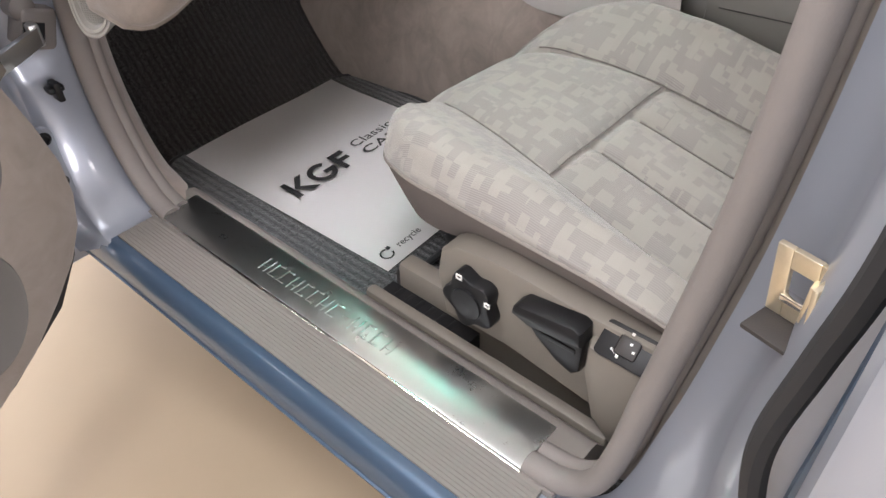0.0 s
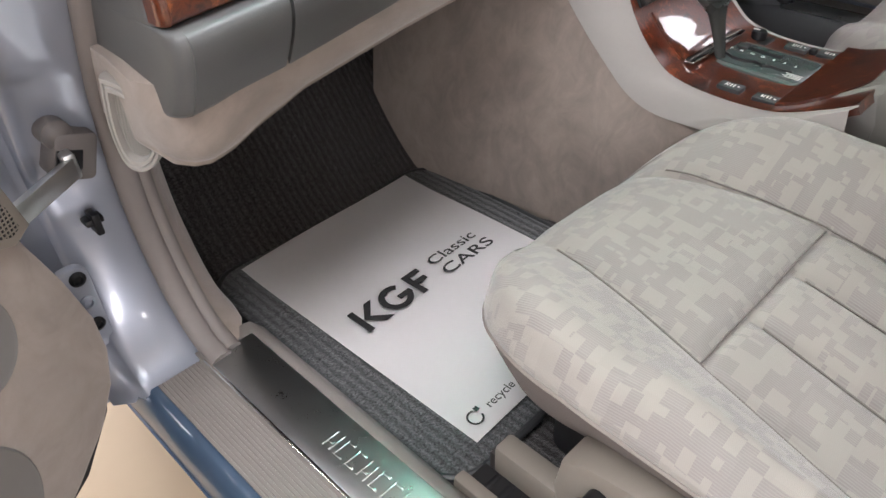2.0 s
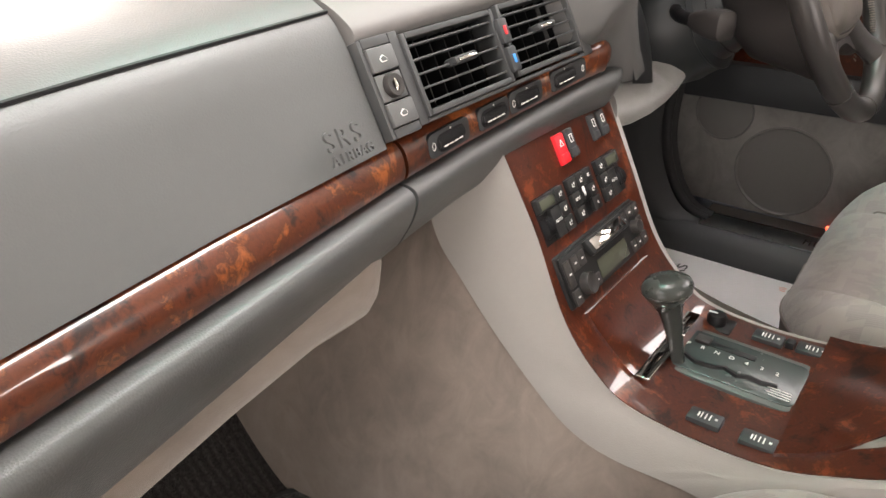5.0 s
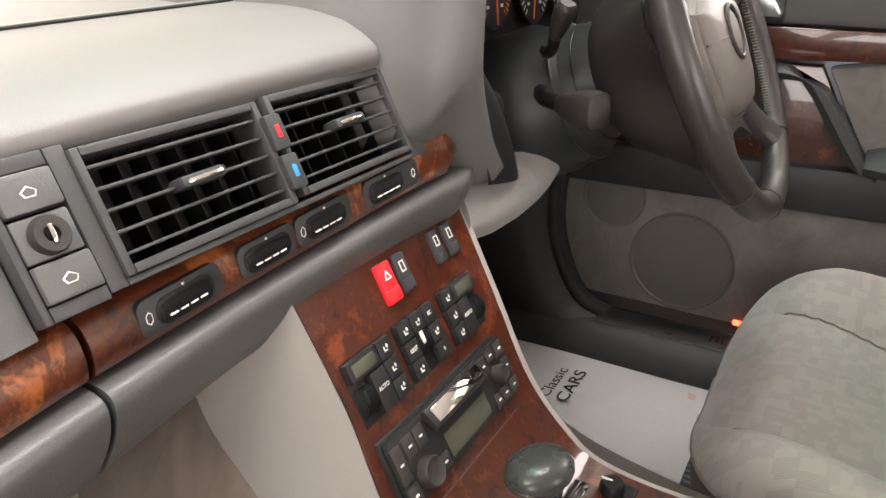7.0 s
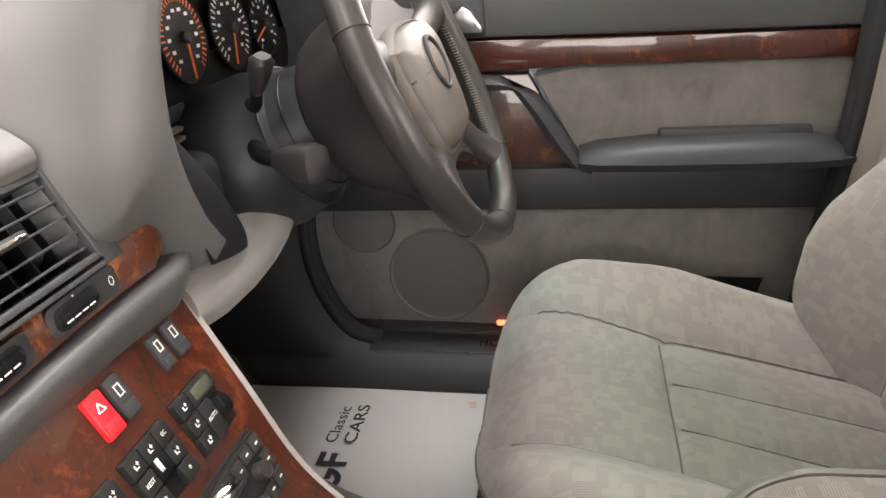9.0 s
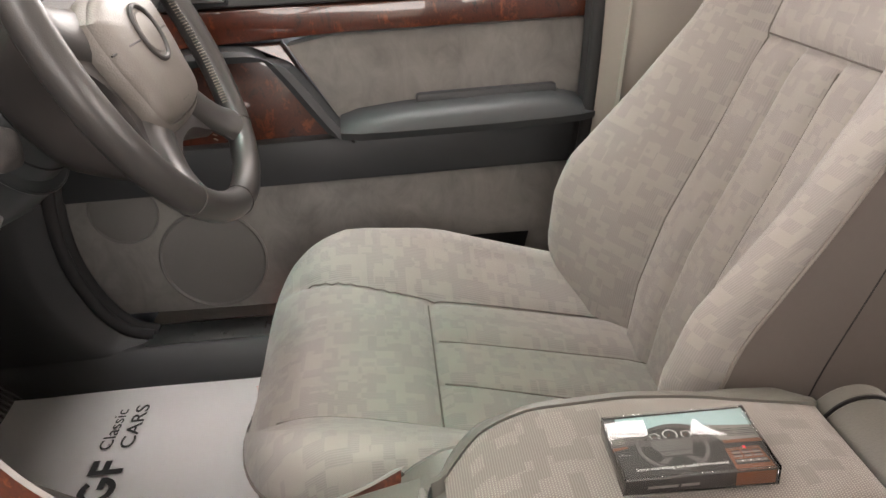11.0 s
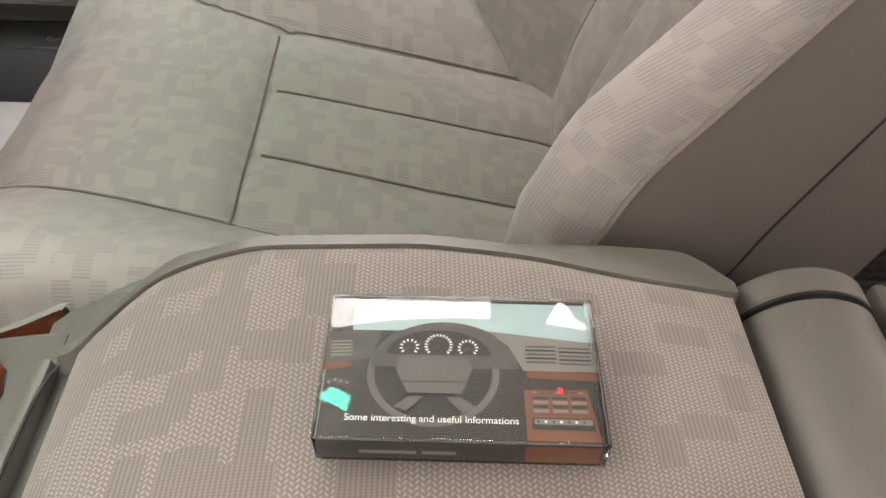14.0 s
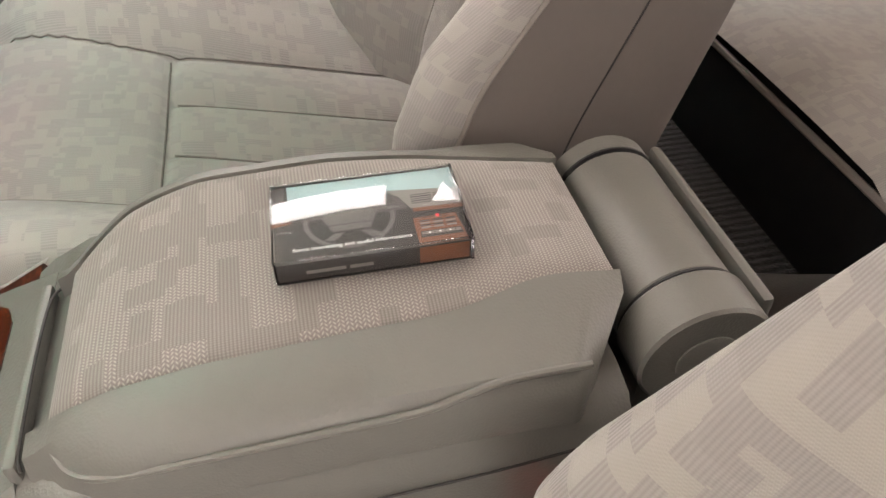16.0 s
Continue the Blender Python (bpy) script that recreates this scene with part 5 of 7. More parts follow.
# sheen of the plastic door, built as a thin chrome plate
part("door_shine_strip", one_box(-0.054, 0.018, rv1 - 0.019, rv1 - 0.007, 0.0132, 0.0142, 0.0004, FACE_M @ Matrix.Translation((0, rv1 - 0.004, 0.006)) @ pose(0, 0, 0, -24) @ Matrix.Translation((0, -rv1 + 0.004, -0.006))), CHROME, door_r)
part("display_window", one_box(-0.046, 0.020, rv0 + 0.008, rv0 + 0.028, 0.0088, 0.0098, 0.0004, FACE_M), LCD, radio, "dim green-grey display")
for cx, cv, r in ((-0.078, rv0 + 0.017, 0.0115), (0.047, rv0 + 0.030, 0.0075)):
    part("dial_knob", turned(bmesh.new(), [(r, 0.006), (r, 0.016), (r * 0.9, 0.018), (r * 0.85, 0.0175), (0.0005, 0.0172)], FACE_M @ Matrix.Translation((cx, cv, 0)), 24), SHROUD, radio)
for xa, xb, a, b in ((-0.105, -0.094, 0.022, 0.050), (-0.105, -0.092, 0.003, 0.019), (-0.091, -0.078, 0.034, 0.050), (-0.077, -0.064, 0.034, 0.050), (0.026, 0.038, 0.036, 0.052), (0.040, 0.054, 0.042, 0.053),
                     (0.056, 0.070, 0.040, 0.053), (0.058, 0.070, 0.022, 0.037), (0.030, 0.040, 0.005, 0.018), (0.042, 0.054, 0.005, 0.018), (0.056, 0.070, 0.005, 0.018), (-0.064, -0.050, 0.005, 0.018)):
    k = part("radio_key", one_box(xa, xb, rv0 + a, rv0 + min(b, rh_ - 0.004), 0.007, 0.0108, 0.0012, FACE_M), SHROUD, radio)
    part("key_sign", one_box((xa + xb) / 2 - 0.002, (xa + xb) / 2 + 0.002, rv0 + (a + b) / 2 - 0.0008, rv0 + (a + b) / 2 + 0.0008, 0.0104, 0.0112, 0.0002, FACE_M), WHITE, k)

# ashtray lid
ashtray = thing("ashtray_lid", "glossy walnut ashtray lid with a chrome strip for its lip reflection", "ashtray", (-0.013, 0.71, 0.57))
bm = bmesh.new()
lid_c = [p for p in smooth_line(TOP_LINE, 200) if 0.536 < p[1] < 0.592 and p[0] > 0.66]
rings = [[(x, p[0] - 0.0035, p[1] + 0.0025) for x in np.linspace(-0.088, 0.062, 9)] + [(0.062, p[0] + 0.004, p[1] - 0.003), (-0.088, p[0] + 0.004, p[1] - 0.003)] for p in lid_c]
loft(bm, rings)
part("lid_panel", bm, WOOD_RED, ashtray)
e0 = lid_c[-1]
# chrome strip stands in for the bright reflection on the walnut lip
part("lip_reflection", one_box(-0.086, 0.060, e0[0] - 0.019, e0[0] - 0.004, e0[1] - 0.0005, e0[1] + 0.0030, 0.0012), CHROME, ashtray)

# gear gate
GATE = basis((0.004, 0.604, 0.5235), (1, 0, 0), (0, 1, 0.02))
gate = thing("gear_selector", "black automatic gear selector with leather knob", "gear lever", (0.0, 0.6, 0.52))
bm = bmesh.new()
prism(bm, round_poly(0.092, 0.158, 0.016, 5), "z", -0.006, 0.0045, 0.002, GATE)
part("gate_frame", bm, GATE_GREY, gate, "dark grey gear gate surround")
bm = bmesh.new()
prism(bm, round_poly(0.076, 0.142, 0.010, 5), "z", 0.003, 0.0055, 0.0008, GATE)
plate = part("gate_plate", bm, GATE_PLATE, gate)
zig = [(-0.018, 0.062), (-0.022, 0.052), (-0.014, 0.044), (-0.022, 0.030), (-0.020, 0.012), (-0.014, 0.002), (-0.020, -0.012), (-0.015, -0.022), (-0.017, -0.036), (-0.013, -0.05)]
bm = bmesh.new()
tube(bm, [GATE @ Vector((a, b, 0.0052)) for a, b in zig], 0.0032, 6)
part("gate_slot", bm, BLACK, plate)
for k, w in enumerate(("P", "R", "N", "D", "4", "3", "2")):
    lettering("gate_letter", w, 0.008, GATE @ Matrix.Translation((0.008, 0.048 - 0.0155 * k, 0.0056)) @ pose(0, 0, 0, 0, 0, -90), WHITE, plate, 0.0002)
part("release_slot", one_box(0.016, 0.026, -0.020, 0.045, 0.005, 0.0062, 0.0005, GATE), BLACK, plate)
part("mode_key", one_box(0.014, 0.028, 0.028, 0.044, 0.005, 0.0095, 0.001, GATE), SHROUD, plate)
for k in range(4):
    part("printed_line", one_box(-0.030 + 0.004 * k, -0.0292 + 0.004 * k, -0.066, -0.046 + 0.004 * (k % 2), 0.0053, 0.0060, 0, GATE @ pose(0, 0, 0, 0, 0, 0)), WHITE, plate)
stem = [(-0.024, 0.650, 0.525), (-0.026, 0.656, 0.555), (-0.030, 0.664, 0.590), (-0.033, 0.668, 0.612)]
bm = bmesh.new()
tube(bm, smooth_line(stem, 16), lambda u: 0.0075 + 0.012 * u ** 2.2, 18, up=(0, 1, 0))
part("lever", bm, KNOB, gate, "dark leather gear lever")
mk = basis((-0.034, 0.669, 0.618), (0.96, -0.28, 0.0), (0.28, 0.96, -0.05))
part("knob", turned(bmesh.new(), [(0.011, -0.026), (0.0165, -0.018), (0.0235, -0.011), (0.0285, -0.005), (0.0290, -0.0036), (0.0284, -0.0030), (0.0292, -0.0022), (0.0288, 0.002), (0.0262, 0.006), (0.020, 0.0092), (0.011, 0.0108), (0.001, 0.0112)], mk, 36, 1.0, 0.80), KNOB, gate, "oval leather gear knob")
# small console switches
for x, y, w in ((-0.095, 0.596, ""), (-0.098, 0.546, ""), (0.076, 0.585, ""), (0.078, 0.540, "")):
    sw = thing("console_switch", "black rocker switch set in the walnut", "switch", (x, y, 0.525), "console switches")
    part("switch_body", one_box(x - 0.010, x + 0.010, y - 0.016, y + 0.016, 0.518, 0.5295, 0.002), CHARCOAL, sw)
    part("switch_dash", one_box(x - 0.0035, x + 0.0035, y + 0.0055, y + 0.0072, 0.5290, 0.5300, 0.0004), WHITE, sw)
    part("switch_dot", one_box(x - 0.0014, x + 0.0014, y - 0.0115, y - 0.0088, 0.5290, 0.5300, 0.0004), WHITE, sw)
    for q in (-0.0045, -0.0005, 0.0035):
        part("switch_sign", one_box(x - 0.0042, x + 0.0042, y + q - 0.0006, y + q + 0.0006, 0.5290, 0.5299, 0.0002), WHITE, sw)
button = thing("console_button", "small black push button on the console", "button", (0.077, 0.5625, 0.525))
part("button_cap", one_box(0.071, 0.083, 0.5575, 0.5675, 0.518, 0.532, 0.0025), BLACK, button)
rotary = thing("mirror_switch", "black rotary mirror switch on the walnut console", "switch", (0.082, 0.64, 0.525))
part("switch_base", one_box(0.056, 0.090, 0.622, 0.660, 0.518, 0.5275, 0.003), BLACK, rotary)
part("rotary_knob", turned(bmesh.new(), [(0.011, 0), (0.011, 0.010), (0.009, 0.013), (0.001, 0.0135)], Matrix.Translation((0.073, 0.642, 0.526)), 20), BLACK, rotary)
part("pointer", one_box(0.0722, 0.0738, 0.642, 0.652, 0.5385, 0.5405, 0.0003), WHITE, rotary)

# ---- armrest box ----
box_t = thing("armrest_box", "sage-grey console armrest box with a cloth-topped lid", "armrest", (0.02, 0.25, 0.3))
bm = bmesh.new()
xl, xr = -0.082, 0.118
rings = []
for k in range(30):
    u = k / 29
    y = 0.116 + 0.344 * u
    zt = lerp([(0.085, 0.575), (0.30, 0.590), (0.40, 0.585), (0.43, 0.572), (0.46, 0.545)], y)
    nar = 0.012 * max(0.0, (y - 0.38) / 0.08) ** 1.5
    xl, xr = -0.082 + nar, 0.118 - nar
    rings.append([(xl - 0.016, y, 0.40), (xl - 0.010, y, zt - 0.05), (xl - 0.0055, y, zt - 0.012), (xl + 0.002, y, zt - 0.004), (xl + 0.02, y, zt), (xr - 0.02, y, zt), (xr - 0.008, y, zt - 0.012), (xr + 0.008, y, zt - 0.022), (xr + 0.016, y, zt - 0.05), (xr + 0.022, y, 0.40)])
part("box_body", loft(bm, rings), GREEN_GREY, box_t, "sage-grey moulded box")


# lid: vinyl frame with an inlaid cloth cushion
def lid_z(y):
    return lerp([(0.108, 0.612), (0.16, 0.6165), (0.25, 0.6185), (0.33, 0.6165), (0.37, 0.611), (0.395, 0.602), (0.41, 0.592)], y)


def lid_edges(y):
    """Left and right edge of the cloth: narrower towards the hinge on its near side, round at the nose."""
    steps = [y + 0.005 * k for k in range(-3, 4)]
    left = sum(lerp([(0.105, -0.030), (0.15, -0.027), (0.175, -0.036), (0.205, -0.045), (0.40, -0.052)], s) for s in steps) / 7
    right = sum(lerp([(0.105, 0.076), (0.16, 0.083), (0.20, 0.094), (0.25, 0.100), (0.33, 0.100), (0.365, 0.090), (0.39, 0.070), (0.405, 0.044)], s) for s in steps) / 7
    return left, right


bm = bmesh.new()
NY, NX = 46, 26


def cushion(i, j):
    y = 0.108 + (0.402 - 0.108) * i / (NY - 1)
    a, b = lid_edges(y)
    u = j / (NX - 1)
    edge = min(u, 1 - u) * (b - a)
    endd = min(i / (NY - 1), 1 - i / (NY - 1)) * 0.294
    soft = 0.006 * (1 - math.exp(-edge / 0.006)) * (1 - math.exp(-endd / 0.006))
    return (a + (b - a) * u, y, lid_z(y) + soft - 0.003)


grid(bm, cushion, NY, NX, uv=lambda i, j: (0.294 * i / (NY - 1), 0.15 * j / (NX - 1)))
lid = part("lid_cushion", bm, CLOTH_LID, box_t, "woven block-patterned cloth lid cushion")
bm = bmesh.new()
rings = []
for k in range(50):
    y = 0.106 + (0.412 - 0.106) * k / 49
    a, b = lid_edges(min(y, 0.402))
    z = lid_z(y)
    tip = max(0.0, (y - 0.35) / 0.062)
    heel = max(0.0, (0.128 - y) / 0.022) ** 2
    la, lb = -0.088 + 0.020 * tip ** 2 + 0.016 * heel, 0.116 - 0.05 * tip ** 2.2 - 0.014 * heel
    nose = max(0, (y - 0.37) / 0.045) ** 2 * 0.004
    rings.append([(la - 0.002, y, z - 0.045), (la, y, z - 0.020), (min(a - 0.016, la + 0.007), y, z - 0.0085 - nose - 0.004 * heel), (a - 0.012, y, z - 0.001 - 0.003 * heel), (a + 0.001, y, z + 0.0005), (a + 0.003, y, z - 0.012),
                  (b - 0.003, y, z - 0.012), (b - 0.001, y, z + 0.0005), (b + 0.006, y, z - 0.0005), (max(b + 0.010, lb - 0.006), y, z - 0.010 - nose), (lb, y, z - 0.026), (lb + 0.002, y, z - 0.045)])
# the near rear corner is cut back round the hinge
rings = [[(x, y + 0.030 * min(1.0, max(0.0, (-0.038 - x) / 0.040)) * max(0.0, (0.19 - y) / 0.084), z) for x, y, z in ring] for ring in rings]
loft(bm, rings)
part("lid_frame", bm, GREEN_GREY, box_t, "sage-grey vinyl lid rim")
bm = bmesh.new()
tube(bm, smooth_line([(-0.066, 0.4145, 0.584), (-0.062, 0.4152, 0.587), (-0.05, 0.4155, 0.589), (0.0, 0.416, 0.590), (0.04, 0.4155, 0.588), (0.062, 0.413, 0.58)], 30), 0.0009, 8)
part("latch_gap", bm, SHROUD, box_t)
part("latch_bar", one_box(-0.066, 0.056, 0.4160, 0.4225, 0.560, 0.5885, 0.0025), GREEN_GREY, box_t)
bm = bmesh.new()
rings = []
for y, z, w in ((0.420, 0.577, 0.078), (0.44, 0.568, 0.083), (0.47, 0.552, 0.092), (0.50, 0.537, 0.102), (0.525, 0.529, 0.110)):
    rings.append([(0.005 - w - 0.022, y, z - 0.08), (0.005 - w - 0.006, y, z - 0.010), (0.005 - w + 0.006, y, z), (0.005 + w - 0.006, y, z), (0.005 + w + 0.006, y, z - 0.010), (0.005 + w + 0.022, y, z - 0.08)])
part("front_fairing", loft(bm, rings), GREEN_GREY, box_t, "sage-grey fairing ahead of the lid")
bm = bmesh.new()
rings = []
for y, z, w in ((0.446, 0.5640, 0.052), (0.451, 0.5620, 0.066), (0.470, 0.5520, 0.082), (0.485, 0.5450, 0.092), (0.505, 0.5355, 0.102), (0.53, 0.529, 0.111)):
    rings.append([(0.0 - w, y, z - 0.01), (0.0 - w, y, z + 0.0022), (0.0 + w, y, z + 0.0022), (0.0 + w, y, z - 0.01)])
part("rear_walnut", loft(bm, rings), WOOD_RED, box_t)
# raised outline on the lid's side and the seam under it
bm = bmesh.new()
tube(bm, smooth_line([(-0.064, 0.398, 0.594), (-0.076, 0.389, 0.590), (-0.0835, 0.370, 0.592), (-0.0872, 0.33, 0.598), (-0.0878, 0.28, 0.6005), (-0.0872, 0.23, 0.602), (-0.0850, 0.208, 0.605), (-0.0832, 0.188, 0.608), (-0.0825, 0.165, 0.608), (-0.0815, 0.142, 0.606)], 60), 0.0021, 8)
part("lid_side_lip", bm, GREEN_GREY, box_t)
bm = bmesh.new()
tube(bm, smooth_line([(-0.0935, 0.40, 0.536), (-0.0935, 0.30, 0.540), (-0.0935, 0.20, 0.544), (-0.0935, 0.13, 0.552)], 30), 0.0009, 6)
part("box_seam", bm, SHROUD, box_t)
# hinge roll behind the lid
rollm = basis((0, 0.068, 0.577), (0, 1, 0), (0, 0, 1))
for xa, xb, r in ((-0.072, -0.040, 0.0390), (-0.038, 0.074, 0.0365), (0.076, 0.092, 0.0375)):
    part("hinge_barrel", turned(bmesh.new(), [(r - 0.0018, xa), (r, xa + 0.002), (r, xb - 0.002), (r - 0.0018, xb)], rollm, 40, 1.0, 0.98), GREEN_GREY, box_t, "sage-grey hinge barrel")
part("hinge_ring", turned(bmesh.new(), [(0.0372, -0.0398), (0.0372, -0.0382), (0.035, -0.038)], rollm, 40), RUBBER, box_t)
part("hinge_ring", turned(bmesh.new(), [(0.0372, 0.0742), (0.0372, 0.0758), (0.035, 0.0758)], rollm, 40), RUBBER, box_t)
part("hinge_cap", turned(bmesh.new(), [(0.016, -0.0735), (0.018, -0.0728), (0.018, -0.071)], rollm, 30), GREEN_GREY, box_t)
part("rear_ledge", one_box(-0.052, 0.10, 0.018, 0.026, 0.42, 0.592, 0.003), GREEN_GREY, box_t)
bm = bmesh.new()
box(bm, -0.050, 0.105, 0.02, 0.09, 0.40, 0.545, 0.01)
part("hinge_block", bm, GREEN_GREY, box_t)

# ---- cassette in its case ----
CASE = basis((-0.0125, 0.2875, 0.6240), (-0.035, -0.999, 0.012), (0.9994, -0.035, 0.0))
case = thing("cassette_case", "clear plastic cassette case with a dark printed inlay", "cassette case", (0.02, 0.235, 0.6235))
CL, CW, CT = 0.1025, 0.0635, 0.0155
bm = bmesh.new()
box(bm, 0, CL, 0, CW, 0, CT, 0.0012, CASE)
shell_c = part("clear_shell", bm, CASE_PLASTIC, case, "clear glossy plastic shell")
shell_c.visible_shadow = False
INLAY = plain("inlay_dark", (0.022, 0.018, 0.016), 0.5, 0, 0.25)
SKY = plain("inlay_sky", (0.30, 0.40, 0.40), 0.5, 0, 0.06)
PRINT_GREY = plain("inlay_grey", (0.060, 0.055, 0.050), 0.5, 0, 0.15)
PRINT_PALE = plain("inlay_pale", (0.16, 0.148, 0.132), 0.5, 0, 0.15)
PRINT_RIM = plain("inlay_rim", (0.090, 0.084, 0.077), 0.5, 0, 0.2)
PRINT_WOOD = plain("inlay_wood", (0.13, 0.046, 0.018), 0.5, 0, 0.3)
part("inlay_card", one_box(0.0016, CL - 0.0016, 0.0016, CW - 0.0016, 0.0018, CT - 0.0022, 0.0003, CASE), INLAY, case, "dark printed card inlay")
TOPC = CASE @ Matrix.Translation((0, 0, CT - 0.0022))
S = CL / 1000.0


def flat(name, poly, mat, lift, m=TOPC):
    bm = bmesh.new()
    prism(bm, [(a * S, b * S) for a, b in poly], "z", lift * 0.0001, lift * 0.0001 + 0.00008, 0, m)
    return part(name, bm, mat, case)


flat("printed_screen", [(92, 600), (991, 600), (985, 423), (590, 468), (94, 459)], SKY, 1)
flat("printed_pillar", [(7, 595), (81, 595), (71, 471), (19, 456)], PRINT_GREY, 2)
flat("printed_dash", [(10, 451), (206, 456), (171, 331), (5, 303)], PRINT_GREY, 2)
flat("printed_dash", [(590, 468), (985, 423), (994, 296), (724, 296), (673, 403)], PRINT_PALE, 2)
for k in range(5):
    flat("printed_vent", [(735, 330 + 17 * k), (845, 330 + 17 * k), (845, 338 + 17 * k), (735, 338 + 17 * k)], INLAY if k % 2 else PRINT_GREY, 3)
    flat("printed_vent", [(856, 326 + 17 * k), (970, 324 + 17 * k), (970, 332 + 17 * k), (856, 334 + 17 * k)], INLAY if k % 2 else PRINT_GREY, 3)
    flat("printed_vent", [(25, 340 + 15 * k), (100, 345 + 15 * k), (100, 352 + 15 * k), (25, 347 + 15 * k)], PRINT_PALE, 3)
flat("printed_strip", [(735, 296), (993, 291), (994, 257), (734, 267)], PRINT_WOOD, 3)
flat("printed_strip", [(4, 308), (107, 317), (105, 296), (3, 279)], PRINT_WOOD, 3)
flat("printed_console", [(721, 216), (944, 221), (974, 20), (725, 20)], PRINT_WOOD, 3)
for a in range(3):
    for b in range(4):
        flat("printed_key", [(752 + 66 * a, 128 + 17 * b), (804 + 66 * a, 128 + 17 * b), (804 + 66 * a, 140 + 17 * b), (752 + 66 * a, 140 + 17 * b)], INLAY if b % 2 else PRINT_PALE, 4)
flat("printed_radio", [(742, 62), (958, 62), (952, 108), (744, 108)], INLAY, 4)
flat("printed_radio", [(750, 82), (950, 82), (948, 102), (752, 102)], PRINT_PALE, 5)
flat("printed_hazard", [(840, 205), (858, 205), (858, 228), (840, 228)], RED, 4)


def printed_ring(cx, cy, rx, ry, wdt, mat, lift, n=40, name="printed_wheel"):
    bm = bmesh.new()
    pts = [TOPC @ Vector(((cx + rx * math.cos(a)) * S, (cy + ry * math.sin(a)) * S, lift * 0.0001)) for a in (2 * math.pi * k / n for k in range(n))]
    tube(bm, pts, wdt * S, 6, closed=True)
    bmesh.ops.transform(bm, matrix=TOPC @ Matrix.Diagonal((1, 1, 0.12, 1)) @ TOPC.inverted(), verts=bm.verts)
    return part(name, bm, mat, case)


flat("printed_binnacle", [(401 + 40 + 265 * math.cos(radians(a)), 300 + 205 * math.sin(radians(a))) for a in range(0, 181, 12)], PRINT_GREY, 2)
flat("printed_dial_field", [(417 + 190 * math.cos(radians(a)), 356 + 110 * math.sin(radians(a))) for a in range(0, 181, 12)], INLAY, 3)
printed_ring(401, 279, 224, 204, 13, PRINT_RIM, 6)
flat("printed_hub", [(275, 341), (399, 348), (523, 341), (541, 296), (503, 192), (312, 192), (265, 288)], PRINT_RIM, 8)
flat("printed_spoke", [(317, 178), (368, 178), (312, 120), (265, 135)], PRINT_RIM, 7)
flat("printed_spoke", [(448, 178), (499, 178), (553, 140), (507, 116)], PRINT_RIM, 7)
flat("printed_seam", [(281, 238), (532, 243), (532, 238), (281, 233)], INLAY, 10)
printed_ring(408, 264, 24, 22, 3, PRINT_PALE, 10, 20, "printed_badge")
for cx, cy, r, n in ((310, 387, 36, 10), (417, 396, 52, 18), (525, 387, 38, 12)):
    for q in range(n):
        a = radians(220 - 260 * q / (n - 1))
        x, y = math.cos(a), math.sin(a)
        flat("printed_tick", [(cx + x * r - y * 2.5, cy + y * r + x * 2.5), (cx + x * r + y * 2.5, cy + y * r - x * 2.5),
                              (cx + x * (r - 11) + y * 2.5, cy + y * (r - 11) - x * 2.5), (cx + x * (r - 11) - y * 2.5, cy + y * (r - 11) + x * 2.5)], WHITE, 5)
    flat("printed_needle", [(cx - 2, cy + 3), (cx + 3, cy - 2), (cx - r * 0.5, cy - r * 0.45)], PRINT_WOOD, 5)
for a in range(8):
    flat("printed_lamp", [(30 + 11 * a, 225 + 6 * (a % 3)), (35 + 11 * a, 225 + 6 * (a % 3)), (35 + 11 * a, 230 + 6 * (a % 3)), (30 + 11 * a, 230 + 6 * (a % 3))], PRINT_PALE if a % 2 else WHITE, 4)
for a in range(7):
    flat("printed_dot", [(752 + 27 * a, 204), (764 + 27 * a, 204), (764 + 27 * a, 212), (752 + 27 * a, 212)], INLAY if a % 3 else PRINT_PALE, 4)
    flat("printed_dot", [(760 + 26 * a, 88), (768 + 26 * a, 88), (768 + 26 * a, 96), (760 + 26 * a, 96)], WHITE if a % 2 else INLAY, 6)
# bright moulded edges of the clear case
EDGE = clear("case_edge", (0.95, 0.97, 0.97), 0.08)
for a, b, c, d in ((0.0, CL, 0.0, 0.0010), (0.0, CL, CW - 0.0010, CW), (0.0, 0.0010, 0.0, CW), (CL - 0.0030, CL - 0.0020, 0.0, CW)):
    part("case_edge", one_box(a, b, c, d, CT - 0.0004, CT + 0.0005, 0.0003, CASE), EDGE, case)
lettering("inlay_words", "Some interesting and useful informations", 0.0037, TOPC @ Matrix.Translation((0.0105, 0.0090, 0.0012)), WHITE, case, 0.00004, False)
FRONT = CASE @ Matrix.Translation((0, 0.0014, 0)) @ pose(0, 0, 0, 90, 0, 0)
part("title_bar", one_box(0.016, 0.036, 0.0055, 0.0076, 0, 0.0002, 0, FRONT), PRINT_PALE, case)
part("title_bar", one_box(0.038, 0.050, 0.0055, 0.0076, 0, 0.0002, 0, FRONT), PRINT_PALE, case)
part("spine_picture", one_box(0.074, 0.100, 0.002, 0.0125, 0, 0.0002, 0, FRONT), PRINT_WOOD, case)
part("case_hinge_edge", one_box(CL - 0.0014, CL + 0.0002, 0.0, CW, 0.0, CT + 0.0003, 0.0003, CASE), GLASS, case)


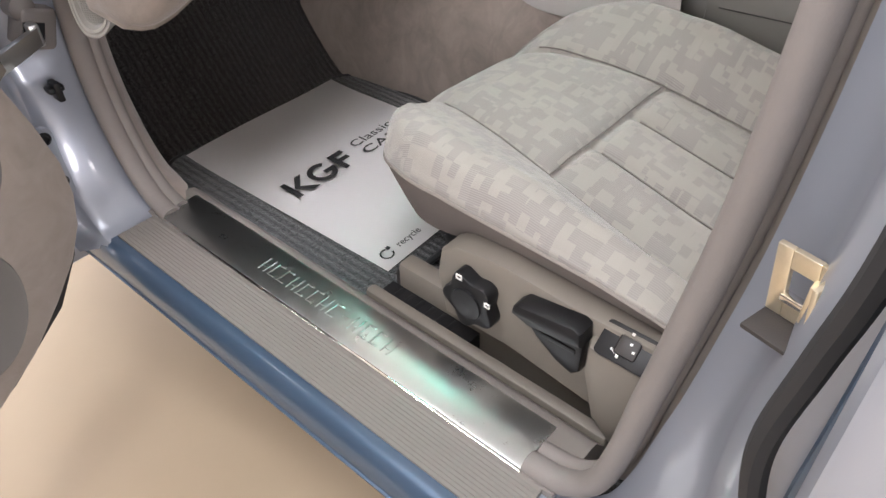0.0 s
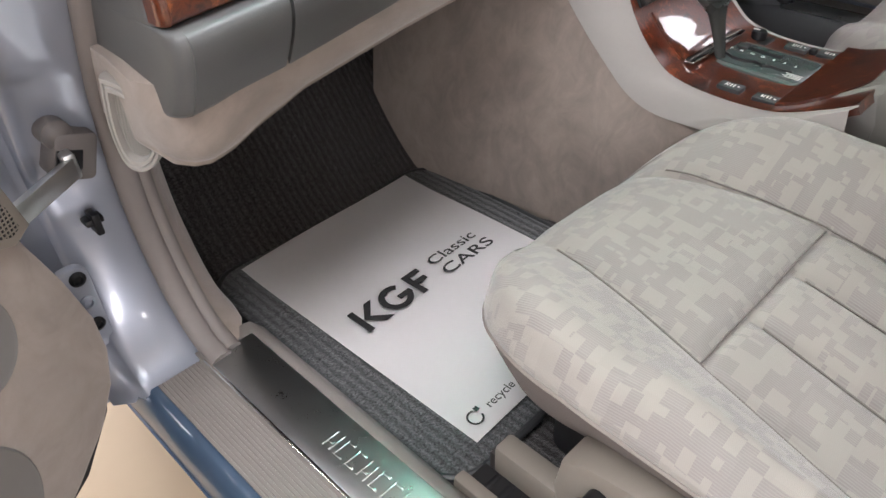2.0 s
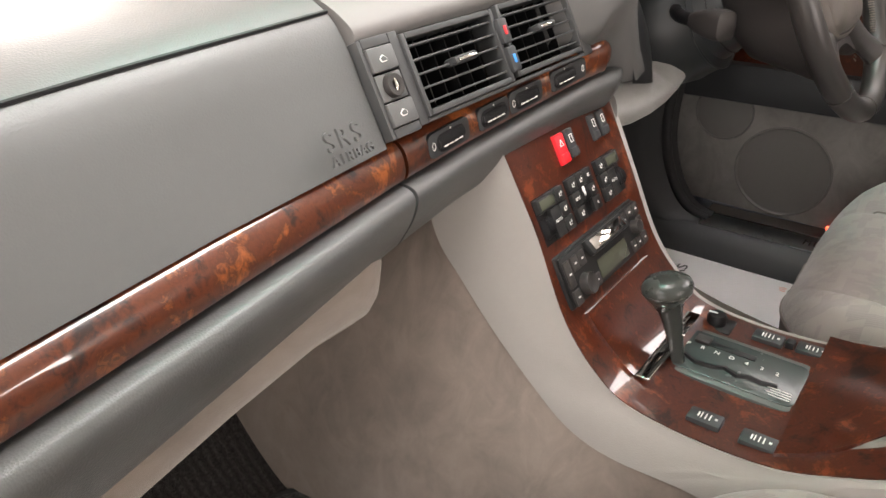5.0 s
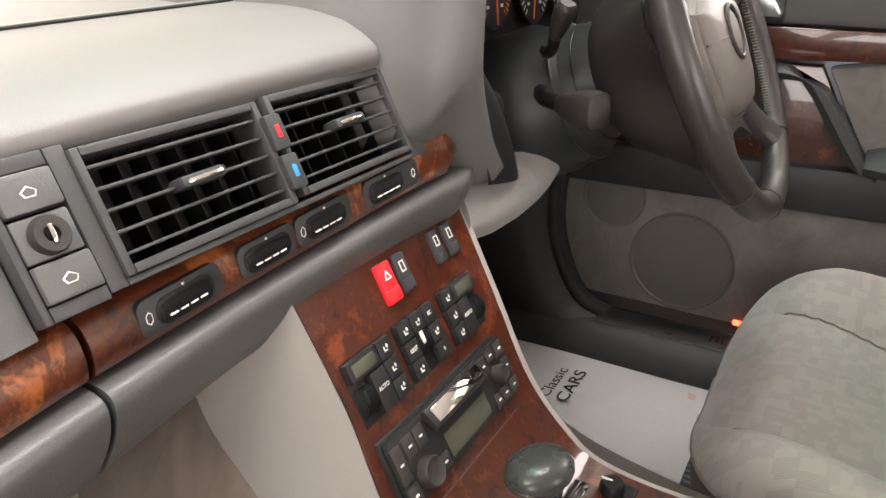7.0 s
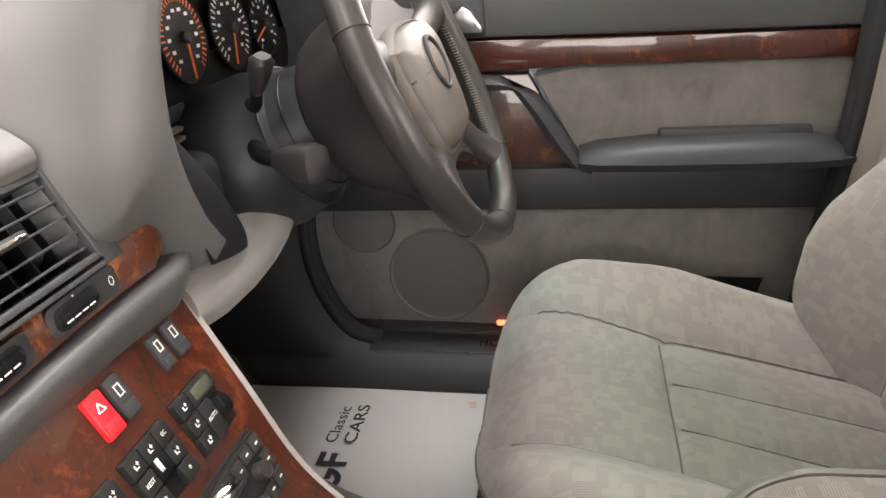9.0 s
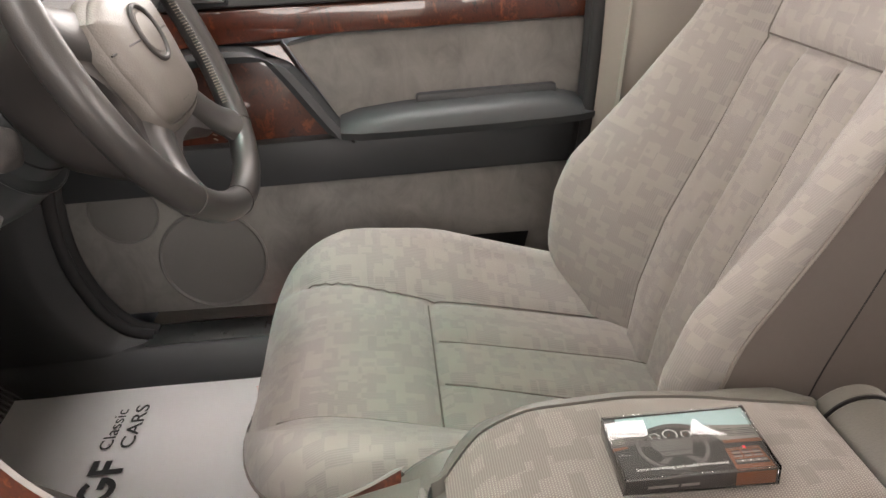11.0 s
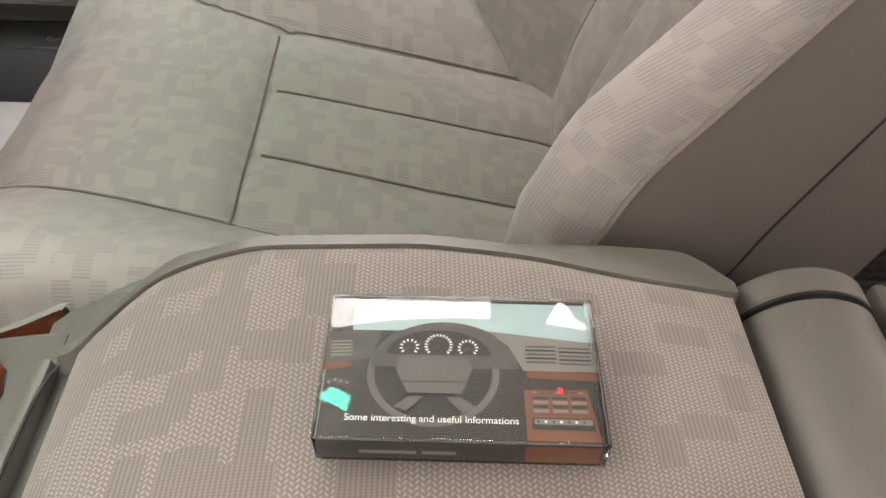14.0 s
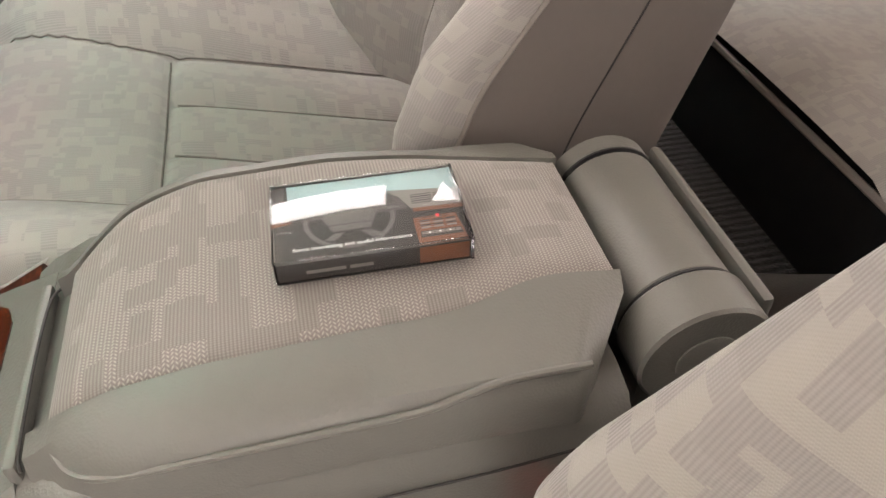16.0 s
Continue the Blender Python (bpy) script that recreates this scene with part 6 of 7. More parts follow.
# ---- front seats ----
def seat(xc, out, name, label, soft):
    """A front seat centred on xc; out is the side of its door."""
    ob = thing(name, label, "car seat", (xc, 0.35, 0.28), "front seats")
    YR, YF = (0.085, 0.617) if soft else (0.03, 0.640)
    top = [(0.03, 0.385), (0.085, 0.405), (0.14, 0.425), (0.25, 0.452), (0.39, 0.487), (0.47, 0.499), (0.55, 0.505), (0.60, 0.505), (0.65, 0.505)]
    NS, NY = 240, 150

    def seam_at(y, side=-1):
        if soft and side > 0:
            return lerp([(0.085, 0.150), (0.25, 0.148), (0.39, 0.137), (0.48, 0.146), (0.575, 0.160), (0.64, 0.165)], y)
        return lerp([(0.085, 0.150), (0.25, 0.148), (0.39, 0.134), (0.48, 0.119), (0.575, 0.103), (0.64, 0.09)], y)

    def section(y):
        q = min(1.0, max(0.0, (y - (YF - 0.115)) / 0.115))
        fall = 0.080 * (1 - math.sqrt(max(0.0, 1 - q ** 2.2)))
        zt = lerp(top, y) - fall
        u = min(0.9995, max(0.0, (y - 0.40) / (YF - 0.40)))
        hw = 0.262 * (1 - u ** 2.7) ** (1 / 2.7)
        k = min(1.0, hw / 0.2)
        bol = lerp([(0.08, 0.03), (0.2, 0.040), (0.36, 0.050), (0.5, 0.044), (0.58, 0.024), (0.63, 0.002)], y)
        bol = bol * 1.12 if soft else bol + lerp([(0.05, 0.022), (0.2, 0.024), (0.32, 0.010), (0.42, 0.0)], y)
        zp = lerp([(0.08, 0.470), (0.25, 0.492), (0.45, 0.500), (0.53, 0.490), (0.60, 0.462), (0.64, 0.428)], y)
        zb = lerp([(0.08, 0.42), (0.3, 0.425), (0.45, 0.415), (0.55, 0.385), (0.64, 0.365)], y)
        zp = min(zp, zt + bol * (0.55 if soft else 0.78))
        tuck = min(0.040, hw * 0.35)
        sx = min(seam_at(y), hw * 0.62)
        def side_of(hw, bol):
            return [(-(hw - tuck), zb), (-(hw - tuck * 0.5), (zb + zp) / 2 - 0.004), (-hw, zp), (-(hw - 0.004 * k), zp + (zt + bol - zp) * 0.45), (-(hw - 0.018 * k), zt + bol * 0.90), (-(hw - 0.045 * k), zt + bol), (-(sx + (hw - sx) * 0.42), zt + bol * 0.66),
                    (-sx, zt + bol * 0.08), (-sx * 0.67, zt + 0.003), (-sx * 0.336, zt + 0.002), (0.0, zt + 0.001)]
        half = side_of(hw, bol)
        other = side_of(0.262 * (1 - u ** 5.0) ** 0.2, bol * 1.18) if soft else half
        return half + [(-a, b) for a, b in reversed(other[:-1])]

    ys = [YR + (0.53 - YR) * k / 104 for k in range(105)] + [0.53 + (YF - 0.53) * math.sin(math.pi / 2 * k / 45) for k in range(1, 46)]
    pts, arc = [], []
    for y in ys:
        line = smooth_line(section(y), NS)
        sx = seam_at(y)
        row = []
        for px, pz in line:
            g = 0.0
            sx = seam_at(y, px)
            if pz > 0.40:
                # stuffed panels: each swells from its seams and is drawn in sharply along them
                ease = min(1.0, max(0.0, (0.605 - y) / 0.05))
                d = abs(abs(px) - sx)
                if abs(px) < sx and y < 0.393:
                    w = sx * 0.672
                    t = abs((px / w + 0.5) % 1.0 - 0.5) * 2
                    g = 0.016 * (1 - (1 - t ** 4) * (1 - math.exp(-(0.393 - y) / 0.010)))
                elif abs(px) < sx:
                    g = 0.012 * (1 - (1 - math.exp(-d / 0.009)) * (1 - math.exp(-(y - 0.393) / 0.009))) * ease
                else:
                    g = 0.012 * math.exp(-d / 0.009) * ease
            if not soft and px > 0:
                # the cushion's inner front corner is rounder
                q = max(0.0, (y - 0.42) / 0.22)
                px, pz = px * (1 - 0.16 * q * q), pz - 0.014 * q * q * min(1.0, px / 0.12)
            row.append((xc + px, y, pz - g))
        pts.append(row)
        acc = [0.0]
        for a, b in zip(line, line[1:]):
            acc.append(acc[-1] + float(np.linalg.norm(b - a)))
        mid = acc[NS // 2]
        arc.append([a - mid for a in acc])

    def piece(lo, hi, mat, nm, text):
        bm = bmesh.new()
        grid(bm, lambda i, j: pts[i][lo + j], NY, hi - lo, uv=lambda i, j: (arc[i][lo + j], ys[i]))
        return part(nm, bm, mat, ob, text)

    cut = max(j for j in range(NS // 2) if line_param(j, NS) <= 2.02)
    piece(cut, NS - cut, CLOTH_SOFT if soft else CLOTH, "cushion_top", "block-patterned woven seat cushion")
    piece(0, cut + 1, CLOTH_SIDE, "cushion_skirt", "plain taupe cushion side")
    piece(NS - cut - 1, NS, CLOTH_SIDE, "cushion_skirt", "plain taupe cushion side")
    bm = bmesh.new()
    front = pts[-1]
    low = [(p[0] * 0.985 + xc * 0.015, p[1] - 0.012, min(p[2], 0.372)) for p in front]
    grid(bm, lambda i, j: (front, low)[i][j], 2, NS, uv=lambda i, j: (arc[-1][j], YF + 0.06 * i))
    part("cushion_front", bm, CLOTH_SIDE, ob)
    for jj in (cut, NS - 1 - cut):
        bm = bmesh.new()
        tube(bm, [pts[i][jj] for i in range(0, NY, 3)], 0.0026, 6)
        part("piping", bm, PIPING, ob)
    bm = bmesh.new()
    tube(bm, [(p[0], p[1] + 0.0005, p[2]) for p in front[cut:NS - cut:2]], 0.0026, 6)
    part("piping", bm, PIPING, ob)
    part("cushion_pan", one_box(xc - 0.20, xc + 0.20, 0.09, 0.50, 0.33, 0.40, 0.012), BLACK, ob)

    def cord(line):
        bm = bmesh.new()
        tube(bm, line, 0.0011, 5)
        part("seam", bm, SEAM, ob)

    def cushion_line(f, ya, yb):
        out = []
        for i, y in enumerate(ys):
            if ya <= y <= yb and i % 2 == 0:
                row = pts[i]
                run = row[cut:NS - cut]
                z = float(np.interp(xc + f * seam_at(y, f), [p[0] for p in run], [p[2] for p in run]))
                out.append((xc + f * seam_at(y, f), y, z + 0.0012))
        return out
    for f, yb in ((-1, 0.575), (1, 0.555 if soft else 0.575), (-0.336, 0.385), (0.336, 0.385)):
        cord(cushion_line(f, 0.10, yb))
    i0 = min(range(NY), key=lambda i: abs(ys[i] - 0.393))
    cord([(p[0], 0.393, p[2] + 0.0012) for p in pts[i0][cut:NS - cut:2] if abs(p[0] - xc) < seam_at(0.393)])

    # backrest, in its own leaning space: across, up the back, towards the driver's chest
    B = basis((xc, 0.128 if soft else 0.136, 0.415), (-1, 0, 0), (0, -0.36, 0.933))
    NB, MB = 220, 130

    def bsec(s):
        hw = lerp([(0.0, 0.235 if soft else 0.18), (0.06, 0.246 if soft else 0.21), (0.16, 0.248), (0.28, 0.238), (0.45, 0.222), (0.58, 0.205), (0.64, 0.175)], s)
        bol = lerp([(0.0, 0.075 if soft else 0.02), (0.06, 0.10 if soft else 0.05), (0.14, 0.115), (0.20, 0.112), (0.32, 0.075), (0.42, 0.045), (0.55, 0.025), (0.64, 0.01)], s)
        zt = lerp([(0.0, -0.006), (0.08, 0.008), (0.18, 0.012), (0.3, 0.004), (0.45, -0.002), (0.58, -0.004), (0.64, -0.03)], s)
        back = -0.085
        half = [(-(hw - 0.075), back), (-(hw - 0.022), back + 0.004), (-(hw - 0.004), back + 0.028), (-hw, zt + bol * 0.30), (-(hw + 0.001), zt + bol * 0.80), (-(hw - 0.010), zt + bol * 0.97), (-(hw - 0.034), zt + bol), (-(hw - 0.075), zt + bol * 0.62),
                (-0.118, zt + bol * 0.10), (-0.08, zt + 0.002), (-0.04, zt + 0.001), (0, zt)]
        flat_side = 1.0 if soft else 0.5
        return half + [(-a, zt + (b - zt) * flat_side if b > zt else b) for a, b in reversed(half[:-1])]
    bp, barc, ss = [], [], [0.64 * k / (MB - 1) for k in range(MB)]
    for s in ss:
        line = smooth_line(bsec(s), NB)
        row = []
        for px, pz in line:
            g = 0.0
            if pz > -0.05:
                ease = min(1.0, max(0.0, (0.55 - s) / 0.05))
                d = abs(abs(px) - 0.118)
                if abs(px) < 0.118 and s < 0.43:
                    t = abs((px / 0.0787 + 0.5) % 1.0 - 0.5) * 2
                    g = 0.016 * (1 - (1 - t ** 4) * (1 - math.exp(-(0.43 - s) / 0.010)))
                elif abs(px) < 0.118:
                    g = 0.012 * (1 - (1 - math.exp(-d / 0.009)) * (1 - math.exp(-(s - 0.43) / 0.009))) * ease
                else:
                    g = 0.012 * math.exp(-d / 0.009) * ease
            row.append(B @ Vector((px, s, pz - g)))
        bp.append(row)
        acc = [0.0]
        for a, b in zip(line, line[1:]):
            acc.append(acc[-1] + float(np.linalg.norm(b - a)))
        barc.append([a - acc[NB // 2] for a in acc])
    cb = max(j for j in range(NB // 2) if line_param(j, NB, 23) <= 3.75)

    def bpiece(lo, hi, mat, nm, text):
        bm = bmesh.new()
        grid(bm, lambda i, j: bp[i][lo + j], MB, hi - lo, uv=lambda i, j: (barc[i][lo + j], ss[i]))
        return part(nm, bm, mat, ob, text)
    bpiece(cb, NB - cb, CLOTH_SOFT if soft else CLOTH, "backrest_front", "block-patterned woven backrest")
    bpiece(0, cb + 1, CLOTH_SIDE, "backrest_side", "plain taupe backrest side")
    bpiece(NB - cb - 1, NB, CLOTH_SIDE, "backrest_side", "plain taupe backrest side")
    bm = bmesh.new()
    vs = [bm.verts.new(p) for p in bp[-1]]
    bm.faces.new(vs)
    vs = [bm.verts.new(p) for p in bp[0][::-1]]
    bm.faces.new(vs)
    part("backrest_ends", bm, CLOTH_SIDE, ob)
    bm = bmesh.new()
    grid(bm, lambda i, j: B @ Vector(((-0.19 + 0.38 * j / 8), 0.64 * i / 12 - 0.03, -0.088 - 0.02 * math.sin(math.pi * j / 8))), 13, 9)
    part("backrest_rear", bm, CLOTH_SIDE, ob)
    for jj in (cb, NB - 1 - cb):
        bm = bmesh.new()
        tube(bm, [bp[i][jj] for i in range(0, MB, 3)], 0.0021, 6)
        part("piping", bm, PIPING, ob)
    for x in (-0.118, 0.118, -0.03935, 0.03935):
        line = []
        for i in range(0, MB, 2):
            if ss[i] < (0.52 if abs(x) > 0.1 else 0.425):
                j = min(range(cb, NB - cb), key=lambda q: abs(bp[i][q][0] - xc - x))
                line.append(Vector(bp[i][j]) + Vector((0, 0.0012, 0.0005)))
        cord(line)
    i0 = min(range(MB), key=lambda i: abs(ss[i] - 0.43))
    cord([Vector(p) + Vector((0, 0.0012, 0.0005)) for p in bp[i0][cb:NB - cb:2] if abs(p[0] - xc) < 0.118])
    for sgn in (-1, 1):
        jj = 26 if sgn < 0 else NB - 27
        bm = bmesh.new()
        tube(bm, [Vector(bp[i][jj]) + Vector((sgn * 0.0005, 0, 0)) for i in range(0, MB, 3)], 0.0012, 5)
        part("side_seam", bm, SHROUD, ob)

    # plinth with rails
    for sgn in (-1, 1):
        xr_ = xc + sgn * 0.225
        part("seat_rail", one_box(xr_ - 0.018, xr_ + 0.018, 0.0, 0.545, 0.268, 0.325, 0.005), SHROUD, ob)
    return ob


SEAM = plain("seam_thread", (0.15, 0.135, 0.125), 0.9, 0, 0.15)


def line_param(j, n, count=21):
    return j / (n - 1) * (count - 1)


pseat = seat(-0.381, -1, "passenger_seat", "beige block-patterned cloth passenger seat with plastic side controls", False)
dseat = seat(0.381, 1, "driver_seat", "pale beige pleated cloth driver seat beside the armrest", True)

# side shield with its controls
shield = part("side_shield", prism(bmesh.new(), [(0.432, 0.345), (0.443, 0.40), (0.437, 0.438), (0.415, 0.454), (0.36, 0.463), (0.26, 0.458), (0.10, 0.460), (0.08, 0.40), (0.10, 0.325), (0.24, 0.335), (0.34, 0.348)], "x", -0.654, -0.612, 0.006), STONE, pseat, "stone-grey plastic seat shield")
bm = bmesh.new()
prism(bm, [(0.238, 0.440), (0.10, 0.440), (0.10, 0.30), (0.185, 0.30), (0.225, 0.34), (0.240, 0.40)], "x", -0.672, -0.63, 0.012)
pod = part("switch_pod", bm, STONE, shield)
bm = bmesh.new()
n = 60
poly = []
for k in range(n):
    a = 2 * math.pi * k / n
    r = 0.032 + 0.0042 * math.cos(5 * a + 0.6)
    poly.append((0.384 + r * math.cos(a), 0.403 + 1.08 * r * math.sin(a)))
prism(bm, poly, "x", -0.672, -0.650, 0.004)
turned(bm, [(0.020, 0), (0.0195, 0.003), (0.001, 0.004)], basis((-0.6715, 0.384, 0.403), (0, 1, 0), (0, 0, 1)) @ pose(0, 0, 0, 180), 24)
knob = part("lumbar_knob", bm, BLACK, shield, "black fluted hand wheel")
for y, z in ((0.394, 0.436), (0.356, 0.417)):
    bm = bmesh.new()
    for a, b, c, d in ((-0.0038, 0.0038, 0.0018, 0.0030), (-0.0038, 0.0038, -0.0030, -0.0018), (-0.0038, -0.0026, -0.0018, 0.0018), (0.0026, 0.0038, -0.0018, 0.0018)):
        box(bm, -0.6730, -0.6715, y + a, y + b, z + c, z + d)
    part("knob_mark", bm, WHITE, knob)
bm = bmesh.new()
prism(bm, [(0.322, 0.434), (0.321, 0.442), (0.314, 0.449), (0.250, 0.459), (0.242, 0.455), (0.240, 0.437), (0.300, 0.428)], "x", -0.679, -0.652, 0.005)
lever = part("recline_lever", bm, BLACK, shield, "black seat lever with a rounded grip")
bm = bmesh.new()
prism(bm, [(0.319, 0.430), (0.243, 0.441), (0.244, 0.390), (0.252, 0.381), (0.272, 0.388), (0.298, 0.407)], "x", -0.667, -0.650, 0.004)
part("lever_paddle", bm, BLACK, lever)
part("lever_slot", one_box(-0.6685, -0.66, 0.250, 0.294, 0.414, 0.420, 0.001), BLACK, lever)
SWP = basis((-0.656, 0.203, 0.4475), (0, -1, 0), (0.80, 0, 0.60))
bm = bmesh.new()
prism(bm, round_poly(0.056, 0.036, 0.005, 3), "z", -0.004, 0.0035, 0.001, SWP)
panel = part("switch_plate", bm, BLACK, pod, "black seat switch plate")
part("rocker", one_box(-0.010, 0.012, -0.010, 0.010, 0.003, 0.0062, 0.003, SWP), SHROUD, panel)
for dx, dy in ((0.0, 0.0135), (0.003, 0.004), (0.008, -0.002), (-0.004, -0.012)):
    part("switch_print", one_box(dx - 0.0013, dx + 0.0013, dy - 0.0013, dy + 0.0013, 0.0034, 0.0066, 0.0003, SWP), WHITE, panel)
for k in range(5):
    part("scale_tick", one_box(-0.013 + 0.0022 * k, -0.0118 + 0.0022 * k, -0.009 - 0.0006 * k, -0.0065 - 0.0006 * k, 0.0034, 0.0039, 0, SWP), WHITE, panel)
bm = bmesh.new()
prism(bm, round_poly(0.030, 0.020, 0.004, 3, 0.048, 0.002), "z", -0.004, 0.0030, 0.0006, SWP)
part("pocket_slot", bm, BLACK, pod)
# rail cover by the sill
rail = thing("seat_rail_cover", "stone-grey plastic seat rail cover with a dark slot", "rail cover", (-0.645, 0.48, 0.29))
part("cover", one_box(-0.672, -0.655, 0.20, 0.552, 0.268, 0.322, 0.005), STONE, rail)
part("cover", one_box(-0.628, -0.600, 0.20, 0.535, 0.268, 0.345, 0.006), STONE, rail)
part("slot", one_box(-0.655, -0.628, 0.40, 0.545, 0.268, 0.308, 0), BLACK, rail)
for k in range(6):
    part("tooth", one_box(-0.653, -0.630, 0.43 + 0.018 * k, 0.438 + 0.018 * k, 0.303, 0.309, 0.002), BLACK, rail)

# ---- rear bench ----
bench = thing("rear_bench", "pale beige cloth rear bench seat, front face blackened for footwell shade", "car seat", (0, -0.6, 0.28))
bm = bmesh.new()


def bench_top(i, j):
    x = -0.70 + 1.40 * i / 60
    u = j / 30
    y = -0.285 - 0.55 * u
    dip = 0.02 * abs(math.sin(math.pi * (x + 0.70) / 0.70)) ** 0.6
    seam = 0.01 * math.exp(-(abs(abs(x) - 0.16) / 0.008) ** 2)
    return (x, y, 0.425 + 0.028 * (1 - (1 - min(1, u * 6)) ** 2) + dip - seam - 0.06 * u)


grid(bm, bench_top, 61, 31, uv=lambda i, j: (1.40 * i / 60, 0.55 * j / 30))
part("bench_cushion", bm, CLOTH_SOFT, bench)
# front face coloured black for the shade of the rear footwell
part("bench_front_shaded", one_box(-0.70, 0.70, -0.32, -0.288, 0.27, 0.423, 0.006), BLACK, bench)
bm = bmesh.new()
tube(bm, [(-0.70 + 1.4 * k / 20, -0.287, 0.427) for k in range(21)], 0.005, 8)
part("piping", bm, PIPING, bench)
part("bench_back", one_box(-0.68, 0.68, -1.10, -0.92, 0.36, 0.95, 0.05, Matrix.Translation((0, -0.9, 0.36)) @ pose(0, 0, 0, 15) @ Matrix.Translation((0, 0.9, -0.36))), CLOTH_SOFT, bench)

# buckle and belt
buckle = thing("belt_buckle", "black seat belt buckle with a red release button", "belt buckle", (-0.125, 0.14, 0.45))
mb = Matrix.Translation((-0.122, 0.15, 0.47)) @ pose(0, 0, 0, -20, 12, 0)
part("buckle_body", one_box(-0.016, 0.016, -0.02, 0.02, -0.05, 0.035, 0.004, mb), BLACK, buckle)
part("release_button", one_box(-0.012, 0.012, -0.012, 0.016, 0.032, 0.038, 0.002, mb), RED, buckle)


# ---- mats and papers ----
mat_t = thing("floor_mat", "dark grey pile floor mat with a bound edge", "floor mat", (-0.44, 0.8, 0.27))


def mat_poly(w, h, r, cx, cy):
    return round_poly(w, h, r, 6, cx, cy)


bm = bmesh.new()
prism(bm, mat_poly(0.44, 0.50, 0.05, -0.445, 0.808), "z", 0.2705, 0.283, 0.003)
part("mat_surface", bm, MAT_PILE, mat_t)
bm = bmesh.new()
tube(bm, [(x, y, 0.279) for x, y in mat_poly(0.445, 0.505, 0.052, -0.445, 0.808)], 0.0055, 8, closed=True)
part("bound_edge", bm, CHARCOAL, mat_t)
mat_d = thing("floor_mat", "dark grey pile floor mat under the wheel", "floor mat", (0.44, 0.85, 0.27))
bm = bmesh.new()
prism(bm, mat_poly(0.45, 0.60, 0.05, 0.445, 0.80), "z", 0.2705, 0.283, 0.003)
part("mat_surface", bm, MAT_PILE, mat_d)


def paper_mat(name, label, cx, cy, w, h, turn, z):
    ob = thing(name, label, "paper mat", (cx, cy, z))
    m = Matrix.Translation((cx, cy, z)) @ pose(0, 0, 0, 0, 0, turn)
    bm = bmesh.new()
    grid(bm, lambda i, j: m @ Vector((-w / 2 + w * i / 16, -h / 2 + h * j / 16, 0.0012 + 0.0018 * math.sin(1.7 * i / 5) * math.sin(2.1 * j / 5 + 1) + 0.004 * max(0, (j - 13) / 3) ** 2)), 17, 17)
    bmesh.ops.solidify(bm, geom=bm.faces[:], thickness=0.0004)
    part("sheet", bm, PAPER, ob)
    mi = m @ Matrix.Translation((0, 0, 0.0042))
    return ob, mi


def logo(ob, mi, x, y):
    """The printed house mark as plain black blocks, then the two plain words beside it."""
    bm = bmesh.new()
    H = 0.047
    box(bm, x, x + 0.0095, y, y + H, -0.0001, 0.0002, 0, mi)
    prism(bm, [(x + 0.0105, y + 0.0225), (x + 0.030, y + H), (x + 0.043, y + H), (x + 0.0215, y + 0.0225), (x + 0.045, y), (x + 0.031, y)], "z", -0.0001, 0.0002, 0, mi)
    ring = [(radians(48 + 312 * q / 30), 0) for q in range(31)]
    cx, cy, ro, ri = x + 0.070, y + H / 2, 0.0250, 0.0155
    for (a, _), (b, _) in zip(ring, ring[1:]):
        bm.faces.new([bm.verts.new(mi @ Vector((cx + r * math.cos(g), cy + r * math.sin(g), 0.0001))) for r, g in ((ri, a), (ro, a), (ro, b), (ri, b))])
    box(bm, cx + 0.002, cx + ro, cy - 0.0080, cy + 0.0010, -0.0001, 0.0002, 0, mi)
    x0 = x + 0.101
    box(bm, x0, x0 + 0.0095, y, y + H, -0.0001, 0.0002, 0, mi)
    box(bm, x0 + 0.0095, x0 + 0.030, y + H - 0.0092, y + H, -0.0001, 0.0002, 0, mi)
    box(bm, x0 + 0.0095, x0 + 0.028, y + H * 0.42, y + H * 0.42 + 0.0092, -0.0001, 0.0002, 0, mi)
    part("heavy_mark", bm, INK, ob)
    lettering("printed_word", "Classic", 0.0265, mi @ Matrix.Translation((x + 0.153, y + 0.0400, 0)) @ Matrix.Diagonal((1.30, 1, 1, 1)), INK, ob, 0.0001, False)
    lettering("printed_word", "CARS", 0.0285, mi @ Matrix.Translation((x + 0.152, y + 0.0095, 0)) @ Matrix.Diagonal((1.48, 1, 1, 1)), INK, ob, 0.0001, False)
    lettering("printed_word", "CARS", 0.0285, mi @ Matrix.Translation((x + 0.1528, y + 0.0099, 0.00005)) @ Matrix.Diagonal((1.48, 1, 1, 1)), INK, ob, 0.0001, False)


sheet1, mi1 = paper_mat("paper_floor_mat", "white paper floor mat with a printed black mark", -0.4435, 0.813, 0.335, 0.458, 1.6, 0.2868)
logo(sheet1, mi1, -0.130, -0.010)
lettering("small_words", "recycle", 0.0165, mi1 @ Matrix.Translation((-0.098, -0.205, 0.0002)), INK, sheet1, 0.0001)
bm = bmesh.new()
pts = [mi1 @ Vector((-0.144 + 0.0095 * math.cos(a), -0.206 + 0.0095 * math.sin(a), 0.0002)) for a in (radians(60 + 290 * k / 20) for k in range(21))]
tube(bm, pts, 0.0012, 6, squash=0.2)
box(bm, -0.137, -0.131, -0.201, -0.195, 0, 0.0004, 0, mi1)
part("small_mark", bm, INK, sheet1)
sheet2, mi2 = paper_mat("paper_floor_mat", "white paper floor mat lying under the steering wheel", 0.484, 0.867, 0.345, 0.462, 0.0, 0.2905)
logo(sheet2, mi2, -0.132, -0.030)
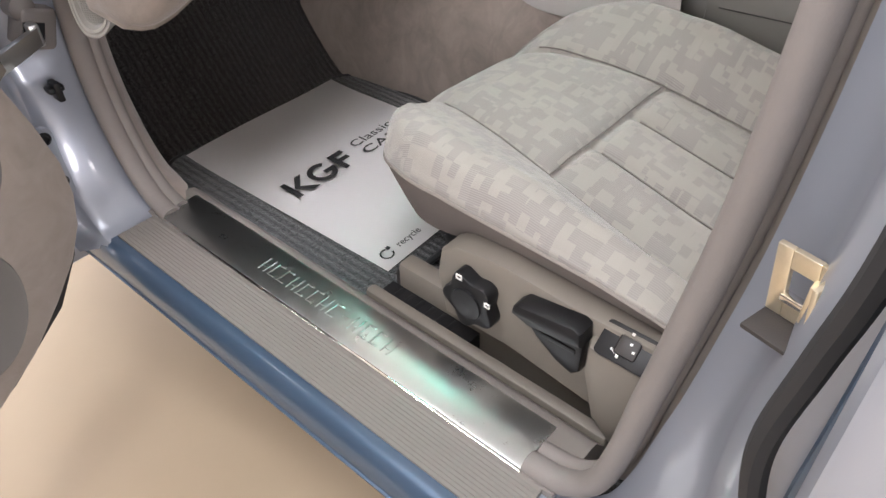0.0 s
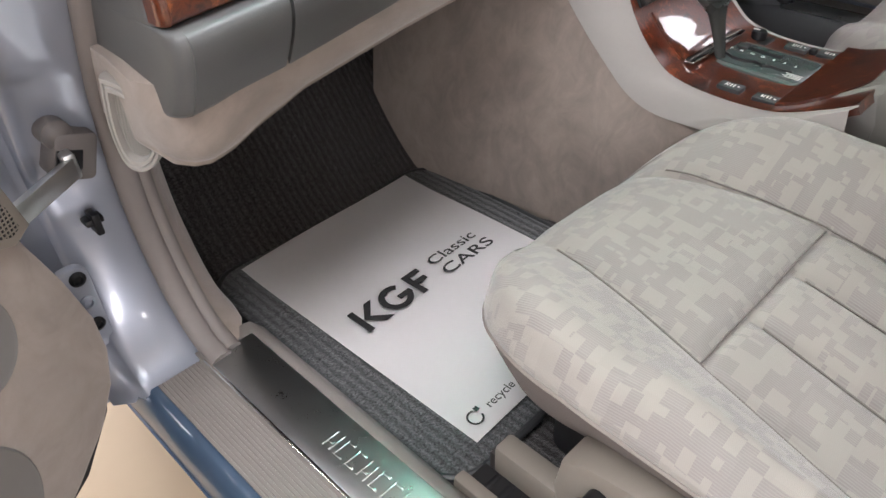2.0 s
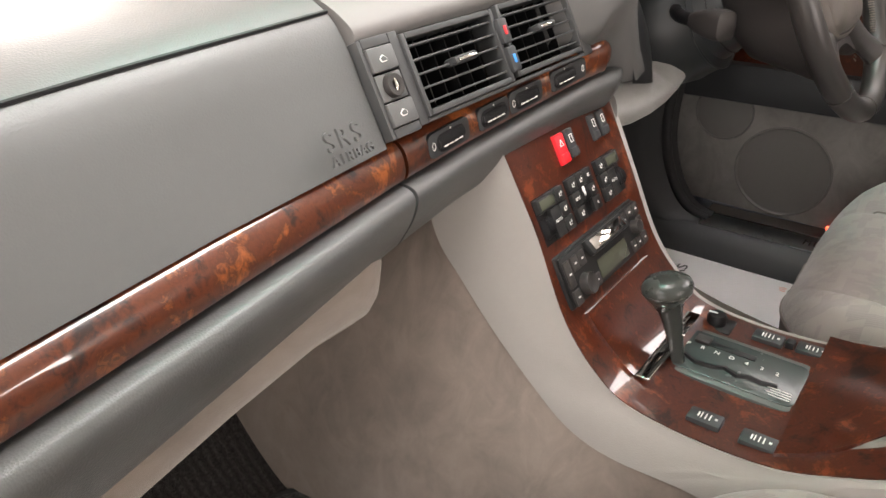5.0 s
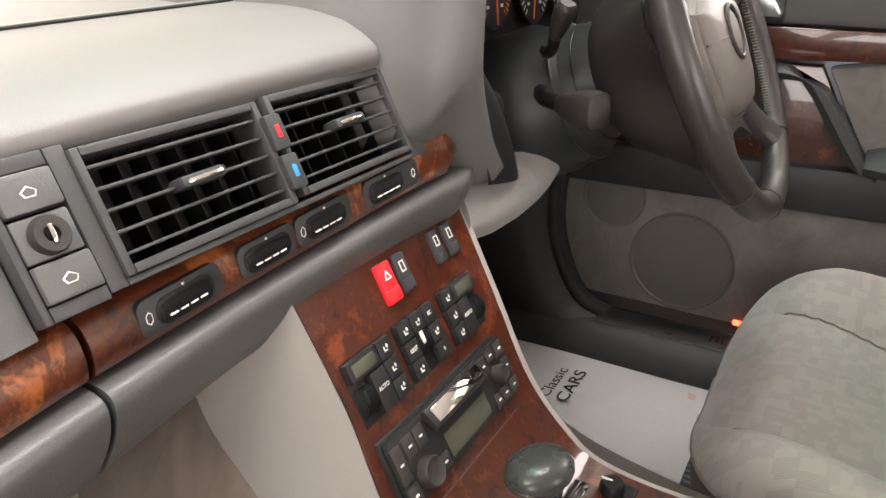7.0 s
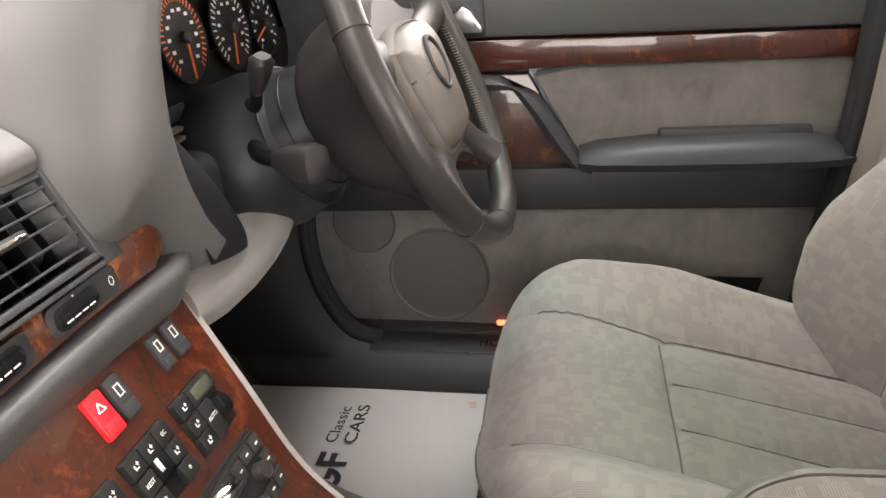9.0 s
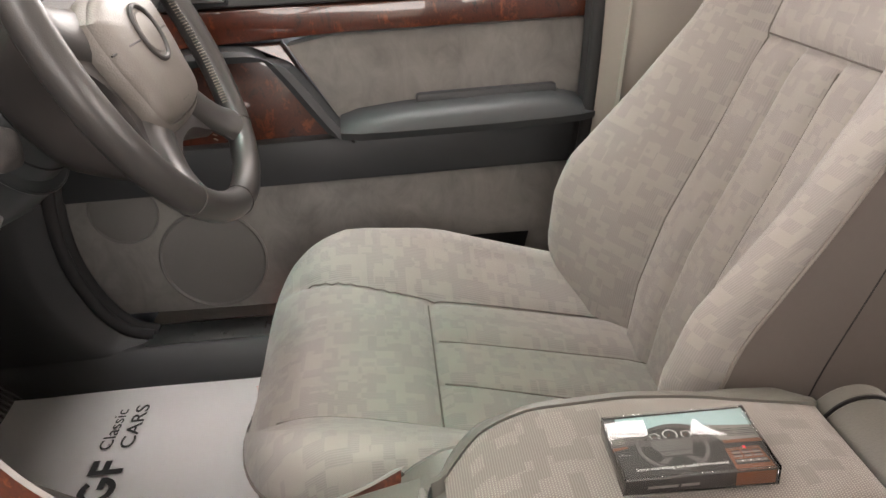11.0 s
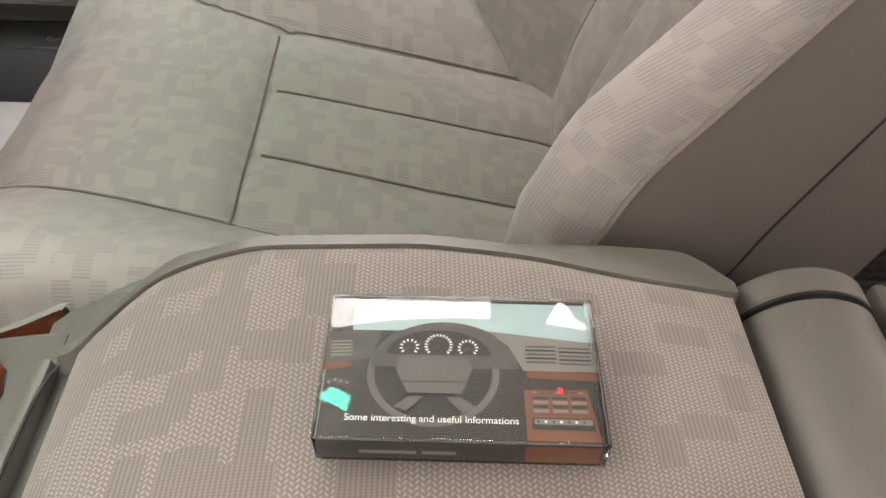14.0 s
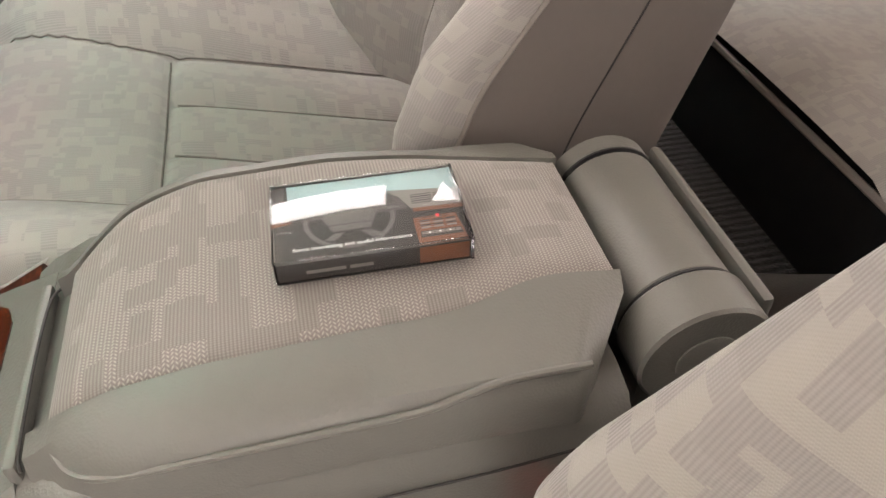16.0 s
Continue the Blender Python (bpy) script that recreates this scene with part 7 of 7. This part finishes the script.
for k in range(3):
    part("small_print", one_box(0.128 + 0.006 * k, 0.1290 + 0.006 * k, -0.205, -0.195 + 0.002 * k, -0.0001, 0.0002, 0, mi2), NEEDLE, sheet2)

# ---- steering wheel and column ----
WN = Vector((0, -0.9205, 0.3907))
WHEEL = basis((0.385, 0.654, 0.880), (1, 0, 0), (0, 0.3907, 0.9205))  # across, up the wheel, to the driver
RW = 0.1815
wheel = thing("steering_wheel", "worn dark leather four-spoke steering wheel with airbag pad", "steering wheel", (0.385, 0.654, 0.880))


def on_wheel(a, r, h):
    return WHEEL @ Vector((r * math.cos(radians(a)), r * math.sin(radians(a)), h))


bm = bmesh.new()
tube(bm, [on_wheel(360 * k / 96, RW, 0.0) for k in range(96)], 0.0155, 16, closed=True, up=tuple(WN))
rim = part("rim", bm, LEATHER, wheel, "worn dark leather rim")
for a in (20, 160, 228, 262, 312):
    bm = bmesh.new()
    ring = [on_wheel(a, RW, 0) + 0.0158 * (math.cos(q) * (on_wheel(a, 1, 0) - on_wheel(a, 0, 0)) + math.sin(q) * WN) for q in (2 * math.pi * k / 20 for k in range(20))]
    tube(bm, ring, 0.0009, 5, closed=True)
    part("rim_seam", bm, SHROUD, rim)
bm = bmesh.new()
for k in range(64):
    a = -40 + 80 * k / 63
    p, q = on_wheel(a, RW - 0.0150, 0.0035), on_wheel(a + 0.35, RW - 0.0152, -0.0035)
    tube(bm, [p, q], 0.0008, 4)
tagged(part("lacing", bm, THREAD, rim), "pale cross stitching", kind="stuff")
# spokes: padded arms from the hub's back to the rim
for a, w0, w1 in ((16, 0.030, 0.021), (164, 0.030, 0.021), (309, 0.030, 0.022), (231, 0.030, 0.022)):
    bm = bmesh.new()
    p = [on_wheel(a + da, r, h) for r, h, da in ((0.05, -0.014, 0), (0.09, -0.016, 0), (0.13, -0.012, 0), (0.160, -0.005, 0), (0.178, 0.0, 0))]
    tube(bm, smooth_line([tuple(q) for q in p], 16), lambda u, w0=w0, w1=w1: w0 + (w1 - w0) * min(1, u * 1.6) + 0.006 * max(0, u - 0.7) / 0.3, 16, squash=0.48, up=tuple(WN))
    spoke = part("spoke", bm, LEATHER, wheel, "dark leather spoke")
    bm = bmesh.new()
    for k in range(7):
        b = a - 8 + 16 * k / 6
        tube(bm, [on_wheel(b - 0.7, 0.150, -0.019), on_wheel(b + 0.7, 0.158, -0.0185)], 0.001, 4)
    part("spoke_stitching", bm, THREAD, spoke)
shape = [(-0.090, 0.030), (-0.045, 0.048), (0.045, 0.048), (0.090, 0.030), (0.090, 0.0), (0.080, -0.040), (0.056, -0.080), (-0.056, -0.080), (-0.080, -0.040), (-0.090, 0.0)]
sm = smooth_line(shape + [shape[0]], 72)[:-1]
bm = bmesh.new()
rings = []
for f, h in ((0.96, -0.050), (1.05, -0.028), (1.07, -0.014), (1.04, -0.005), (0.98, 0.000), (0.965, -0.003), (0.95, 0.001), (0.90, 0.006), (0.70, 0.011), (0.3, 0.013), (0.02, 0.0135)):
    rings.append([WHEEL @ Vector((p[0] * f, p[1] * f, h)) for p in sm])
hub = part("airbag_hub", loft(bm, rings), HUB, wheel, "grey-brown grained airbag pad")
for sgn in (-1, 1):
    bm = bmesh.new()
    tube(bm, [WHEEL @ Vector((sgn * x, -0.002, h)) for x, h in ((0.088, 0.003), (0.06, 0.0105), (0.028, 0.013))], 0.0011, 5)
    part("pad_groove", bm, SHROUD, hub)
bm = bmesh.new()
tube(bm, [WHEEL @ Vector((0.0275 * math.cos(a), 0.0275 * math.sin(a), 0.0138)) for a in (2 * math.pi * k / 48 for k in range(48))], 0.0026, 8, closed=True)
part("emblem_ring", bm, SHROUD, hub, "dark embossed ring")
part("emblem_boss", turned(bmesh.new(), [(0.022, 0.012), (0.020, 0.0145), (0.002, 0.0155)], WHEEL, 30), HUB, hub)
for k in range(3):
    part("embossed_bar", one_box(-0.012 + 0.008 * k, -0.007 + 0.008 * k, -0.060, -0.051, 0.0075, 0.0105, 0.0006, WHEEL), SHROUD, hub)
    part("embossed_bar", one_box(-0.012 + 0.008 * k, -0.007 + 0.008 * k, -0.069, -0.064, 0.0055, 0.0085, 0.0006, WHEEL), SHROUD, hub)
# dished back of the hub, drawn out towards the spokes
bm = bmesh.new()
rings = []
for h, r, reach in ((-0.012, 0.098, 0.052), (-0.022, 0.102, 0.054), (-0.040, 0.104, 0.040), (-0.065, 0.102, 0.022), (-0.090, 0.096, 0.010), (-0.108, 0.088, 0.004), (-0.118, 0.074, 0.0)):
    ring = []
    for k in range(72):
        a = 360 * k / 72
        arm = max(math.exp(-((a - c) / 17) ** 2) for c in (16, 164, 231, 309, 376))
        ring.append(on_wheel(a, r + reach * arm - 0.012 * max(0, math.sin(radians(a))), h))
    rings.append(ring)
back_shell = part("hub_back", loft(bm, rings), SHROUD, wheel, "dark brown-grey dished hub back")
# rubbed leather at the near spoke roots
for a in (164, 231):
    bm = bmesh.new()

    def rubbed(i, j, a=a):
        b, r = a - 13 + 26 * i / 10, 0.120 + 0.030 * j / 6
        return on_wheel(b, r, -0.0265 - 0.0055 * (1 - (j / 6)) - 0.003 * math.sin(math.pi * i / 10))
    grid(bm, rubbed, 11, 7)
    bmesh.ops.solidify(bm, geom=bm.faces[:], thickness=0.004)
    part("rubbed_patch", bm, WORN, back_shell, "rubbed shiny leather patch")

column = thing("steering_column", "dark grey steering column cover with two black stalks", "steering column", (0.37, 0.75, 0.83))
bm = bmesh.new()
rings = []
for h, sx, sy, dy in ((-0.112, 0.060, 0.050, 0.0), (-0.116, 0.070, 0.062, 0.0), (-0.150, 0.078, 0.070, -0.004), (-0.154, 0.086, 0.078, -0.006), (-0.182, 0.091, 0.083, -0.006), (-0.190, 0.098, 0.088, -0.004), (-0.24, 0.101, 0.090, -0.002), (-0.30, 0.101, 0.090, 0.0)):
    rings.append([WHEEL @ Vector((-0.010 + sx * math.cos(a), dy + sy * math.sin(a), h)) for a in (2 * math.pi * k / 48 for k in range(48))])
cover = part("column_cover", loft(bm, rings), COLUMN, column, "dark teal-grey column shroud")
bm = bmesh.new()
tube(bm, [WHEEL @ Vector((-0.010 + 0.087 * math.cos(a), -0.006 + 0.079 * math.sin(a), -0.155)) for a in (2 * math.pi * k / 48 for k in range(48))], 0.0018, 6, closed=True)
part("collar_edge", bm, COLUMN, cover)
for h in (-0.134,):
    bm = bmesh.new()
    tube(bm, [WHEEL @ Vector((-0.010 + 0.0755 * math.cos(a), -0.002 + 0.0675 * math.sin(a), h)) for a in (2 * math.pi * k / 48 for k in range(48))], 0.0009, 5, closed=True)
    part("shroud_seam", bm, BLACK, cover)


def stalk(pts, r, name):
    bm = bmesh.new()
    tube(bm, smooth_line(pts, 16), r, 12)
    return part(name, bm, BLACK, column, "black column stalk")


def pebble(rows, along_v, side_v, name, parent, mat):
    """A rounded tip: (distance along, half width, half height) rows, square-shouldered."""
    at, d, s = Vector(rows[0]), Vector(along_v).normalized(), Vector(side_v).normalized()
    t = d.cross(s)
    rings = []
    for g, w, h in rows[1:]:
        rings.append([at + d * g + s * (w * math.copysign(abs(math.cos(q)) ** 0.6, math.cos(q))) + t * (h * math.copysign(abs(math.sin(q)) ** 0.6, math.sin(q))) for q in (2 * math.pi * k / 24 for k in range(24))])
    return part(name, loft(bmesh.new(), rings), mat, parent)


st = stalk([(0.318, 0.822, 0.826), (0.288, 0.812, 0.824), (0.270, 0.799, 0.822), (0.258, 0.776, 0.821)], 0.0085, "paddle_stalk")
pebble([(0.260, 0.780, 0.821), (0, 0.008, 0.008), (0.010, 0.012, 0.011), (0.030, 0.017, 0.015), (0.046, 0.0185, 0.0165), (0.056, 0.017, 0.015), (0.061, 0.010, 0.009)], (-0.45, -0.89, 0.02), (0.02, 0.0, 1.0), "stalk_tip", st, SHROUD)
st = stalk([(0.300, 0.815, 0.866), (0.275, 0.800, 0.868), (0.262, 0.791, 0.876), (0.258, 0.788, 0.888)], 0.0060, "lever_stalk")
pebble([(0.258, 0.788, 0.884), (0, 0.006, 0.005), (0.008, 0.008, 0.007), (0.024, 0.011, 0.009), (0.034, 0.0115, 0.0095), (0.039, 0.008, 0.006)], (-0.25, -0.40, 0.88), (0.95, -0.2, 0.1), "stalk_tip", st, SHROUD)

# ---- driver's door, closed ----
ddoor = thing("driver_door", "closed car door with grey suede, walnut strip and black armrest", "car door", (0.8, 0.55, 0.3))
X0 = 0.762
bm = bmesh.new()
low = [(0.98, 0.585), (1.0, 0.50), (0.995, 0.44), (0.975, 0.395), (0.935, 0.372), (0.60, 0.364), (0.20, 0.366), (0.165, 0.395), (0.125, 0.585)]
prism(bm, low, "x", X0, X0 + 0.05, 0.006)
part("lower_lining", bm, SUEDE_GREY, ddoor, "grey suede lower lining")
part("ledge", one_box(X0 - 0.012, X0 + 0.05, 0.112, 1.0, 0.583, 0.656, 0.008), CHARCOAL, ddoor, "charcoal door ledge")
bm = bmesh.new()
prism(bm, [(0.565, 0.797), (0.50, 0.808), (0.088, 0.806), (0.112, 0.655), (0.488, 0.655)], "x", X0 + 0.006, X0 + 0.05, 0.004)
part("upper_lining", bm, SUEDE_GREY, ddoor, "pale grey suede upper lining")
bm = bmesh.new()
prism(bm, [(1.0, 0.80), (0.62, 0.808), (0.48, 0.812), (0.084, 0.808), (0.080, 0.846), (0.5, 0.852), (0.70, 0.856), (1.0, 0.862)], "x", X0 - 0.004, X0 + 0.05, 0.003)
part("walnut_strip", bm, WOOD_RED, ddoor, "glossy red walnut strip")
bm = bmesh.new()
prism(bm, [(1.0, 0.655), (0.50, 0.655), (0.575, 0.80), (1.0, 0.80)], "x", X0 + 0.012, X0 + 0.05, 0.003)
part("walnut_pull_panel", bm, WOOD_RED, ddoor, "dark walnut panel behind the pull")
bm = bmesh.new()
prism(bm, [(1.02, 0.864), (0.75, 0.860), (0.5, 0.855), (0.078, 0.849), (0.07, 0.96), (1.02, 0.97)], "x", X0 - 0.010, X0 + 0.06, 0.010)
part("waist_rail", bm, GREY, ddoor, "grey padded waist rail")
bm = bmesh.new()
rings = []
for y, z in smooth_line([(0.78, 0.79), (0.66, 0.795), (0.60, 0.79), (0.572, 0.765), (0.525, 0.695), (0.50, 0.660)], 24):
    rings.append([(X0 - 0.034, y + 0.016, z + 0.008), (X0 - 0.038, y, z), (X0 - 0.034, y - 0.020, z - 0.010), (X0 + 0.01, y - 0.024, z - 0.012), (X0 + 0.01, y + 0.020, z + 0.010)])
part("door_pull", loft(bm, rings), CHARCOAL, ddoor, "charcoal padded door pull")
bm = bmesh.new()
rings = []
for y, zt, w in ((0.498, 0.684, 0.04), (0.47, 0.692, 0.052), (0.40, 0.698, 0.056), (0.25, 0.701, 0.056), (0.17, 0.700, 0.052), (0.13, 0.690, 0.045), (0.108, 0.670, 0.035)):
    rings.append([(X0 + 0.02, y, 0.658), (X0 - w, y, 0.660), (X0 - w - 0.006, y, 0.672), (X0 - w, y, zt - 0.012), (X0 - w + 0.016, y, zt), (X0 + 0.02, y, zt + 0.004)])
part("armrest", loft(bm, rings), CHARCOAL, ddoor, "charcoal padded armrest")
part("armrest_rail", one_box(X0 - 0.01, X0 + 0.02, 0.16, 0.38, 0.690, 0.712, 0.006), CHARCOAL, ddoor)
for yc, zc, r in ((0.737, 0.462, 0.089), (0.862, 0.560, 0.056)):
    m = basis((X0 + 0.001, yc, zc), (0, 1, 0), (0, 0, 1)) @ pose(0, 0, 0, 180)
    part("speaker_cover", turned(bmesh.new(), [(r, -0.004), (r, 0.003), (r * 0.97, 0.005), (r * 0.93, 0.002), (r * 0.5, 0.004), (0.001, 0.005)], m, 48), SPEAKER, ddoor, "round grey cloth speaker cover")
bm = bmesh.new()
prism(bm, [(0.41, 0.466), (0.207, 0.462), (0.218, 0.420), (0.245, 0.414), (0.41, 0.414)], "x", X0 - 0.002, X0 + 0.03, 0)
part("pocket_slot", bm, BLACK, ddoor)
m = basis((X0 - 0.012, 0.665, 0.872), (0, -1, 0.02), (0, 0.02, 1))
part("handle_recess", one_box(-0.07, 0.03, -0.012, 0.045, -0.012, 0.004, 0.006, m), CHARCOAL, ddoor)
bm = bmesh.new()
prism(bm, [(-0.030, 0.000), (0.026, -0.004), (0.028, 0.004), (0.012, 0.030), (0.0, 0.036), (-0.020, 0.020)], "z", 0.002, 0.020, 0.004, m)
part("release_handle", bm, STEEL, ddoor, "chrome door release")
part("courtesy_lens", one_box(X0 - 0.004, X0 + 0.02, 0.592, 0.640, 0.3655, 0.3745, 0.002), glow("red_courtesy_glow", (1.0, 0.10, 0.04), 5.0), ddoor, "glowing red courtesy lamp lens")
part("outer_skin", one_box(0.84, 0.89, 0.05, 1.05, 0.24, 0.97, 0.02), PAINT, ddoor)

# driver's belt reel end and pillar belt
belt = thing("seat_belt", "beige seat belt with a metal tongue by the driver's seat", "seat belt", (0.70, 0.12, 0.40))
bm = bmesh.new()
tube(bm, smooth_line([(0.735, 0.03, 1.12), (0.728, 0.06, 0.85), (0.712, 0.09, 0.60), (0.69, 0.125, 0.44), (0.66, 0.14, 0.36)], 24), 0.020, 8, squash=0.08, up=(0, 1, 0.2))
part("webbing", bm, TRIM_BEIGE, belt)
bm = bmesh.new()
box(bm, 0.672, 0.700, 0.12, 0.15, 0.410, 0.425, 0.003, Matrix.Translation((0, 0, 0)))
part("anchor_plate", bm, CHROME, belt)
part("anchor_bolt", turned(bmesh.new(), [(0.009, 0), (0.009, 0.006), (0.006, 0.008)], Matrix.Translation((0.686, 0.135, 0.424)), 14), STEEL, belt)
# wire loop under the driver's seat
bar = thing("seat_slide_bar", "black bent slide bar under the driver seat front", "slide bar", (0.28, 0.63, 0.33))
bm = bmesh.new()
tube(bm, smooth_line([(0.225, 0.50, 0.350), (0.226, 0.545, 0.352), (0.234, 0.562, 0.350), (0.26, 0.566, 0.346), (0.285, 0.560, 0.342), (0.292, 0.50, 0.340)], 40), 0.0065, 8)
part("bar_loop", bm, BLACK, bar)
